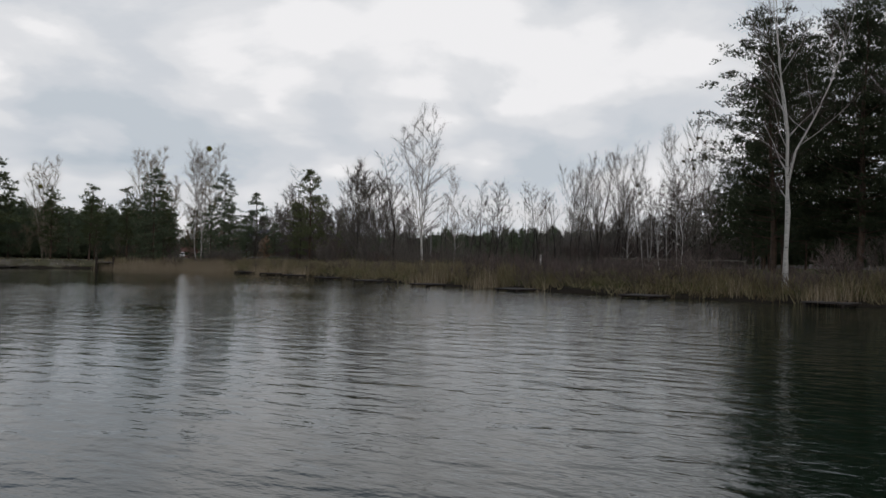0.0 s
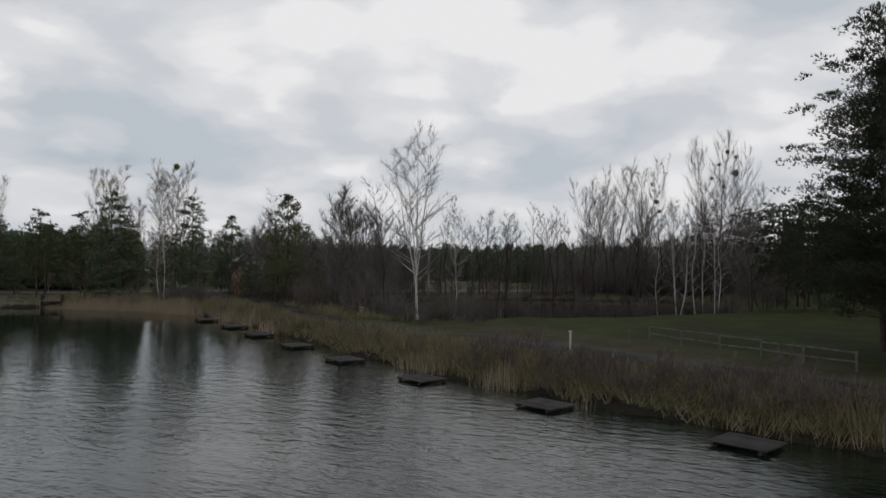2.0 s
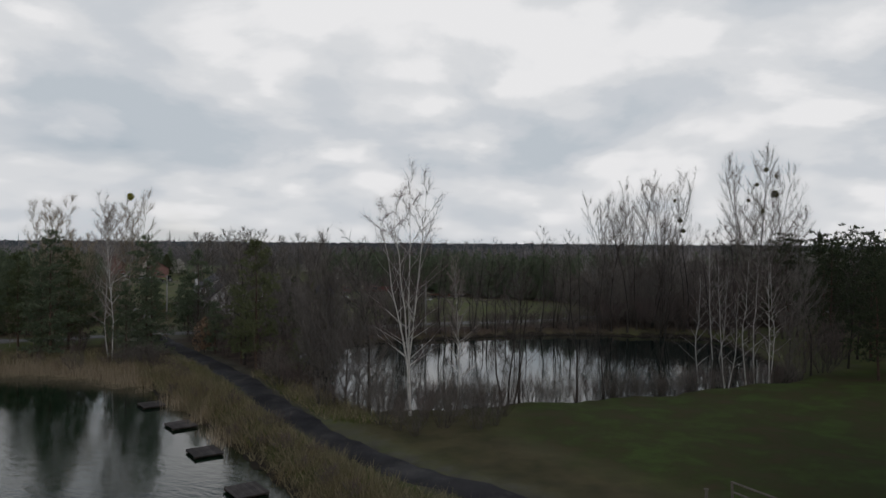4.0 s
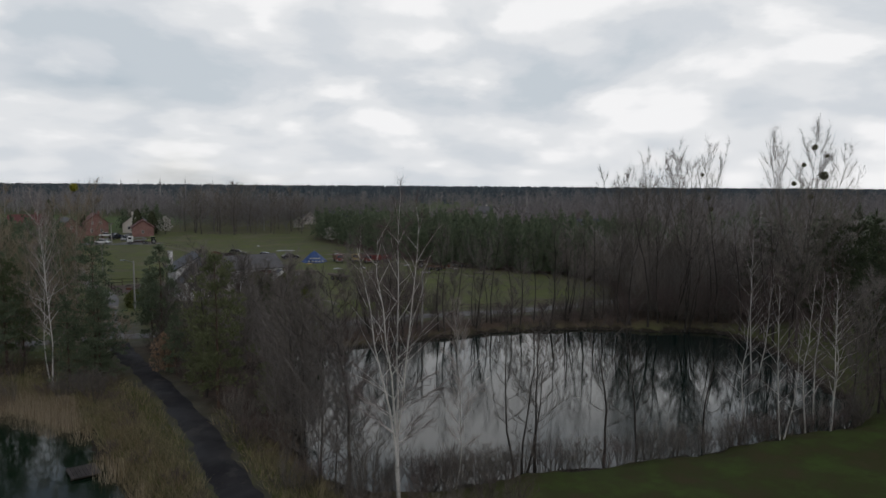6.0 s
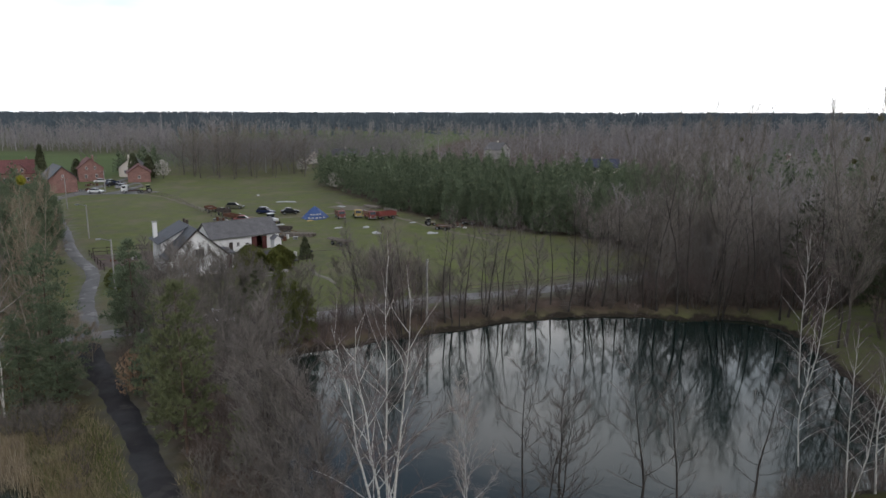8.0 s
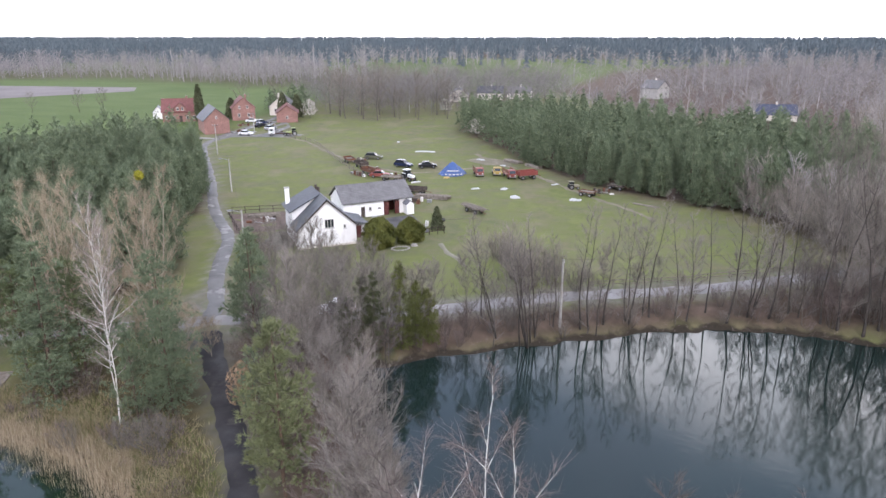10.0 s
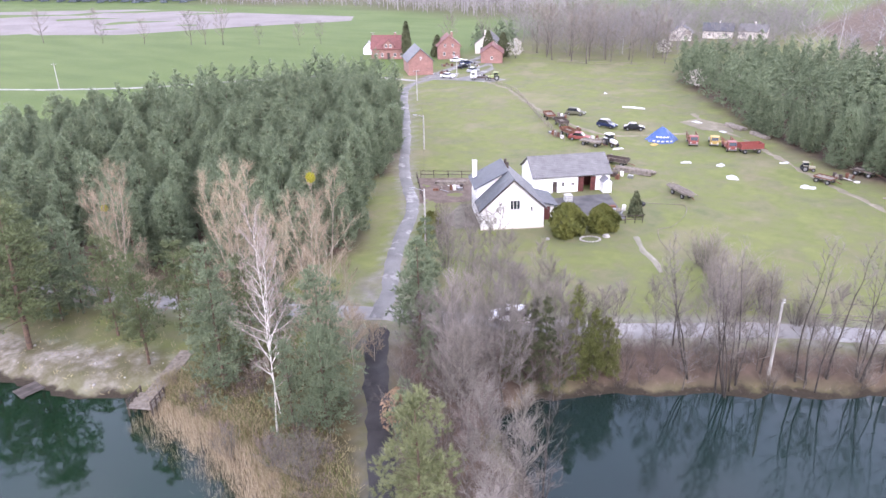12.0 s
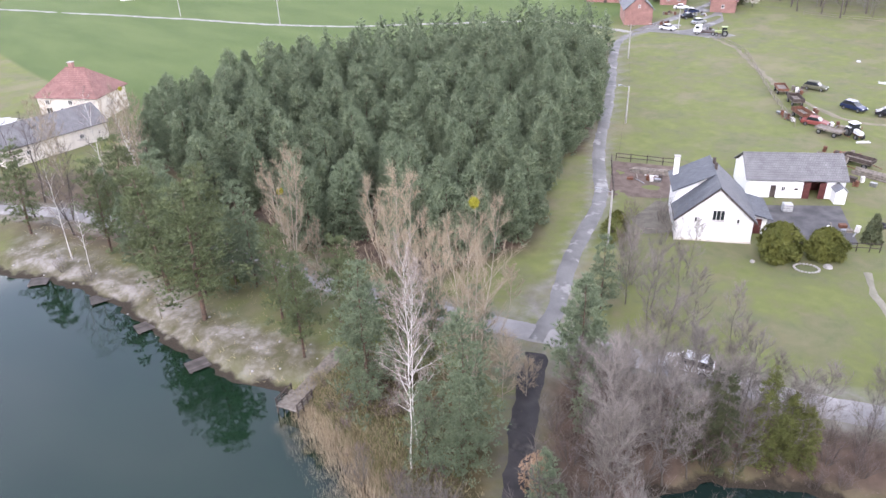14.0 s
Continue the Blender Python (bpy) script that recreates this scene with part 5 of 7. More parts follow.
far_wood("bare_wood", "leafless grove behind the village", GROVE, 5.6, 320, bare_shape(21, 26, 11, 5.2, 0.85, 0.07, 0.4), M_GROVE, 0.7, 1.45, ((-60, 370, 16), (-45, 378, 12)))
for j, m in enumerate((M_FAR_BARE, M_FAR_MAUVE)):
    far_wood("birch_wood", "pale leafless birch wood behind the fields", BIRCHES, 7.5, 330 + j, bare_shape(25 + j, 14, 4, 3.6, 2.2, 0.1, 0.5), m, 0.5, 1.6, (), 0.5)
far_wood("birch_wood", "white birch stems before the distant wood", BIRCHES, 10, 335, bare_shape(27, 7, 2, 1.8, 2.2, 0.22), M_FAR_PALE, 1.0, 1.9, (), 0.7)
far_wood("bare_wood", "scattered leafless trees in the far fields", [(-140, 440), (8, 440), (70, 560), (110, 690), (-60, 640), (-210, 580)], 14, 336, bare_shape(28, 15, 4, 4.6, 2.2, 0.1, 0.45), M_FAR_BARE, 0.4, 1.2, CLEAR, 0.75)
g_far = random.Random(9)
far_pine = Shape()
for i in range(4):
    for a in range(5):
        t0 = a * 1.257 + i
        zz, rr = 0.3 + i * 3.4, 3.4 - i * 0.45
        p0, p1 = way(t0, 0) * rr, way(t0 + 1.5, 0) * rr * 0.9
        k = len(far_pine.v)
        far_pine.v += [p0 + Vector((0, 0, zz)), p1 + Vector((0, 0, zz + 0.5)), Vector((g_far.uniform(-0.5, 0.5), g_far.uniform(-0.5, 0.5), zz + 4.0))]
        far_pine.f.append((k, k + 1, k + 2))
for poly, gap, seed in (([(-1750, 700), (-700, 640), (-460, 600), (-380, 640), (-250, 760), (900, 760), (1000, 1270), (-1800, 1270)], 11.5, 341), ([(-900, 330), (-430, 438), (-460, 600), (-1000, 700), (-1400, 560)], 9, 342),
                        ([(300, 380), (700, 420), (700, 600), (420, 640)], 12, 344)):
    far_wood("pine_forest", "dark pine forest along the horizon", poly, gap, seed, far_pine, M_HAZED_PINE, 0.75, 1.05)
far_wood("pine_forest", "dense edge of the pine forest on the skyline", [(-1900, 1225), (1050, 1215), (1050, 1266), (-1900, 1266)], 5.0, 345, far_pine, M_HAZED_PINE, 0.85, 1.02)
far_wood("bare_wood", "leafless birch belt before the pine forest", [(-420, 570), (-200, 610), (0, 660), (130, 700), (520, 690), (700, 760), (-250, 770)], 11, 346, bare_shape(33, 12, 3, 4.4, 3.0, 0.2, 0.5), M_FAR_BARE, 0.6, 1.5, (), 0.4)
far_wood("pine_forest", "dark pine clumps among the distant fields", [(-400, 560), (-150, 600), (60, 640), (460, 560), (640, 760), (-260, 760)], 15, 347, far_pine, M_HAZED_PINE, 0.55, 0.95, (), 1.0)
for j, (poly, gap) in enumerate((([(66, 215), (130, 240), (150, 300), (76, 300)], 5.5), ([(150, 400), (215, 410), (220, 450), (160, 440)], 6.5), ([(36, 296), (70, 300), (70, 317), (36, 316)], 4.2), ([(-132, 316), (-114, 310), (-110, 322), (-128, 330)], 4.5))):
    stuff("pine_wood", "stand of dark pines among the bare wood", "pine wood", pine_shape(56 + j, 9.5, 2.6, 20, 0.8, 5), [(x, y, q, q, rnd.random() * 6.28) for x, y in scatter(poly, gap, 360 + j) for q in (rnd.uniform(0.7, 1.1) * (0.62 if j == 2 else 1),)], M_NEEDLE)
stuff("pine_wood", "dark pine wood beyond the lawn", "pine wood", pine_shape(59, 14, 3.2, 20, 1.1, 5), [(x, y, q, q, rnd.random() * 6.28) for x, y in scatter([(60, 30), (96, 30), (120, 168), (62, 168)], 4.6, 365) for q in (rnd.uniform(0.6, 1.05),)], M_NEEDLE_DARK)
# woods added out of view behind the lake and starting shore, for reflections
BACK = [(62, 20), (110, 40), (120, -80), (0, -140), (-140, -110), (-190, 0), (-170, 80), (-140, 88), (-156, 0), (-100, -84), (0, -102), (62, -62), (66, -12)]
for j in range(2):
    stuff("pine_wood", "unseen pine wood added round the back of the lake", "pine wood", pine_shape(50 + j, 12, 2.9, 20, 1.0, 5), [(x, y, q, q, rnd.random() * 6.28) for x, y in scatter(BACK, 8.6, 350 + j) for q in (rnd.uniform(0.8, 1.3),)], M_NEEDLE)


# ---- reeds and bank grass ----
def blades(seed, n, spread, tall, r, lean):
    g, sh = random.Random(seed), Shape()
    for _ in range(n):
        p = Vector((g.gauss(0, spread), g.gauss(0, spread), -0.1))
        h = tall * g.uniform(0.6, 1.1)
        sh.spike(p, p + Vector((g.gauss(0, lean), g.gauss(0, lean), 1)).normalized() * h, r)
    return sh


def ring_points(lo, hi, gap, seed, box):
    pts = scatter(box, gap, seed)
    d = shore(np.array([p[0] for p in pts]), np.array([p[1] for p in pts]))
    return [p for p, q in zip(pts, d) if lo < q < hi]


DAM = [(-30, 90), (-24, 86), (-8, 62), (18, 36), (30, 34), (30, 46), (12, 64), (-4, 84), (-22, 106), (-33, 112), (-52, 112), (-52, 101), (-30, 96)]
for j, (gap, tall, lo, hi, mat) in enumerate(((0.42, 1.8, -0.9, 0.9, M_REED), (0.42, 1.6, 0.2, 3.0, M_SEDGE), (0.4, 1.2, 0.4, 4.2, M_DRYGRASS), (0.46, 1.0, 1.5, 7.0, M_DRYGRASS), (0.48, 0.85, 1.2, 7.0, M_GREENGRASS))):
    pts = ring_points(lo, hi, gap, 400 + j, DAM)
    g = random.Random(410 + j)
    keep = []
    for x, y in pts:
        if float(seg_dist(x, y, PATHWAY)) < 1.6:
            continue
        clump = 0.5 + 0.5 * math.sin(x * 0.55 + 2 * math.sin(y * 0.4)) * math.sin(y * 0.6)
        if (j == 0 and x > -28 and clump < 0.72) or (j == 1 and clump < 0.4):
            continue
        keep.append((x, y, g.uniform(0.8, 1.2), g.uniform(0.6, 1.1) * (0.75 + 0.5 * clump), g.random() * 6.28))
    stuff(("reed", "reed", "dry_grass", "dry_grass", "green_grass")[j], ("pale dry reeds standing in the shallow water", "bent dry reeds on the bank", "straw-coloured dead grass on the bank", "tufts of dead grass on the dam", "fresh green grass on the dam")[j],
          ("reeds", "reeds", "grass", "grass", "grass")[j], blades(420 + j, (9, 8, 9, 9, 9)[j], (0.14, 0.16, 0.14, 0.2, 0.2)[j], tall, (0.016, 0.018, 0.022, 0.024, 0.026)[j], (0.12, 0.35, 0.45, 0.5, 0.5)[j]), keep, mat)
REEDBED = [(-50.5, 103.6), (-44, 102.8), (-37.5, 101.6), (-31.5, 98.4), (-30, 101), (-34, 105.6), (-42, 107.2), (-50, 107.5)]
g = random.Random(430)
stuff("reed", "tall pale reed bed at the corner of the lake", "reeds", blades(431, 10, 0.16, 2.1, 0.017, 0.12), [(x, y, g.uniform(0.8, 1.2), g.uniform(0.5, 0.95), g.random() * 6.28) for x, y in scatter(REEDBED, 0.3, 431)], M_REED)
stuff("dry_grass", "dead grass and sedge behind the reed bed", "grass", blades(433, 11, 0.24, 0.85, 0.02, 0.5), [(x, y, g.uniform(0.8, 1.3), g.uniform(0.5, 1.1), g.random() * 6.28) for x, y in scatter([(-50, 107), (-34, 105.5), (-27, 101), (-30, 110), (-40, 117), (-50, 113)], 0.48, 433)
      if float(seg_dist(x, y, PATHWAY)) > 1.6], M_DRYGRASS)
stuff("dry_grass", "dead grass along the pond bank", "grass", blades(434, 5, 0.2, 0.6, 0.018, 0.5), [(x, y, g.uniform(0.8, 1.3), g.uniform(0.5, 1.1), g.random() * 6.28) for x, y in ring_points(-0.1, 1.8, 0.75, 434, [(-24, 88), (48, 88), (52, 146), (-24, 146)])], M_TWIG_RED)
stuff("dry_grass", "tufts of dead grass along the sandy shore", "grass", blades(435, 9, 0.2, 0.6, 0.022, 0.5), [(x, y, g.uniform(0.8, 1.3), g.uniform(0.5, 1.1), g.random() * 6.28) for x, y in scatter([(-104, 98), (-80, 103), (-56, 106), (-50, 112), (-60, 116), (-90, 108), (-108, 104)], 1.3, 435)], M_DRYGRASS)

low = [shrub("bank_bush", "low brown leafless bush on the lake bank", 260 + i, 1.3, 1.1, M_TWIG_RED, 12, 7, 6, twig_r=0.009) for i in range(2)]
g = random.Random(77)
for x, y in ring_points(0.6, 4.8, 1.35, 436, [(4, 46), (18, 36), (34, 30), (40, 36), (24, 50), (8, 62), (2, 60)]):
    if float(seg_dist(x, y, PATHWAY)) > 2.2:
        plant(g.choice(low), x, y, g.uniform(0.7, 1.5), rnd=g, group="low bushes on the lake bank")
for x, y in ring_points(0.8, 4.2, 2.1, 437, DAM):
    if float(seg_dist(x, y, PATHWAY)) > 2.2:
        plant(g.choice(low), x, y, g.uniform(0.5, 1.0), rnd=g, group="low bushes on the lake bank")
for x, y in scatter([(-47, 109), (-35, 106.5), (-29, 103.5), (-31, 110), (-38, 117), (-46, 114)], 2.6, 438):
    if float(seg_dist(x, y, PATHWAY)) > 2.2:
        plant(g.choice(low), x, y, g.uniform(0.5, 1.15), rnd=g, group="low bushes behind the reeds")
for o in low:
    drop_master(o)

ruts = [p for p in refine(PATHWAY, 0.35) if p.y > 84]
stuff("green_grass", "grass strip between the wheel ruts of the track", "grass", blades(436, 10, 0.16, 0.3, 0.025, 0.7), [(p.x + g.gauss(0, 0.2), p.y + g.gauss(0, 0.2), g.uniform(0.8, 1.4), g.uniform(0.5, 1.1), g.random() * 6.28) for p in ruts for _ in range(4)], M_GREENGRASS)

# pale stones on the sandy shore
pebble = Shape()
for a in range(6):
    pebble.v.append(Vector((math.cos(a * 1.05) * 0.5, math.sin(a * 1.05) * 0.4, -0.05)))
    pebble.v.append(Vector((math.cos(a * 1.05 + 0.3) * 0.34, math.sin(a * 1.05 + 0.3) * 0.3, 0.24)))
for a in range(6):
    b = (a + 1) % 6
    pebble.f.append((2 * a, 2 * b, 2 * b + 1, 2 * a + 1))
pebble.v.append(Vector((0, 0, 0.3)))
for a in range(6):
    pebble.f.append((2 * a + 1, 2 * ((a + 1) % 6) + 1, 12))
M_STONE = mottled("pale_stone", (0.24, 0.225, 0.2), (0.42, 0.4, 0.37), 2.0, 0.9, fine=15)
stuff("stones", "scattered pale stones on the sandy bank", "stones", pebble, [(x, y, q, q * 0.8, rnd.random() * 6.28) for x, y in scatter(SAND, 2.2, 440) for q in (rnd.uniform(0.1, 0.42),)], M_STONE)


# ---- built things: shared pieces ----
def box(sh, x0, x1, y0, y1, z0, z1):
    i = len(sh.v)
    sh.v += [Vector(p) for p in ((x0, y0, z0), (x1, y0, z0), (x1, y1, z0), (x0, y1, z0), (x0, y0, z1), (x1, y0, z1), (x1, y1, z1), (x0, y1, z1))]
    sh.f += [tuple(i + k for k in f) for f in ((0, 3, 2, 1), (4, 5, 6, 7), (0, 1, 5, 4), (1, 2, 6, 5), (2, 3, 7, 6), (3, 0, 4, 7))]
    return sh


def tube(sh, p, q, r, n=8):
    """A closed round bar."""
    p, q = Vector(p), Vector(q)
    i = len(sh.v)
    sh.limb([p, q], [r, r], n)
    sh.f += [tuple(reversed(range(i, i + n))), tuple(range(i + n, i + 2 * n))]
    return sh


def extrude(sh, outline, y0, y1):
    """A solid from an outline in x and z, between y0 and y1."""
    i, n = len(sh.v), len(outline)
    sh.v += [Vector((x, y0, z)) for x, z in outline] + [Vector((x, y1, z)) for x, z in outline]
    sh.f += [tuple(range(i, i + n)), tuple(reversed(range(i + n, i + 2 * n)))]
    for k in range(n):
        m = (k + 1) % n
        sh.f.append((i + k, i + n + k, i + n + m, i + m))
    return sh


def part(name, sh, mat, parent, label="", soft=0.0, smooth=False):
    me = sh.mesh(name, mat, smooth)
    bm = bmesh.new()
    bm.from_mesh(me)
    bmesh.ops.recalc_face_normals(bm, faces=bm.faces)
    if soft:
        bmesh.ops.bevel(bm, geom=bm.edges[:], offset=soft, segments=1, affect="EDGES")
    bm.to_mesh(me)
    bm.free()
    return hang(name, me, parent, label)


def put(ob, x, y, turn=0.0, z=None, size=1.0):
    ob.matrix_basis = pose(x, y, at_ground(x, y) if z is None else z, 0, 0, turn) @ Matrix.Scale(size, 4)
    return ob


def plain(name, c, rough=0.6, metal=0.0, spec=0.4, spread=0.25, scale=4.0):
    return mottled(name, tuple(v * (1 - spread) for v in c), tuple(v * (1 + spread * 0.6) for v in c), scale, rough, metal, 0.15, 30, spec)


def rows_mat(name, a, b, pitch, axis_z=True, rough=0.7):
    """Courses of tile or brick: rows with darker joints, and uneven tones."""
    k = Mat(name, rough)
    br = k.n.new("ShaderNodeTexBrick")
    br.inputs["Scale"].default_value = 1.0
    br.inputs["Brick Width"].default_value, br.inputs["Row Height"].default_value = pitch
    br.inputs["Mortar Size"].default_value = pitch[1] * 0.09
    k.set(br.inputs["Color1"], a)
    k.set(br.inputs["Color2"], b)
    k.set(br.inputs["Mortar"], tuple(v * 0.72 for v in a))
    mp = k.n.new("ShaderNodeMapping")
    mp.inputs["Rotation"].default_value = (radians(90), 0, 0) if axis_z else (0, 0, 0)
    k.l.new(k.co, mp.inputs[0])
    k.l.new(mp.outputs[0], br.inputs["Vector"])
    c = k.mix(0.5, br.outputs["Color"], k.ramp(k.noise(0.8, 5), (0.3, 0.6), (0.7, 1.25)), "MULTIPLY")
    k.colour(c)
    k.bump(br.outputs["Fac"], 0.5, -0.02)
    return k.done()


def plaster(name, c, dirt):
    k = Mat(name, 0.85, 0.0, 0.25)
    p = k.noise(0.7, 6, 0.6, (1, 1, 0.35))
    k.colour(k.mix(k.ramp(p, (0.55, 0.0), (0.8, 0.55)), c, dirt))
    k.bump(k.noise(25, 4), 0.25, 0.02)
    return k.done()


M_PLASTER = plaster("white_plaster", (0.78, 0.77, 0.75), (0.5, 0.47, 0.43))
M_PLASTER_OLD = plaster("cream_plaster", (0.62, 0.57, 0.5), (0.36, 0.32, 0.27))
M_BRICK = rows_mat("red_brick", (0.24, 0.128, 0.108), (0.31, 0.172, 0.145), (0.26, 0.085))
M_TILE_RED = rows_mat("red_tile", (0.14, 0.055, 0.05), (0.19, 0.08, 0.07), (0.3, 0.33), False)
M_TILE_PINK = rows_mat("faded_red_tile", (0.19, 0.095, 0.08), (0.25, 0.135, 0.115), (0.3, 0.33), False)
M_TILE_GREY = rows_mat("grey_tile", (0.14, 0.135, 0.133), (0.165, 0.16, 0.157), (0.35, 0.38), False, 0.8)
M_SLATE = rows_mat("dark_slate", (0.055, 0.06, 0.07), (0.085, 0.09, 0.1), (0.4, 0.36), False, 0.55)
M_TILE_BLUE = rows_mat("blue_tile", (0.045, 0.052, 0.08), (0.065, 0.074, 0.108), (0.35, 0.38), False, 0.5)
M_TIN = plain("grey_sheet_roof", (0.2, 0.2, 0.21), 0.6, 0.2)
M_TIMBER = mottled("weathered_timber", (0.12, 0.1, 0.08), (0.26, 0.23, 0.19), 2.5, 0.85, fine=18, bump=0.5)
M_DARKWOOD = mottled("dark_timber", (0.04, 0.03, 0.026), (0.09, 0.07, 0.058), 2.5, 0.85, fine=18, bump=0.5)
M_DOOR_RED = mottled("dark_red_boards", (0.07, 0.022, 0.02), (0.13, 0.04, 0.034), 2.5, 0.7, fine=16)
M_WHITEWOOD = plain("white_painted_wood", (0.68, 0.66, 0.62), 0.7)
M_CONCRETE = mottled("concrete", (0.28, 0.27, 0.25), (0.44, 0.42, 0.39), 1.5, 0.9, fine=25)
M_PAVING = mottled("yard_paving", (0.06, 0.058, 0.058), (0.12, 0.115, 0.11), 0.6, 0.85, fine=12)
M_GLASS = plain("window_glass", (0.02, 0.024, 0.028), 0.06, 0.0, 0.5)
M_RUBBER = plain("tyre_rubber", (0.02, 0.02, 0.02), 0.85)
M_STEEL = plain("dull_steel", (0.32, 0.32, 0.32), 0.45, 0.8)
M_RED = plain("faded_red_paint", (0.22, 0.055, 0.045), 0.5)
M_YELLOW = plain("yellow_paint", (0.42, 0.29, 0.08), 0.5)
M_NAVY = plain("dark_blue_paint", (0.02, 0.03, 0.075), 0.25, 0.2)
M_BLACKCAR = plain("black_paint", (0.02, 0.02, 0.024), 0.25, 0.2)
M_WHITECAR = plain("white_paint", (0.75, 0.75, 0.74), 0.3)
M_SILVER = plain("silver_paint", (0.45, 0.46, 0.47), 0.3, 0.5)
M_OLIVE = plain("olive_paint", (0.1, 0.1, 0.06), 0.6)
M_LIME = plain("lime_paint", (0.3, 0.36, 0.14), 0.5)
M_RUST = mottled("rusty_metal", (0.1, 0.05, 0.035), (0.22, 0.1, 0.06), 2.0, 0.8, 0.3)
M_PALEPAINT = plain("faded_paint", (0.3, 0.28, 0.2), 0.6)
M_TARP = plain("blue_tarpaulin", (0.045, 0.095, 0.25), 0.45)
M_SHEET = plain("white_plastic_sheet", (0.46, 0.46, 0.44), 0.6)
M_LAMP = plain("lamp_glass", (0.6, 0.62, 0.6), 0.2)


def window(parent, x, z, w, h, y=0.0, bars=1):
    """A window in a wall that looks towards -y: frame, sill and pane."""
    fr = Shape()
    t = 0.09
    for a in ((x - w / 2, x + w / 2, z, z + t), (x - w / 2, x + w / 2, z + h - t, z + h), (x - w / 2, x - w / 2 + t, z + t, z + h - t), (x + w / 2 - t, x + w / 2, z + t, z + h - t)):
        box(fr, a[0], a[1], y - 0.05, y + 0.02, a[2], a[3])
    for b in range(bars):
        bx = x - w / 2 + w * (b + 1) / (bars + 1)
        box(fr, bx - 0.03, bx + 0.03, y - 0.045, y + 0.02, z + t, z + h - t)
    f = part("window", fr, M_WHITEWOOD, parent)
    part("pane", box(Shape(), x - w / 2 + t, x + w / 2 - t, y - 0.02, y + 0.01, z + t, z + h - t), M_GLASS, f)
    part("sill", box(Shape(), x - w / 2 - 0.06, x + w / 2 + 0.06, y - 0.14, y + 0.01, z - 0.06, z), M_CONCRETE, f)
    return f


def slab(sh, p0, p1, p2, p3, t=0.14):
    """A roof slope with thickness; corners in order."""
    p = [Vector(q) for q in (p0, p1, p2, p3)]
    n = (p[1] - p[0]).cross(p[3] - p[0]).normalized() * t
    if n.z < 0:
        n = -n
    i = len(sh.v)
    sh.v += p + [q + n for q in p]
    sh.f += [tuple(i + k for k in f) for f in ((0, 1, 2, 3), (7, 6, 5, 4), (0, 4, 5, 1), (1, 5, 6, 2), (2, 6, 7, 3), (3, 7, 4, 0))]
    return sh


def gable_house(name, label, w, d, eave, ridge, wall_mat, roof_mat, ridge_along="y", over=0.4, category="house", chimney=(0.3, 0.5), windows=(), door=None, group=""):
    """A house with two roof slopes. Local x: along the front, y: away from it; the front wall stands at y = 0."""
    root = holder(name, label, category, group)
    o = over
    if ridge_along == "y":
        part("wall", extrude(Shape(), [(-w / 2, -0.4), (w / 2, -0.4), (w / 2, eave), (0, ridge - 0.05), (-w / 2, eave)], 0, d), wall_mat, root)
        s = (ridge - eave) / (w / 2)
        for sg in (-1, 1):
            part("roof", slab(Shape(), (sg * (w / 2 + o), -o, eave - s * o), (sg * (w / 2 + o), d + o, eave - s * o), (0, d + o, ridge), (0, -o, ridge)), roof_mat, root)
        part("ridge_cap", tube(Shape(), (0, -o, ridge + 0.1), (0, d + o, ridge + 0.1), 0.11, 6), roof_mat, root)
    else:
        sh = Shape()
        i = len(sh.v)
        sh.v += [Vector(q) for q in ((-w / 2, 0, -0.4), (-w / 2, d, -0.4), (-w / 2, d, eave), (-w / 2, d / 2, ridge - 0.05), (-w / 2, 0, eave), (w / 2, 0, -0.4), (w / 2, d, -0.4), (w / 2, d, eave), (w / 2, d / 2, ridge - 0.05), (w / 2, 0, eave))]
        sh.f += [(0, 1, 2, 3, 4), (9, 8, 7, 6, 5), (0, 4, 9, 5), (1, 6, 7, 2), (4, 3, 8, 9), (3, 2, 7, 8), (0, 5, 6, 1)]
        part("wall", sh, wall_mat, root)
        s = (ridge - eave) / (d / 2)
        for y_out, zz in ((-o, eave - s * o), (d + o, eave - s * o)):
            part("roof", slab(Shape(), (-w / 2 - o, y_out, zz), (w / 2 + o, y_out, zz), (w / 2 + o, d / 2, ridge), (-w / 2 - o, d / 2, ridge)), roof_mat, root)
        part("ridge_cap", tube(Shape(), (-w / 2 - o, d / 2, ridge + 0.1), (w / 2 + o, d / 2, ridge + 0.1), 0.11, 6), roof_mat, root)
    if chimney:
        cx, cy = chimney[0], chimney[1] * d
        c = part("chimney", box(Shape(), cx - 0.28, cx + 0.28, cy - 0.28, cy + 0.28, ridge - 2.0, ridge + 0.9), M_BRICK if wall_mat is M_BRICK else M_PLASTER_OLD, root)
        part("chimney_cap", box(Shape(), cx - 0.36, cx + 0.36, cy - 0.36, cy + 0.36, ridge + 0.9, ridge + 1.02), M_CONCRETE, c)
    for wn_ in windows:
        window(root, *wn_)
    if door:
        x, ww, hh = door
        dr = part("door", box(Shape(), x - ww / 2, x + ww / 2, -0.05, 0.02, -0.05, hh), M_DARKWOOD, root)
        part("handle", box(Shape(), x + ww / 2 - 0.16, x + ww / 2 - 0.1, -0.1, -0.05, 0.95, 1.1), M_STEEL, dr)
    return root


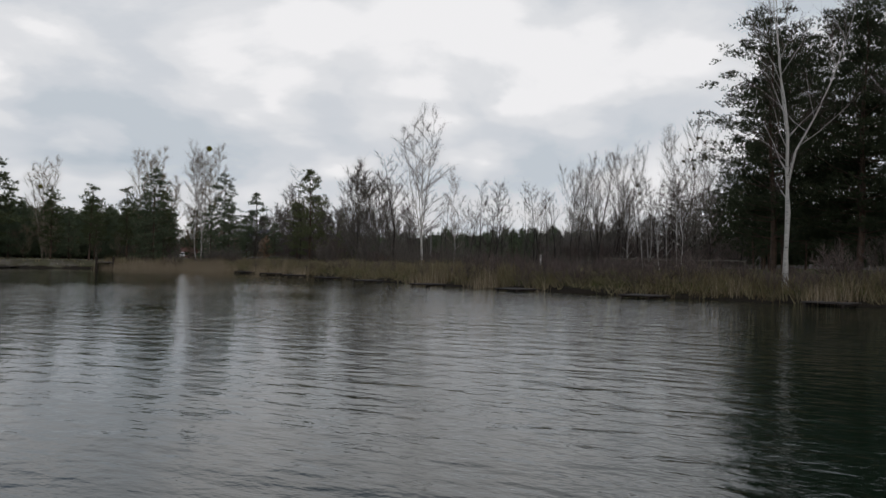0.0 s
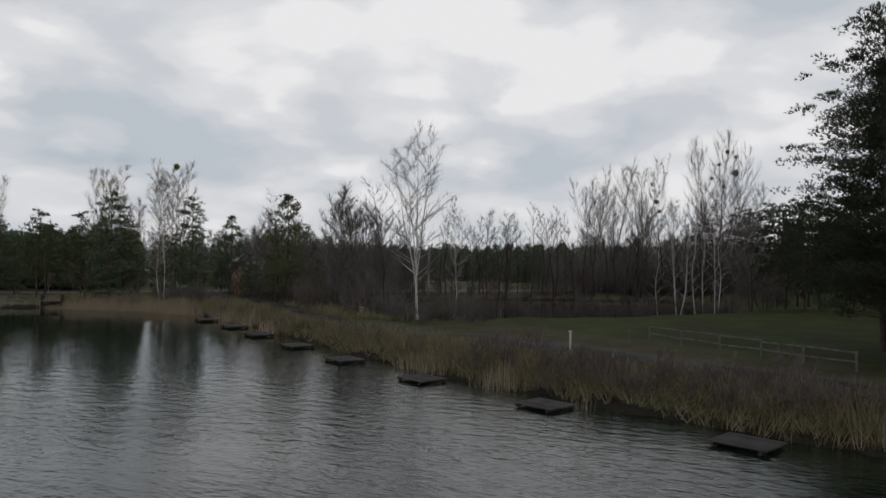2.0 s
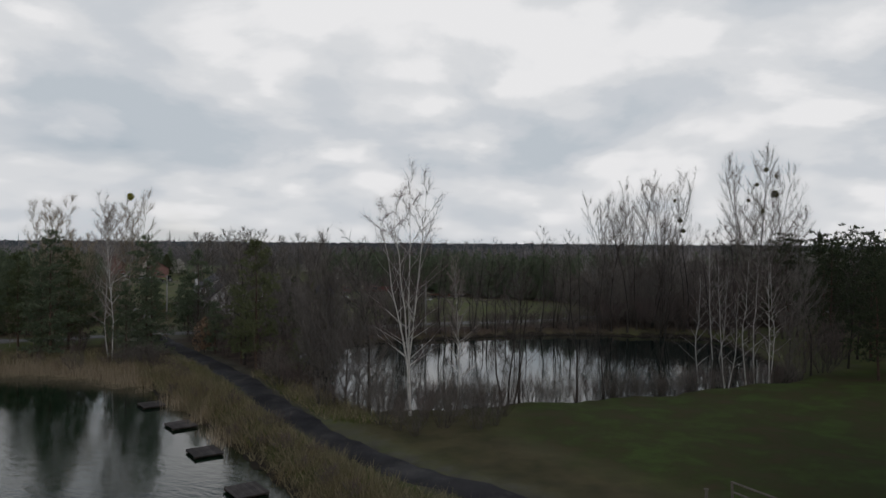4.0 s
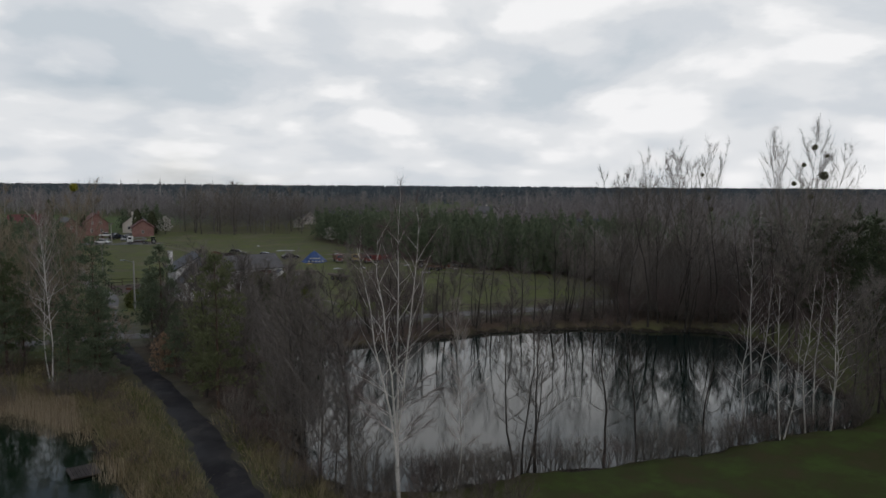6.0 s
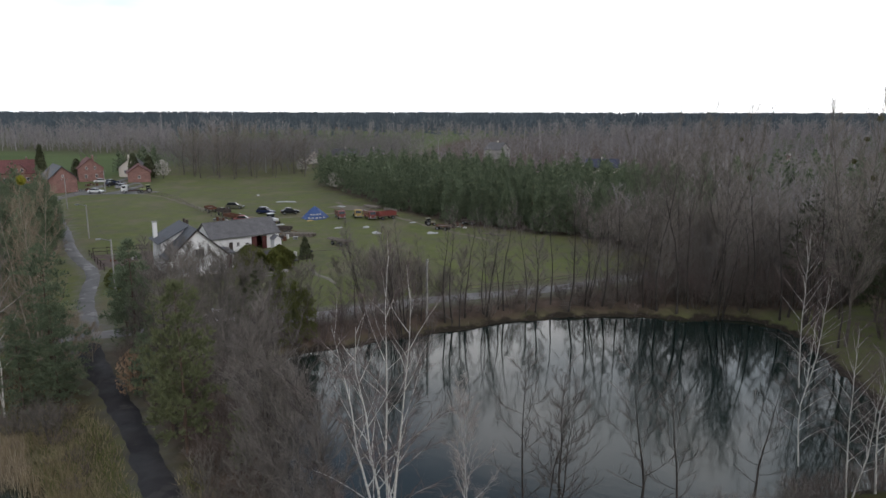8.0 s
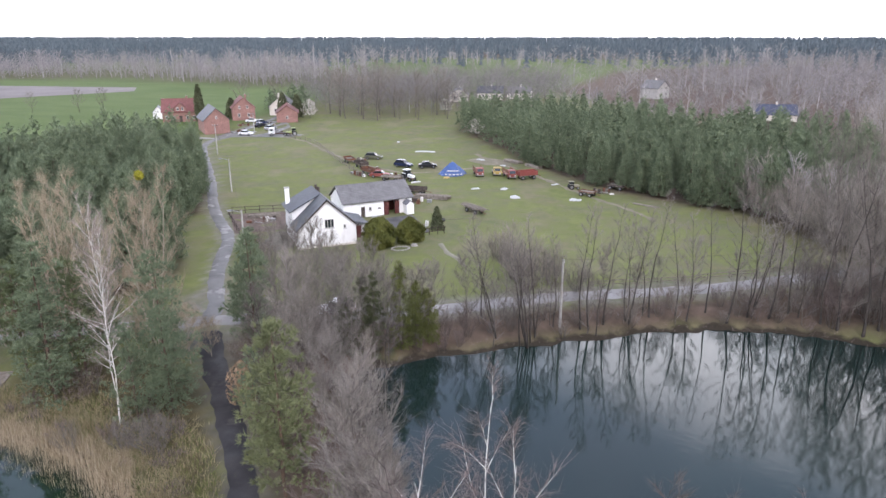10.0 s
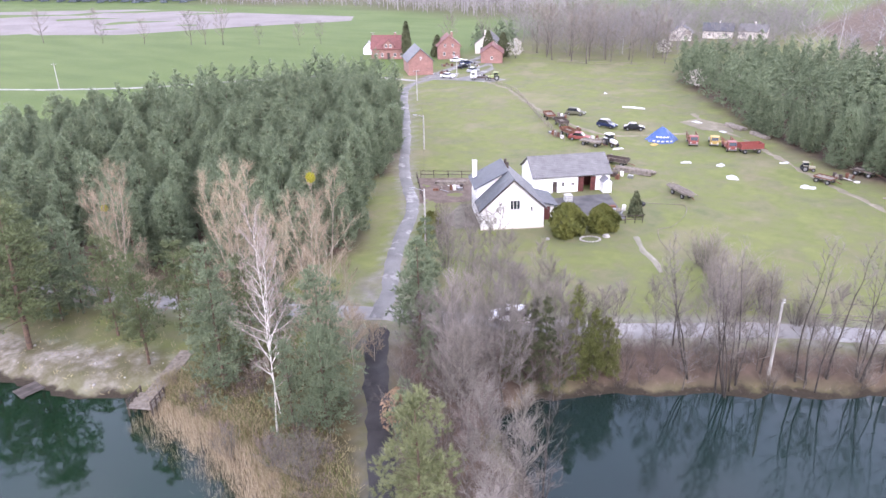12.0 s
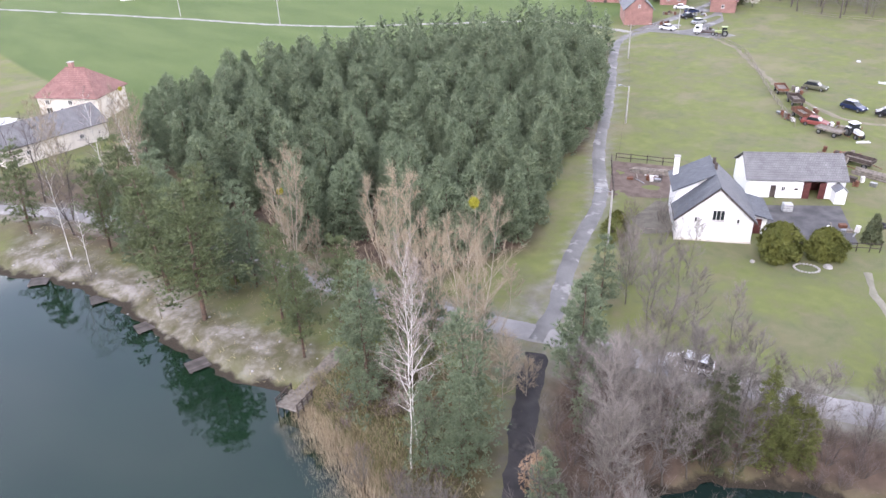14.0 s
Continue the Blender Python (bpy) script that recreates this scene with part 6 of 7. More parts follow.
# ---- the farmhouse and its barn ----
def farmhouse():
    w, d, eave, ridge = 8.7, 9.6, 3.05, 7.05
    root = holder("farmhouse", "white plastered farmhouse with a dark slate gable roof", "house")
    part("wall", extrude(Shape(), [(-w / 2, -0.5), (w / 2, -0.5), (w / 2, eave), (0, ridge - 0.05), (-w / 2, eave)], 0, d), M_PLASTER, root)
    part("plinth", extrude(Shape(), [(-w / 2 - 0.05, -0.5), (w / 2 + 0.05, -0.5), (w / 2 + 0.05, 0.25), (-w / 2 - 0.05, 0.25)], -0.05, d + 0.05), M_PLASTER_OLD, root)
    s, o = (ridge - eave) / (w / 2), 0.35
    # the right slope runs on; the left one is lifted behind into a long dormer
    part("roof", slab(Shape(), (w / 2 + o, -o, eave - s * o), (w / 2 + o, d + o, eave - s * o), (0, d + o, ridge), (0, -o, ridge)), M_SLATE, root)
    part("roof", slab(Shape(), (-w / 2 - o, -o, eave - s * o), (-w / 2 - o, d * 0.42, eave - s * o), (0, d * 0.42, ridge), (0, -o, ridge)), M_SLATE, root)
    part("dormer_wall", extrude(Shape(), [(-w / 2 + 0.02, eave - 0.3), (-w / 2 + 0.02, eave + 1.75), (-0.4, ridge - 0.25), (-0.4, eave)], d * 0.42, d - 0.1), M_PLASTER, root)
    part("dormer_roof", slab(Shape(), (-w / 2 - 0.45, d * 0.38, eave + 1.6), (-w / 2 - 0.45, d + o, eave + 1.6), (0, d + o, ridge + 0.02), (0, d * 0.38, ridge + 0.02)), M_SLATE, root)
    part("ridge_cap", tube(Shape(), (0, -o, ridge + 0.12), (0, d + o, ridge + 0.12), 0.11, 6), M_SLATE, root)
    for sg in (-1, 1):
        part("bargeboard", slab(Shape(), (sg * (w / 2 + o), -o - 0.04, eave - s * o - 0.12), (0, -o - 0.04, ridge - 0.12), (0, -o, ridge - 0.12), (sg * (w / 2 + o), -o, eave - s * o - 0.12), 0.16), M_DARKWOOD, root)
    window(root, 0.3, 2.8, 1.45, 1.4, 0.0, 2)
    window(root, -2.2, 2.55, 0.4, 0.65, 0.0, 0)
    window(root, 2.6, 2.55, 0.4, 0.65, 0.0, 0)
    ch = part("chimney", box(Shape(), -w / 2 - 0.05, -w / 2 + 0.55, d - 1.5, d - 0.9, 0, ridge + 0.45), M_PLASTER, root, "tall white plastered chimney")
    part("chimney_cap", box(Shape(), -w / 2 - 0.13, -w / 2 + 0.63, d - 1.58, d - 0.82, ridge + 0.45, ridge + 0.57), M_CONCRETE, ch)
    for y in (d * 0.62, d * 0.8):
        part("vent_pipe", tube(Shape(), (0.25, y, ridge - 0.4), (0.25, y, ridge + 0.75), 0.2, 8), M_DARKWOOD, root, "black roof vent")
    gut = Shape()
    tube(gut, (w / 2 + o + 0.05, -o, eave - s * o), (w / 2 + o + 0.05, d + o, eave - s * o), 0.07, 6)
    part("gutter", gut, M_STEEL, root)
    dp = Shape()
    tube(dp, (-w / 2 - 0.1, -0.06, 0), (-w / 2 - 0.1, -0.06, eave - 0.2), 0.05, 6)
    part("downpipe", dp, M_WHITEWOOD, root)
    # lean-to porch on the right side
    px = w / 2
    part("porch_wall", extrude(Shape(), [(px, -0.4), (px + 2.2, -0.4), (px + 2.2, 2.0), (px, 2.5)], d * 0.3, d * 0.85), M_PLASTER, root)
    part("porch_roof", slab(Shape(), (px - 0.3, d * 0.24, 2.85), (px + 2.7, d * 0.24, 2.05), (px + 2.7, d * 0.9, 2.05), (px - 0.3, d * 0.9, 2.85)), M_SLATE, root)
    dr = part("door", box(Shape(), px + 0.7, px + 1.6, d * 0.3 - 0.06, d * 0.3 + 0.02, -0.1, 1.95), M_DOOR_RED, root, "dark red porch door")
    part("handle", box(Shape(), px + 1.42, px + 1.5, d * 0.3 - 0.12, d * 0.3 - 0.06, 0.9, 1.02), M_STEEL, dr)
    return root


TURN_H = math.degrees(math.atan2(5.2, 7.1))
put(farmhouse(), -39.35, 158.5, TURN_H)


def barn():
    w, d, eave, ridge = 14.0, 8.0, 3.15, 5.6
    root = holder("barn", "long white barn with a grey tiled roof and open red doorway", "barn")
    x0 = -w / 2
    # front wall in pieces round the two doorways, so that the openings are real
    fw = Shape()
    box(fw, x0, x0 + 3.5, 0, 0.4, -0.4, eave)
    box(fw, x0 + 3.5, x0 + 4.35, 0, 0.4, 2.05, eave)
    box(fw, x0 + 4.35, x0 + 8.15, 0, 0.4, -0.4, eave)
    box(fw, x0 + 8.15, x0 + 11.35, 0, 0.4, 2.75, eave)
    box(fw, x0 + 11.35, x0 + w, 0, 0.4, -0.4, eave)
    part("front_wall", fw, M_PLASTER, root)
    part("back_wall", box(Shape(), x0, x0 + w, d - 0.4, d, -0.4, eave), M_PLASTER, root)
    for xa in (x0, x0 + w - 0.4):
        g = Shape()
        i = len(g.v)
        prof = ((0.401, -0.4), (d - 0.401, -0.4), (d - 0.401, eave), (d / 2, ridge - 0.1), (0.401, eave))
        g.v += [Vector((xa, y, z)) for y, z in prof] + [Vector((xa + 0.4, y, z)) for y, z in prof]
        g.f += [(0, 1, 2, 3, 4), (9, 8, 7, 6, 5)] + [(k, (k + 1) % 5, (k + 1) % 5 + 5, k + 5) for k in range(5)]
        part("gable_wall", g, M_PLASTER, root)
    s, o = (ridge - eave) / (d / 2), 0.45
    for yo in (-o, d + o):
        part("roof", slab(Shape(), (x0 - 0.3, yo, eave - s * o + 0.05), (x0 + w + 0.3, yo, eave - s * o + 0.05), (x0 + w + 0.3, d / 2, ridge), (x0 - 0.3, d / 2, ridge), 0.16), M_TILE_GREY, root)
    part("ridge_cap", tube(Shape(), (x0 - 0.3, d / 2, ridge + 0.12), (x0 + w + 0.3, d / 2, ridge + 0.12), 0.13, 6), M_TILE_GREY, root)
    part("doorway_lining", box(Shape(), x0 + 8.0, x0 + 11.5, 3.2, 3.3, -0.3, 2.9), M_DOOR_RED, root, "dark red boards inside the open doorway")
    for sg, xa in ((-1, x0 + 8.2), (1, x0 + 10.4)):
        lf = part("door_leaf", box(Shape(), xa, xa + 0.95, -0.1, -0.02, 0.0, 2.65), M_DOOR_RED, root, "dark red plank barn door")
        part("hinge", box(Shape(), xa, xa + 0.7, -0.13, -0.1, 2.1, 2.2), M_RUST, lf)
    dr = part("door", box(Shape(), x0 + 3.5, x0 + 4.35, 0.2, 0.28, -0.1, 2.05), M_DARKWOOD, root, "small dark stable door")
    window(root, x0 + 5.35, 1.15, 0.6, 0.8, 0.0, 1)
    part("vent", box(Shape(), x0 + 6.9, x0 + 7.5, -0.03, 0.02, 1.3, 1.6), M_DARKWOOD, root)
    part("annex", extrude(Shape(), [(x0 + 12.2, -0.4), (x0 + 13.7, -0.4), (x0 + 13.7, 2.0), (x0 + 12.95, 2.6), (x0 + 12.2, 2.0)], -1.9, 0), M_PLASTER, root, "white plastered lean-to")
    part("annex_roof", slab(Shape(), (x0 + 12.0, -2.1, 1.95), (x0 + 12.0, 0.0, 1.95), (x0 + 12.95, 0.0, 2.72), (x0 + 12.95, -2.1, 2.72), 0.06), M_TIN, root)
    part("annex_roof", slab(Shape(), (x0 + 13.9, -2.1, 1.95), (x0 + 13.9, 0.0, 1.95), (x0 + 12.95, 0.0, 2.72), (x0 + 12.95, -2.1, 2.72), 0.06), M_TIN, root)
    return root


put(barn(), -37.7, 176.7, math.degrees(math.atan2(8.9, 10.9)), size=0.885)


def patch(name, label, pts, mat, lift=0.05, category="paving"):
    me = bpy.data.meshes.new(name)
    me.from_pydata([(x, y, at_ground(x, y) + lift) for x, y in pts], [], [list(range(len(pts)))])
    me.materials.append(mat)
    return tagged(new(name, me), label, category, kind="structure")


patch("pavement", "dark paved farmyard between house and barn", [(-40.6, 171.0), (-32.2, 178.2), (-26.6, 169.2), (-29.0, 166.4), (-33.4, 162.8), (-37.2, 166.5)], M_PAVING, 0.07)
patch("soil", "bare brown garden soil behind a fence", [(-63, 171.6), (-53.8, 176.6), (-47.4, 168.4), (-50.6, 164.5), (-56, 160.8)], mottled("garden_soil", (0.09, 0.065, 0.05), (0.16, 0.12, 0.095), 0.8, 0.95, fine=8, bump=0.7), 0.05, "soil")
patch("soil", "trampled grey garden plot beside the farmhouse", [(-50.4, 163.6), (-47.6, 165.2), (-43.2, 158.4), (-46, 154.6), (-49.6, 156.6)], mottled("grey_soil", (0.1, 0.09, 0.07), (0.17, 0.155, 0.12), 0.8, 0.95, fine=8, bump=0.7), 0.055, "soil")
patch("ploughed_field", "pale ploughed field beyond the pine wood", PLOUGH, mottled("ploughed_soil", (0.14, 0.122, 0.115), (0.2, 0.176, 0.166), 0.05, 0.95, fine=0.8, bump=0.3), 0.12, "field")
strip("path", [(-23.6, 163.2), (-22.0, 160.4), (-19.6, 157.0), (-17.6, 153.6)], 1.15, M_WORN, "worn pale footpath across the lawn", 0.06, 0.5, 4, seed=8)
strip("path", [(-94, 256.5), (-84, 249.5), (-72, 236), (-58, 222), (-44, 214), (-30, 222.5)], 1.6, M_EARTH, "faint trodden track over the meadow", 0.04, 0.6, 4, seed=9)
strip("path", [(-33, 240), (-28, 232), (-18, 220), (-6, 203), (3, 192), (8, 184)], 1.6, M_EARTH, "trodden cart track along the pine wood", 0.04, 0.8, 4, seed=10)
patch("soil", "bare trodden ground at the village entrance", [(-114, 251), (-104, 254.5), (-92, 256), (-90, 262), (-100, 266), (-101, 276), (-108, 288), (-116, 290), (-115, 270)], M_ASPHALT, 0.06, "yard")
patch("soil", "bare sandy patch on the meadow", [(-31, 236), (-24, 233), (-22, 227), (-28, 226), (-34, 231)], M_EARTH, 0.045, "bare ground")

# ---- village houses ----
W2 = [(x, z, 0.9, 1.2) for x in (-4.4, -2.2, 2.2, 4.4) for z in (0.9,)]
home = gable_house("brick_house", "red brick house with a red tiled roof and gabled dormer", 11.8, 8.5, 3.6, 7.4, M_BRICK, M_TILE_RED, "x", chimney=(2.0, 0.5), windows=W2, door=(0, 1.0, 2.1))
part("dormer_wall", extrude(Shape(), [(-1.8, 3.2), (1.8, 3.2), (1.8, 4.7), (0, 6.3), (-1.8, 4.7)], -0.12, 3.4), M_BRICK, home)
for sg in (-1, 1):
    part("dormer_roof", slab(Shape(), (sg * 2.15, -0.4, 4.4), (sg * 2.15, 3.6, 4.4), (0, 3.6, 6.35), (0, -0.4, 6.35)), M_TILE_RED, home)
window(home, -0.75, 3.9, 0.8, 1.1, -0.12)
window(home, 0.75, 3.9, 0.8, 1.1, -0.12)
put(home, -143.7, 280.6, 27)
put(gable_house("brick_outbuilding", "red brick outbuilding with a grey gable roof", 7.4, 13.0, 4.2, 7.6, M_BRICK, M_SLATE, "y", chimney=None, windows=[(0, 4.5, 0.6, 0.8)]), -116.5, 258.0, 40)
put(gable_house("brick_house", "red brick house with a red roof in the village", 7.6, 9.5, 4.4, 7.6, M_BRICK, M_TILE_RED, "y", chimney=(1.2, 0.4), windows=[(-1.6, 1.2, 0.8, 1.2), (1.6, 1.2, 0.8, 1.2), (-1.3, 4.0, 0.7, 1.0), (1.3, 4.0, 0.7, 1.0)]), -124.6, 289, 34)
put(gable_house("brick_outbuilding", "brick outbuilding with a reddish tiled roof", 7.0, 10.0, 3.2, 5.6, M_BRICK, M_TILE_RED, "y", chimney=None, windows=[(0, 1.2, 0.8, 1.0)]), -107.4, 287.0, 25)
put(gable_house("village_house", "pale plastered village house with two chimneys", 8.5, 10, 3.4, 6.8, M_PLASTER_OLD, M_TILE_GREY, "y", chimney=(-1.0, 0.3), windows=[(-2, 1.2, 0.9, 1.2), (2, 1.2, 0.9, 1.2), (0, 3.8, 0.9, 1.1)]), -118.6, 305.5, 20)
put(gable_house("white_cottage", "small white gabled cottage among the fields", 5.0, 6.5, 3.2, 6.0, M_PLASTER, M_TIN, "y", chimney=None, windows=[(0, 3.0, 0.6, 0.8)]), -157.0, 287.0, 30, size=0.7)
put(gable_house("white_house", "white house with a pale blue-grey roof behind the grove", 8.0, 9, 3.0, 5.6, M_PLASTER_OLD, M_TILE_BLUE, "y", windows=[(-2, 1.0, 0.9, 1.2), (2, 1.0, 0.9, 1.2)]), -65.5, 366, 12)
put(gable_house("white_house", "long white house with a dark roof behind the grove", 11, 8, 2.9, 5.4, M_PLASTER_OLD, M_SLATE, "x", windows=[(-3, 1.0, 0.9, 1.2), (3, 1.0, 0.9, 1.2)]), -54, 377, 8)
put(gable_house("white_house", "pale house with a grey roof at the wood edge", 10, 8, 2.9, 5.2, M_PLASTER_OLD, M_TILE_GREY, "x", windows=[(-3, 1.0, 0.9, 1.2), (3, 1.0, 0.9, 1.2)]), -42, 381, 0)
put(gable_house("white_house", "grey-white two-storey house in the wood", 8.5, 9, 4.6, 7.6, M_CONCRETE, M_TILE_GREY, "y", windows=[(-2, 1.2, 1.0, 1.3), (2, 1.2, 1.0, 1.3), (-2, 3.8, 1.0, 1.2), (2, 3.8, 1.0, 1.2)]), 20, 397, 52)
put(gable_house("village_house", "house with a dark blue roof behind the pines", 13, 8, 2.4, 5.2, M_PLASTER_OLD, M_TILE_BLUE, "x", windows=[(-3, 1.0, 1.0, 1.2), (3, 1.0, 1.0, 1.2)]), 53, 325, 0)
put(gable_house("white_house", "white house half hidden in the bare wood", 8, 9, 5.0, 8.4, M_PLASTER_OLD, M_TILE_RED, "y", windows=[(-2, 1.2, 1.0, 1.3), (2, 1.2, 1.0, 1.3), (0, 4.4, 1.0, 1.2)]), 110, 297, -15)
put(gable_house("white_house", "white farmhouse with a dark roof in the fields", 13, 9, 3.2, 6.6, M_PLASTER, M_SLATE, "x", windows=[(-4, 1.0, 1.0, 1.2), (0, 1.0, 1.0, 1.2), (4, 1.0, 1.0, 1.2)]), -284, 186, 60)


def hip_house():
    w, d, eave, top = 12.5, 9.5, 4.6, 8.9
    root = holder("farmhouse", "cream farmhouse with a red tiled hip roof by the lake", "house")
    part("wall", box(Shape(), -w / 2, w / 2, 0, d, -0.4, eave), M_PLASTER_OLD, root)
    o, r = 0.5, 2.0
    a = [(-w / 2 - o, -o, eave - 0.2), (w / 2 + o, -o, eave - 0.2), (w / 2 + o, d + o, eave - 0.2), (-w / 2 - o, d + o, eave - 0.2)]
    p, q = (-r, d / 2, top), (r, d / 2, top)
    for c in ((a[0], a[1], q, p), (a[2], a[3], p, q)):
        part("roof", slab(Shape(), *c), M_TILE_PINK, root)
    for c in ((a[1], a[2], q), (a[3], a[0], p)):
        sh = Shape()
        v = [Vector(k) for k in c]
        up = Vector((0, 0, 0.16))
        sh.v += v + [k + up for k in v]
        sh.f += [(0, 1, 2), (5, 4, 3), (0, 3, 4, 1), (1, 4, 5, 2), (2, 5, 3, 0)]
        part("roof", sh, M_TILE_PINK, root)
    part("ridge_cap", tube(Shape(), (-r, d / 2, top + 0.12), (r, d / 2, top + 0.12), 0.14, 6), M_TILE_PINK, root)
    c = part("chimney", box(Shape(), -1.0, -0.2, d / 2 - 0.4, d / 2 + 0.4, top - 1, top + 1.1), M_BRICK, root)
    part("chimney_cap", box(Shape(), -1.1, -0.1, d / 2 - 0.5, d / 2 + 0.5, top + 1.1, top + 1.22), M_CONCRETE, c)
    for x in (-4.2, -1.2, 3.2):
        window(root, x, 1.1, 1.3, 1.4, 0, 1)
    for x in (-4.2, 0.6):
        window(root, x, 3.1, 0.9, 0.9, 0, 1)
    return root


put(hip_house(), -150.6, 119.8, 38)
put(gable_house("long_barn", "long low barn with cream walls and a grey sheet roof", 17.5, 9.0, 3.2, 5.6, M_PLASTER_OLD, M_TILE_GREY, "x", chimney=None, category="barn", windows=[(-5, 1.4, 0.8, 0.7), (4, 1.4, 0.8, 0.7)]), -133.2, 112.5, 99)
put(gable_house("shed", "low white shed with a pale sheet roof", 6.5, 4.0, 2.0, 2.7, M_PLASTER, M_SHEET, "x", over=0.3, chimney=None, category="shed"), -150.8, 106.8, 38)


# ---- poles and fences ----
def pole(label, tall, lamp=False, mat=None, arms=True):
    root = holder("street_lamp" if lamp else "utility_pole", label, "lamp" if lamp else "pole")
    sh = Shape()
    sh.limb([Vector((0, 0, -0.4)), Vector((0, 0, tall))], [0.15, 0.1], 8)
    part("post", sh, mat or M_CONCRETE, root, smooth=True)
    if lamp:
        part("arm", tube(Shape(), (0, 0, tall - 0.25), (-1.3, 0, tall + 0.15), 0.05, 6), M_STEEL, root)
        hd = part("lamp_head", box(Shape(), -1.9, -1.2, -0.14, 0.14, tall + 0.08, tall + 0.22), M_STEEL, root, soft=0.03)
        part("lamp_glass", box(Shape(), -1.85, -1.3, -0.1, 0.1, tall + 0.03, tall + 0.08), M_LAMP, hd)
    elif not arms:
        for z in (0.12, 0.4):
            part("insulator", tube(Shape(), (0.08, 0, tall - z), (0.2, 0, tall - z + 0.1), 0.035, 6), M_WHITECAR, root)
    else:
        arm = part("crossarm", box(Shape(), -0.7, 0.7, -0.06, 0.06, tall - 0.45, tall - 0.33), M_DARKWOOD, root)
        for x in (-0.6, 0, 0.6):
            part("insulator", tube(Shape(), (x, 0, tall - 0.33), (x, 0, tall - 0.18), 0.05, 6), M_WHITECAR, arm)
    return root


put(pole("concrete street lamp beside the lane and garden", 7.4, True), -47.4, 148.6, 35)
put(pole("pale concrete pole beside the lane", 6.6, True), -71.9, 187.8, 35)
put(pole("pale concrete pole beside the lane", 7.6), -97.5, 225.8, 35)
put(pole("pale wooden pole on the pond bank", 7.8, arms=False), -3.6, 137.6, 20)
put(pole("white pole at the village entrance", 6.4), -105.3, 260.0, 20)
for x, y, h in ((-238, 181.5, 6.6), (-199, 195, 7.2), (-75, 323, 6), (-164, 300, 6)):
    put(pole("pale pole standing in the field", h), x, y, 30)


def wire(ends, sag, group):
    sh = Shape()
    (a, b) = (Vector(e) for e in ends)
    pts = [a.lerp(b, k / 10) - Vector((0, 0, sag * 4 * (k / 10) * (1 - k / 10))) for k in range(11)]
    sh.limb(pts, [0.018] * 11, 4)
    ob = new("overhead_cable", sh.mesh("overhead_cable", M_DARKWOOD, True))
    return tagged(ob, "thin dark overhead cable between poles", "cable", group)


wire(((-3.6, 137.6, 8.6), (42, 160, 8.4)), 0.9, "overhead cables")
wire(((-71.9, 187.8, 7.6), (-97.5, 225.8, 8.6)), 0.8, "overhead cables")
wire(((-47.4, 148.6, 8.2), (-71.9, 187.8, 7.6)), 0.8, "overhead cables")
wire(((-97.5, 225.8, 8.6), (-105.3, 260, 7.4)), 0.8, "overhead cables")


def fence(label, pts, gap, tall, rails, mat, r=0.05, group=""):
    """Posts with rails between them, along a line."""
    line = refine(pts, 0.4)
    root = holder("fence", label, "fence", group, *line[0], 0)
    o = Vector((*line[0], 0))
    posts, run, last = [line[0]], 0.0, line[0]
    for p in line[1:]:
        run += (p - last).length
        last = p
        if run >= gap:
            posts.append(p)
            run = 0.0
    rr = random.Random(len(pts) * 7 + int(abs(pts[0][0])))
    tops = []
    for p in posts:
        z = at_ground(p.x, p.y)
        tops.append(Vector((p.x, p.y, z)) - o)
        part("post", tube(Shape(), tops[-1] - Vector((0, 0, 0.3)), tops[-1] + Vector((rr.uniform(-0.05, 0.05), rr.uniform(-0.05, 0.05), tall * rr.uniform(0.92, 1.08))), r * 1.2, 6), mat, root)
    for a, b in zip(tops, tops[1:]):
        for k in range(rails):
            h = Vector((0, 0, tall * (0.9 - 0.45 * k)))
            part("rail", tube(Shape(), a + h + Vector((0, 0, rr.uniform(-0.06, 0.06))), b + h + Vector((0, 0, rr.uniform(-0.06, 0.06))), r, 5), mat, root)
    return root


fence("pale wooden rail fence across the meadow", [(-91.3, 255), (-85, 250.5), (-78.5, 244.6), (-70, 232.5), (-60.7, 218.8), (-54.5, 210.6), (-48.4, 203)], 2.8, 1.1, 2, M_TIMBER)
fence("dark plank fence round the garden", [(-62.9, 172.2), (-58, 174.8), (-53.5, 177.0)], 2.0, 1.3, 2, M_DARKWOOD)
fence("dark rail fence between lane and garden", [(-63.2, 171.4), (-58, 164.4), (-53.6, 158.6)], 2.4, 1.2, 2, M_DARKWOOD)
fence("peeled log rail along the gravel road", [(-1.0, 149.6), (7, 152.8), (16, 157.4), (24, 161.2), (32, 165.6)], 3.0, 0.9, 2, M_TIMBER, 0.06)
fence("weathered post and rail fence beside the cinder track", [(14.8, 66.9), (16.9, 63.3), (19.1, 60.4), (20.9, 56.7), (24.099999999999998, 53.300000000000004)], 2.6, 1.15, 2, M_TIMBER, 0.055)
fence("low garden gate and fence by the yard", [(-28.0, 166.4), (-26.2, 167.4), (-24.2, 168.8)], 0.9, 1.2, 2, M_DARKWOOD)
fence("short pale fence in the garden plot", [(-46.4, 154.6), (-45.2, 155.6), (-43.8, 156.8)], 1.2, 0.8, 1, M_TIMBER)
fence("rail fence at the far meadow edge", [(-88, 296), (-78, 296.5), (-68, 299), (-58, 303)], 4.0, 1.2, 2, M_TIMBER)
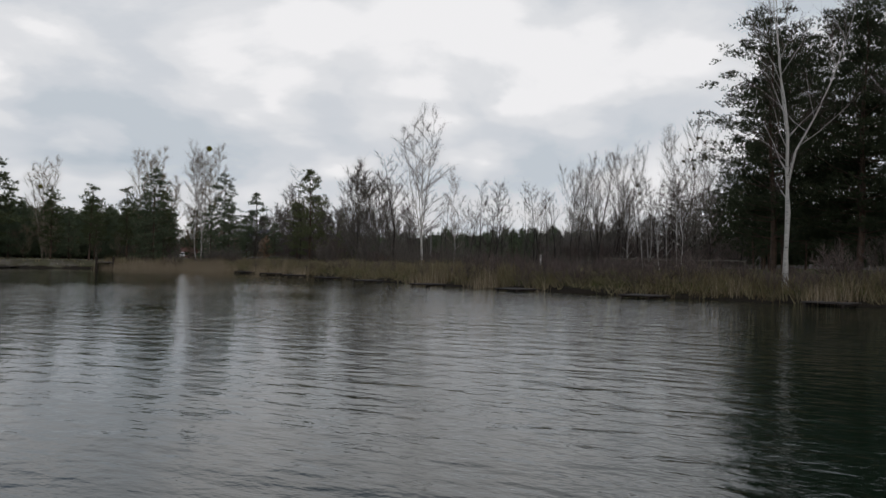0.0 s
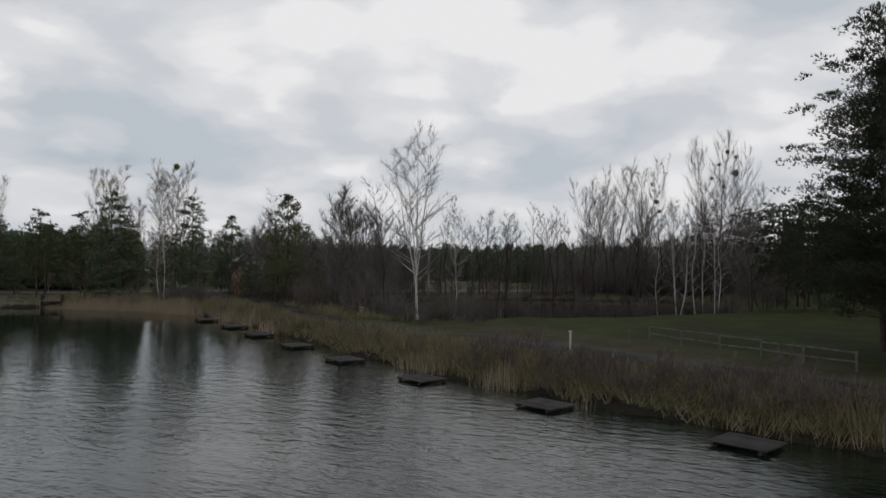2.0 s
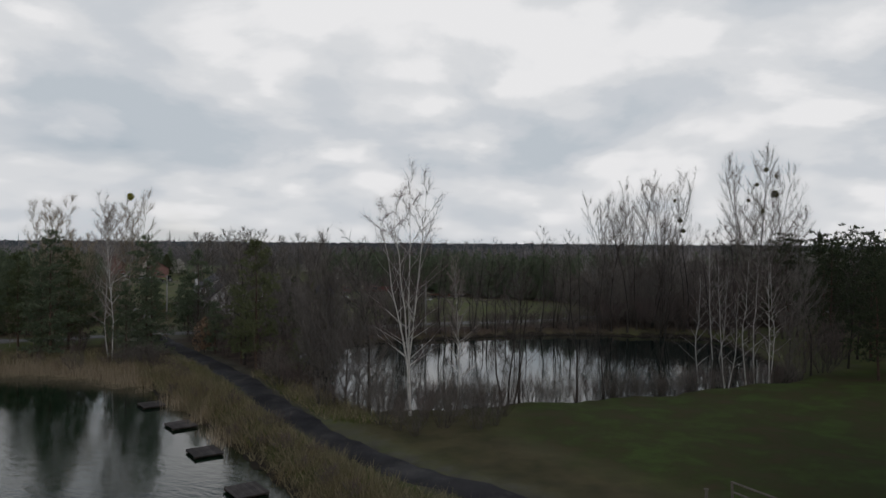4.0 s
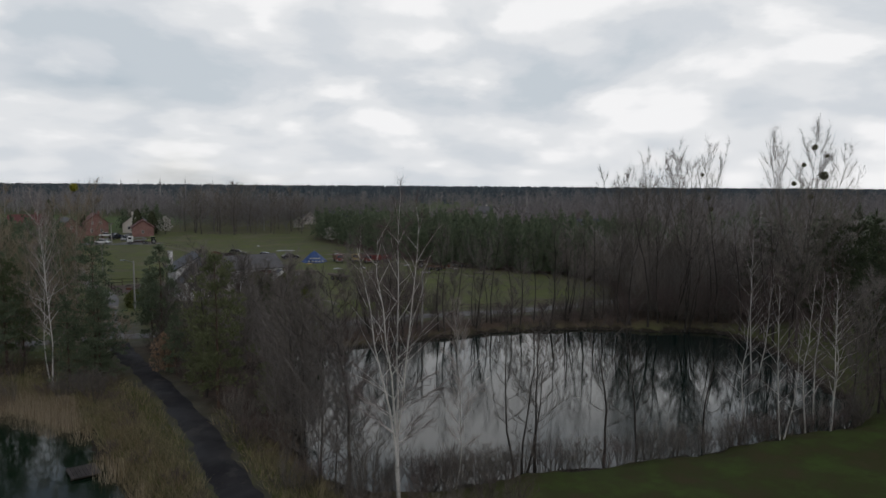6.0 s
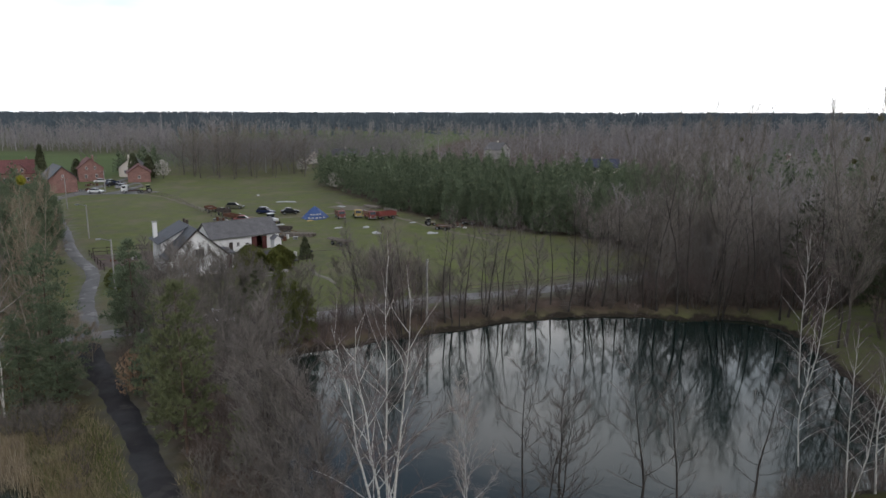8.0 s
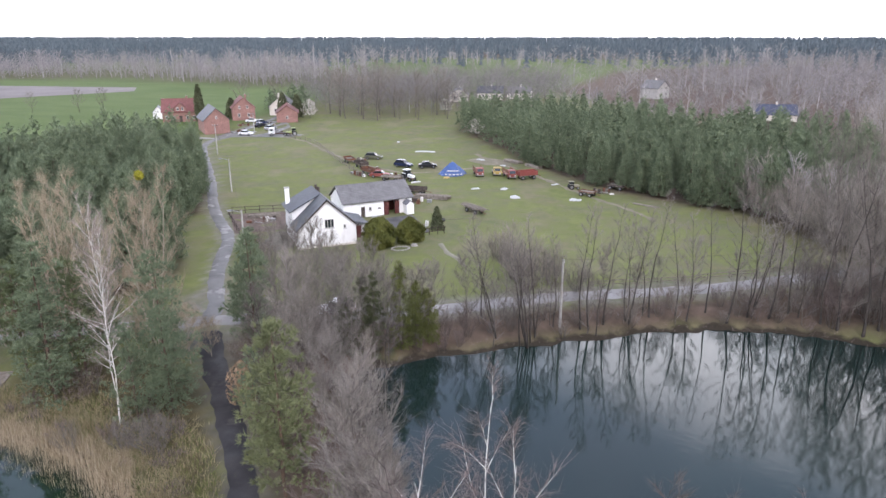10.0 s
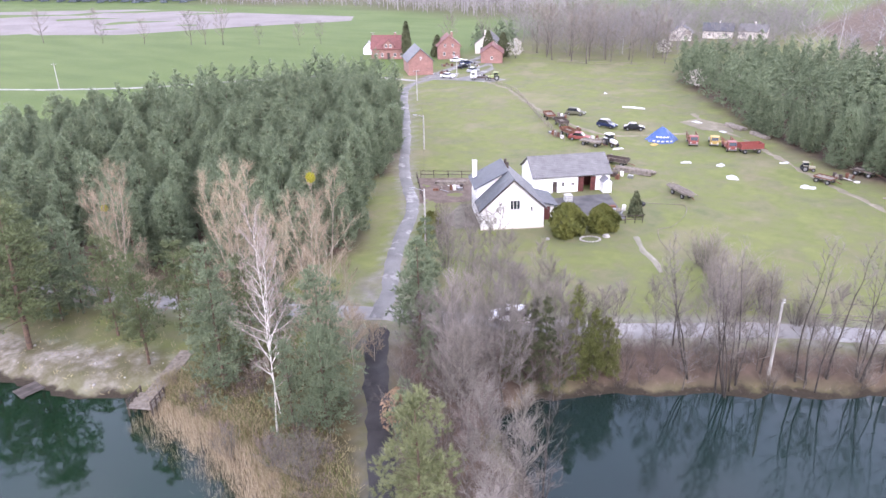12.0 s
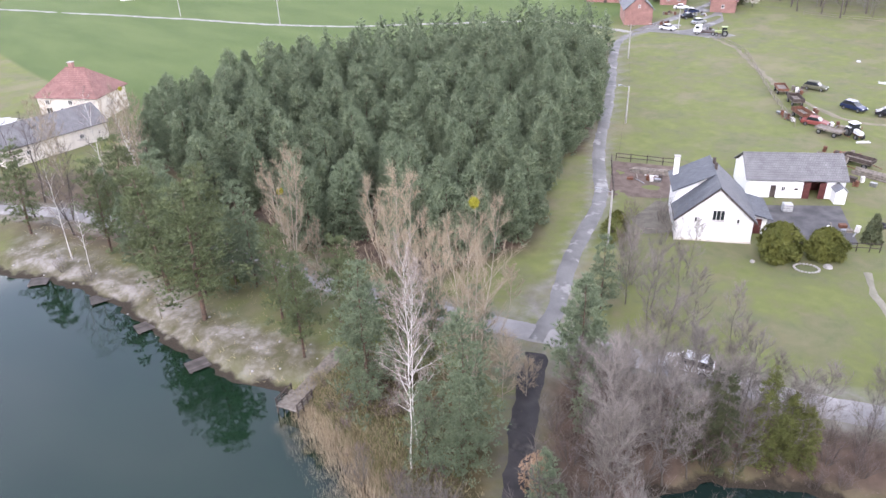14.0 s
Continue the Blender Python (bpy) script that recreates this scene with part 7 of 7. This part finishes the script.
for x, y, h, m, lb in ((8.3, 61.2, 1.25, M_WHITEWOOD, "white marker post beside the cinder track"), (15.9, 54.6, 1.0, M_TIMBER, "short grey post on the lake bank"), (13.0, 65.6, 1.1, M_TIMBER, "leaning grey post beside the track"), (-72.5, 103.8, 2.6, M_TIMBER, "grey post on the sandy shore")):
    ob = tube(Shape(), (0, 0, -0.3), (0.03, 0, h), 0.07, 7)
    box(ob, -0.09, 0.11, -0.09, 0.09, h - 0.03, h + 0.03)
    put(tagged(new("marker_post", ob.mesh("marker_post", m)), lb, "post"), x, y)


# ---- platforms on the shore ----
M_WETWOOD = mottled("wet_planks", (0.06, 0.05, 0.043), (0.12, 0.103, 0.09), 1.2, 0.75, fine=18, bump=0.4, vary=0.5)


def platform():
    root = holder("fishing_platform", "small weathered wooden fishing platform over the water", "platform")
    for k in range(8):
        part("plank", box(Shape(), -0.95 + k * 0.24, -0.95 + k * 0.24 + 0.215, -1.1, 1.1, 0.16, 0.21), M_WETWOOD, root)
    for y in (-0.9, 0.9):
        part("beam", box(Shape(), -0.98, 0.98, y - 0.06, y + 0.06, 0.05, 0.158), M_DARKWOOD, root)
    for x in (-0.85, 0.85):
        for y in (-0.85, 0.85):
            part("post", tube(Shape(), (x, y, -1.2), (x, y, 0.05), 0.07, 6), M_DARKWOOD, root)
    return root


deck = platform()
for x, y, t in ((-25.4, 92.0, 38), (-20.3, 85.4, 40), (-16.0, 78.5, 36), (-11.0, 71.2, 37), (-6.2, 64.1, 40), (-0.7, 57.0, 43), (5.4, 50.3, 44), (12.2, 43.9, 44), (20.2, 38.9, 42), (-82.4, 100.7, -12), (-73.1, 102.2, -6), (-62.9, 103.2, -8), (-91.8, 96.8, -30)):
    o = copy_thing(deck, pose(x, y, 0, 0, 0, t))
    o["group"] = "fishing platforms"
drop_master(deck)


def pier():
    root = holder("pier", "brown wooden pier with railings at the lake corner", "pier")
    n = 39
    for k in range(n):
        z = 0.92 + 0.0085 * k
        part("plank", box(Shape(), -0.75 if k > 9 else -1.2, 0.75 if k > 9 else 1.2, k * 0.235, k * 0.235 + 0.21, z, z + 0.05), M_TIMBER, root)
    for x in (-0.7, 0.7):
        part("beam", tube(Shape(), (x, 0, 0.855), (x, n * 0.235, 0.85 + 0.0085 * n), 0.06, 4), M_DARKWOOD, root)
    for x in (-1.12, 1.12):
        for y in (0.1, 0.85, 1.6, 2.3):
            part("post", tube(Shape(), (x, y, -1.2), (x, y, 1.75), 0.08, 6), M_DARKWOOD, root)
        part("rail", tube(Shape(), (x, 0.1, 1.66), (x, 2.3, 1.66), 0.06, 6), M_DARKWOOD, root)
        part("rail", tube(Shape(), (x, 0.1, 1.3), (x, 2.3, 1.3), 0.04, 6), M_DARKWOOD, root)
    for y in (3.2, 4.4):
        for x in (-0.65, 0.65):
            part("post", tube(Shape(), (x, y, -0.8), (x, y, 0.85), 0.08, 6), M_DARKWOOD, root)
    return root


put(pier(), -50.2, 105.6, 22, 0.0)


# ---- vehicles ----
def wheel(parent, x, y, r=0.33, w=0.22):
    t = Shape()
    tube(t, (x, y - w / 2, r), (x, y + w / 2, r), r, 14)
    ty = part("tyre", t, M_RUBBER, parent)
    part("rim", tube(Shape(), (x, y - w / 2 - 0.012, r), (x, y + w / 2 + 0.012, r), r * 0.58, 10), M_STEEL, ty)


def car(label, paint, kind="saloon"):
    """Local x: length, front at +x."""
    root = holder("car", label, "car")
    L, W = 4.3, 1.74
    body = [(-L / 2, 0.35), (L / 2 - 0.05, 0.32), (L / 2, 0.62), (L / 2 - 0.25, 0.82), (1.05, 0.98), (-1.35 if kind == "saloon" else -L / 2 + 0.06, 1.0), (-L / 2 + 0.03, 0.92)]
    part("body", extrude(Shape(), body, -W / 2, W / 2), paint, root, soft=0.06)
    back = -1.5 if kind == "saloon" else -2.05
    cab = [(1.0, 0.97), (0.35, 1.46), (back + 0.55, 1.5 if kind == "saloon" else 1.62), (back, 0.98)]
    part("cabin", extrude(Shape(), [(x, z - 0.012) for x, z in cab], -W / 2 + 0.12, W / 2 - 0.12), M_GLASS, root, "dark glazed cabin", soft=0.03)
    part("roof", box(Shape(), back + 0.5, 0.4, -W / 2 + 0.16, W / 2 - 0.16, cab[2][1] - 0.015, cab[2][1] + 0.04), paint, root, soft=0.02)
    for sy in (-1, 1):
        part("headlight", box(Shape(), L / 2 - 0.14, L / 2 + 0.01, sy * 0.62 - 0.16, sy * 0.62 + 0.16, 0.62, 0.76), M_LAMP, root, soft=0.02)
        part("tail_light", box(Shape(), -L / 2 - 0.01, -L / 2 + 0.06, sy * 0.66 - 0.12, sy * 0.66 + 0.12, 0.68, 0.86), M_RED, root, soft=0.02)
        part("mirror", box(Shape(), 0.72, 0.86, sy * (W / 2 + 0.09) - 0.08, sy * (W / 2 + 0.09) + 0.08, 0.98, 1.1), paint, root, soft=0.02)
    part("bumper", box(Shape(), L / 2 - 0.06, L / 2 + 0.05, -W / 2 + 0.1, W / 2 - 0.1, 0.34, 0.5), M_RUBBER, root, soft=0.02)
    for x in (-1.32, 1.32):
        for y in (-W / 2 + 0.08, W / 2 - 0.08):
            wheel(root, x, y)
    return root


put(car("dark blue estate car parked on the meadow", M_NAVY, "estate"), -46.3, 220.0, -12)
put(car("black car parked on the meadow beside the tent", M_BLACKCAR), -40.6, 220.2, 20)
put(car("olive off-road car parked on the meadow", M_OLIVE, "estate"), -56.3, 228.0, 5)
put(car("white off-road car on the gravel road", M_WHITECAR, "estate"), -28.4, 134.6, 200)
put(car("white car parked at the village entrance", M_WHITECAR), -106.7, 257.2, 5)
put(car("silver car parked on the village street", M_SILVER), -104.4, 268.6, 75)
put(car("black car parked on the village street", M_BLACKCAR), -110.4, 273.4, 70)
put(car("dark blue car parked on the village street", M_NAVY, "estate"), -113.6, 280.8, 70)
put(car("white car parked between the brick houses", M_WHITECAR), -119.2, 284.6, 20)
put(car("faded red car body standing by the fence", M_RED), -47.8, 207.6, 8)
put(car("white car parked at the lakeside farm", M_WHITECAR), -156.0, 110.0, 40)


def tractor(label, paint):
    root = holder("tractor", label, "tractor")
    part("bonnet", extrude(Shape(), [(0.0, 0.75), (1.7, 0.75), (1.75, 1.25), (0.0, 1.4)], -0.36, 0.36), paint, root, soft=0.05)
    part("chassis", box(Shape(), -1.1, 1.5, -0.25, 0.25, 0.5, 0.75), M_RUST, root)
    cab = part("cab", extrude(Shape(), [(-1.15, 0.9), (0.1, 0.9), (0.0, 2.2), (-1.1, 2.2)], -0.62, 0.62), M_GLASS, root, "glazed cab", soft=0.04)
    part("cab_roof", box(Shape(), -1.25, 0.15, -0.72, 0.72, 2.2, 2.32), paint, cab, soft=0.04)
    part("exhaust", tube(Shape(), (1.0, 0.25, 1.3), (1.0, 0.25, 2.1), 0.05, 6), M_RUST, root)
    for sy in (-1, 1):
        wheel(root, -0.7, sy * 0.75, 0.75, 0.42)
        wheel(root, 1.25, sy * 0.6, 0.42, 0.26)
        part("mudguard", box(Shape(), -1.2, -0.2, sy * 0.75 - 0.22, sy * 0.75 + 0.22, 1.52, 1.58), paint, root, soft=0.02)
    return root


def trailer(label, paint, load=None, L=4.2, W=1.9, side=0.5):
    root = holder("trailer", label, "trailer")
    part("bed", box(Shape(), -L / 2, L / 2, -W / 2, W / 2, 0.8, 0.9), M_TIMBER, root)
    for sy in (-1, 1):
        part("side_board", box(Shape(), -L / 2, L / 2, sy * W / 2 - 0.03, sy * W / 2 + 0.03, 0.902, 0.9 + side), paint, root)
    for sx in (-1, 1):
        part("end_board", box(Shape(), sx * L / 2 - 0.03, sx * L / 2 + 0.03, -W / 2 + 0.035, W / 2 - 0.035, 0.902, 0.9 + side), paint, root)
    part("drawbar", tube(Shape(), (L / 2, 0, 0.7), (L / 2 + 1.3, 0, 0.45), 0.06, 6), M_RUST, root)
    part("axle_beam", box(Shape(), -L / 2 + 0.2, L / 2 - 0.2, -0.2, 0.2, 0.62, 0.798), M_RUST, root)
    for sx in (-0.62, 0.62):
        for sy in (-1, 1):
            wheel(root, sx * L / 2, sy * (W / 2 - 0.15), 0.4, 0.22)
    if load:
        rr = random.Random(5)
        for k in range(load):
            y = -W / 2 + 0.15 + (W - 0.3) * (k % 7) / 6
            z = 0.97 + 0.13 * (k // 7)
            part("pole_load", tube(Shape(), (-L / 2 - 0.4 - rr.random(), y, z), (L / 2 + rr.uniform(0.2, 1.4), y + rr.uniform(-0.15, 0.15), z), 0.06, 6), M_TIMBER, root, "long peeled pole")
    return root


def truck(label, paint, bed_mat, stakes=True):
    root = holder("truck", label, "truck")
    part("chassis", box(Shape(), -3.0, 2.6, -0.4, 0.4, 0.55, 0.8), M_RUST, root)
    part("cab", extrude(Shape(), [(1.1, 0.7), (2.8, 0.7), (2.8, 1.5), (2.5, 2.4), (1.1, 2.45)], -1.0, 1.0), paint, root, soft=0.08)
    part("windscreen", slab(Shape(), (2.84, -0.8, 1.52), (2.84, 0.8, 1.52), (2.58, 0.8, 2.25), (2.58, -0.8, 2.25), 0.02), M_GLASS, root)
    for sy in (-1, 1):
        part("side_window", box(Shape(), 1.5, 2.4, sy * 1.005 - 0.01, sy * 1.005 + 0.01, 1.6, 2.15), M_GLASS, root)
        part("headlight", box(Shape(), 2.78, 2.84, sy * 0.7 - 0.15, sy * 0.7 + 0.15, 0.85, 1.1), M_LAMP, root)
        for x in (-2.0, 1.9):
            wheel(root, x, sy * 0.85, 0.48, 0.3)
    part("bumper", box(Shape(), 2.8, 2.98, -1.0, 1.0, 0.5, 0.72), M_STEEL, root, soft=0.03)
    part("bed", box(Shape(), -3.1, 0.95, -1.05, 1.05, 0.82, 0.95), bed_mat, root)
    if stakes:
        for sy in (-1, 1):
            for x in (-3.0, -1.7, -0.4, 0.85):
                part("stake", box(Shape(), x - 0.04, x + 0.04, sy * 1.02 - 0.04, sy * 1.02 + 0.04, 0.952, 2.3), M_RUST, root)
            for z in (1.25, 1.65, 2.05):
                part("slat", box(Shape(), -3.05, 0.9, sy * 1.08 - 0.02, sy * 1.08 + 0.02, z, z + 0.2), bed_mat, root)
    return root


put(truck("red stake-bed truck on the meadow", M_RED, M_RUST), -27.6, 214.6, -70, size=0.82)
put(truck("yellow truck cab parked on the meadow", M_YELLOW, M_TIMBER, False), -23.9, 216.0, -75, size=0.8)
put(truck("red stake-bed truck parked beside a trailer", M_RED, M_RED), -20.6, 213.2, -65, size=0.82)
put(trailer("rusty red farm trailer on the meadow", M_RED, side=0.9), -16.8, 212.4, 35)
put(trailer("timber wagon loaded with long poles", M_TIMBER, 14, 4.0, 1.6, 0.25), -22.2, 182.8, -42)
put(tractor("white old tractor among farm machines", M_WHITECAR), -41.0, 206.2, -35)
put(trailer("flat grey trailer by the fence", M_TIMBER, side=0.2), -44.3, 204.6, -8)
put(trailer("rusty brown wagon by the fence", M_RUST, side=0.6), -51.0, 209.8, -40)
put(trailer("dark wagon loaded with scrap by the fence", M_DARKWOOD, side=0.6), -55.2, 216.6, 130)
put(trailer("red-brown wagon by the meadow fence", M_RUST, side=0.4), -60.2, 221.8, 125)
put(truck("white truck at the village entrance", M_WHITECAR, M_DARKWOOD, False), -96.6, 258.4, 200)
put(tractor("lime green tractor at the village entrance", M_LIME), -92.8, 259.6, 210)
put(tractor("small faded tractor by the pine wood", M_PALEPAINT), -6.6, 205.0, 20, size=0.7)
put(trailer("rusty cultivator frame by the pine wood", M_RUST, side=0.15, L=3.0), -3.6, 199.8, -25)
put(trailer("dark harrow trailer by the pine wood", M_DARKWOOD, side=0.2, L=3.4), 1.8, 206.4, -25)
put(trailer("old grey hay wagon behind the barn", M_TIMBER, side=0.8), -38.6, 190.6, 10)
put(trailer("dark farm trailer behind the barn", M_DARKWOOD, side=0.5), -36.0, 194.0, -5)


def log_pile(label, n, L, r, rows):
    root = holder("log_pile", label, "logs")
    rr = random.Random(n)
    k = 0
    for row in range(rows):
        for c in range(n - row):
            y = (c - (n - row - 1) / 2) * 2.05 * r
            e = rr.uniform(-0.5, 0.5)
            part("log", tube(Shape(), (-L / 2 + e, y, r + row * 1.75 * r), (L / 2 + e, y + rr.uniform(-0.08, 0.08), r + row * 1.75 * r), r * rr.uniform(0.8, 1), 8), M_TIMBER, root)
    return root


put(log_pile("stack of grey boards and logs behind the barn", 7, 6.5, 0.14, 3), -31.8, 191.0, -2)
put(log_pile("low stack of grey logs by the pines", 6, 5.0, 0.16, 2), -22.5, 231.0, -40)
put(log_pile("low stack of logs at the edge of the pine wood", 5, 5.0, 0.15, 2), -17.0, 226.0, -45)
put(log_pile("stack of pale planks in the garden", 6, 5.0, 0.12, 3), -56.4, 171.4, 28)
put(log_pile("pale poles lying by the meadow track", 4, 4.5, 0.1, 1), 7.0, 194.0, -30)


def tent():
    root = holder("tent", "blue tarpaulin tent with a pale patterned front", "tent")
    sh = Shape()
    n, rings = 22, 7
    rr = random.Random(812)
    sag = [rr.uniform(-0.12, 0.12) for _ in range(n)]
    for j in range(rings):
        u = j / (rings - 1)
        for k in range(n):
            a = 6.283 * k / n
            wide = (2.9 * (1 - u) ** 0.85 + 0.15) * (1 + sag[k] + 0.1 * math.sin(3 * a + 2 * u) + rr.uniform(-0.05, 0.05))
            sh.v.append(Vector((math.cos(a) * wide, math.sin(a) * wide * 0.8 + 0.3 * u, 2.7 * u ** 1.05 + 0.12 * math.sin(5 * a) * (1 - u) * u * 4 + rr.uniform(-0.04, 0.04) * (j > 0))))
    for j in range(rings - 1):
        for k in range(n):
            m = (k + 1) % n
            sh.f.append((j * n + k, j * n + m, (j + 1) * n + m, (j + 1) * n + k))
    sh.f.append(tuple((rings - 1) * n + k for k in range(n)))
    ring = [sh.v[2 * k].copy() for k in range(n // 2)]
    n = n // 2
    part("canopy", sh, M_TARP, root)
    for q in range(9):
        a, u = -1.57 + (q % 5 - 2) * 0.3 + 0.1 * (q > 4), 0.1 + 0.26 * (q > 4)
        w, z = 2.95 * (1 - u) ** 0.85 + 0.3, 2.7 * u
        c = Vector((math.cos(a) * w, math.sin(a) * w * 0.8, z))
        t = Vector((-math.sin(a), math.cos(a), 0)) * 0.3
        s = Vector((-math.cos(a) * 0.3, -math.sin(a) * 0.28, 0.5)) * 0.55
        part("flap", slab(Shape(), c - t, c + t, c + t * 0.8 + s, c - t * 0.9 + s * 0.9, 0.03), M_SHEET, root, "pale patterned cloth of the tent front")
    part("pole", tube(Shape(), (0, 0, 0), (0, 0, 2.95), 0.05, 6), M_STEEL, root)
    for k in range(0, n, 2):
        part("guy_rope", tube(Shape(), ring[k] * 0.9 + Vector((0, 0, 0.5)), ring[k] * 1.35, 0.02, 4), M_TIMBER, root)
    return root


put(tent(), -33.4, 214.6, 20)


def sheet(label, L, W, mat, seed, h=0.22):
    """A crumpled sheet or wrapped bale lying on the grass."""
    rr = random.Random(seed)
    sh = Shape()
    nx, ny = 7, 5
    for j in range(ny):
        for i in range(nx):
            e = i in (0, nx - 1) or j in (0, ny - 1)
            sh.v.append(Vector(((i / (nx - 1) - 0.5) * L + rr.uniform(-0.1, 0.1) * L * 0.5, (j / (ny - 1) - 0.5) * W + rr.uniform(-0.1, 0.1) * W, -0.05 if e else h * rr.uniform(0.4, 1.2))))
    for j in range(ny - 1):
        for i in range(nx - 1):
            a = j * nx + i
            sh.f.append((a, a + 1, a + nx + 1, a + nx))
    ob = new("plastic_sheet", sh.mesh("plastic_sheet", mat, True))
    return tagged(ob, label, "sheet", "sheets on the meadow")


for i, (x, y, L, W, m) in enumerate(((-46.6, 240.7, 5.5, 1.6, M_SHEET), (-25.6, 201.1, 2.2, 0.9, M_SHEET), (-19.9, 201.8, 1.7, 1.2, M_SHEET), (-16.9, 195.7, 2.2, 1.7, M_SHEET), (-30.5, 232.4, 2.4, 1.1, M_SHEET), (-5.5, 195.9, 2.4, 1.7, M_SHEET), (-10.5, 208, 2.0, 0.8, M_SHEET),
                                     (-33.8, 210.8, 1.6, 1.3, M_YELLOW), (-58.2, 254.8, 1.4, 0.9, M_SHEET), (-24, 226.4, 1.8, 1.2, M_SHEET), (-22.4, 218.6, 2.4, 1.6, M_YELLOW), (-39.0, 204.6, 2.6, 0.7, M_SHEET))):
    put(sheet("crumpled yellow cover on the grass" if m is M_YELLOW else "crumpled white plastic sheet on the grass", L, W, m, i), x, y, i * 37)


def ring_of_stones(label, r, n, size, mat, cat):
    root = holder("flower_bed" if cat == "flower bed" else "tyre_ring", label, cat)
    for k in range(n):
        a = 6.283 * k / n
        sh = Shape()
        box(sh, r * math.cos(a) - size, r * math.cos(a) + size, r * 0.75 * math.sin(a) - size * 0.8, r * 0.75 * math.sin(a) + size * 0.8, -0.05, size * 1.2)
        part("edging_stone", sh, mat, root, soft=0.04)
    return root


put(ring_of_stones("round flower bed edged with pale stones on the lawn", 1.3, 22, 0.13, M_STONE, "flower bed"), -28.6, 159.8, 30)
for x, y, s in ((-30.4, 161.4, 0.5), (-27.0, 161.6, 0.6), (-33.6, 157.2, 0.4), (-29.8, 166.0, 0.4)):
    st = Shape()
    st.v, st.f = [v * s * 2 for v in pebble.v], list(pebble.f)
    put(tagged(new("boulder", st.mesh("boulder", M_STONE)), "pale boulder on the lawn beside the bushes", "stone", "garden boulders"), x, y, x * 40)
hay = Shape()
box(hay, -0.6, 0.6, -0.5, 0.5, 0, 1.1)
crate = holder("water_tank", "white caged water tank in the farmyard", "tank")
part("tank", hay, M_SHEET, crate, soft=0.08)
for z in (0.2, 0.55, 0.9):
    part("cage_bar", box(Shape(), -0.64, 0.64, -0.54, -0.505, z, z + 0.05), M_STEEL, crate)
put(crate, -36.6, 172.4, 38)


def scrap_heap(label, n, spread, seed):
    """A heap of loose boards, drums and boxes, each lying on the last."""
    rr = random.Random(seed)
    root = holder("scrap_heap", label, "scrap")
    mats = (M_RUST, M_TIMBER, M_WHITEWOOD, M_DARKWOOD, M_STEEL, M_RUST)
    for k in range(n):
        x, y = rr.gauss(0, spread), rr.gauss(0, spread * 0.5)
        m = mats[rr.randrange(len(mats))]
        if k % 3 == 0:
            part("drum", tube(Shape(), (x, y, 0.0), (x + rr.uniform(-0.1, 0.1), y, 0.85), 0.29, 9), m, root)
        elif k % 3 == 1:
            a_ = rr.random() * 6.28
            dx, dy = math.cos(a_) * 1.2, math.sin(a_) * 1.2
            part("board", slab(Shape(), (x - dx, y - dy, 0.05), (x + dx, y + dy, 0.35), (x + dx - dy * 0.15, y + dy + dx * 0.15, 0.35), (x - dx - dy * 0.15, y - dy + dx * 0.15, 0.05), 0.05), m, root)
        else:
            w, h = rr.uniform(0.3, 0.6), rr.uniform(0.3, 0.8)
            part("crate", box(Shape(), x - w, x + w, y - w * 0.7, y + w * 0.7, 0, h), m, root, soft=0.03)
    return root


for i, (x, y, t, n) in enumerate(((-50.2, 213.2, -45, 14), (-58.0, 224.6, -50, 12), (-45.6, 208.6, 0, 12), (-38.4, 196.6, 10, 12), (-53.0, 208.0, -40, 9), (-34.6, 187.0, 0, 9), (-112.2, 262.4, 60, 12), (-117.8, 276.0, 60, 12), (-110.8, 279.0, 60, 9), (-99.6, 262.8, 20, 8), (-0.6, 203.0, -20, 10), (-55.4, 168.6, 28, 10), (-29.0, 171.4, 40, 7))):
    put(scrap_heap("heap of old boards, drums and rusty scrap", n, 1.3, 500 + i), x, y, t)


def hose(label, line, r):
    """A pale pipe lying in loose bends on the grass."""
    sh = Shape()
    pts = [Vector((p.x, p.y, at_ground(p.x, p.y) + r + 0.02)) for p in refine(line, 0.5)]
    sh.limb(pts, [r] * len(pts), 5)
    return tagged(new("hose", sh.mesh("hose", M_TIMBER, True)), label, "hose")


hose("pale plastic hose lying in bends on the grass", [(-27.5, 176.3), (-24.1, 177.5), (-20.8, 178.6), (-19.7, 175.1), (-19.8, 171.4), (-20.3, 168.7), (-21.5, 167.3), (-20.9, 165.0), (-19.9, 162.6), (-17.9, 159.8)], 0.035)
ty = holder("old_tyre", "dark tractor tyre lying flat on the grass", "tyre")
tread = Shape()
for k in range(18):
    a, b = 6.283 * k / 18, 6.283 * (k + 1) / 18
    for (r1, z1), (r2, z2) in zip(((0.45, 0.05), (0.75, 0.0), (0.82, 0.17), (0.75, 0.34), (0.45, 0.29)), ((0.75, 0.0), (0.82, 0.17), (0.75, 0.34), (0.45, 0.29), (0.45, 0.05))):
        j = len(tread.v)
        tread.v += [Vector((r1 * math.cos(a), r1 * math.sin(a), z1)), Vector((r1 * math.cos(b), r1 * math.sin(b), z1)), Vector((r2 * math.cos(b), r2 * math.sin(b), z2)), Vector((r2 * math.cos(a), r2 * math.sin(a), z2))]
        tread.f.append((j, j + 1, j + 2, j + 3))
part("tread", tread, M_RUBBER, ty)
put(ty, -26.5, 175.7)
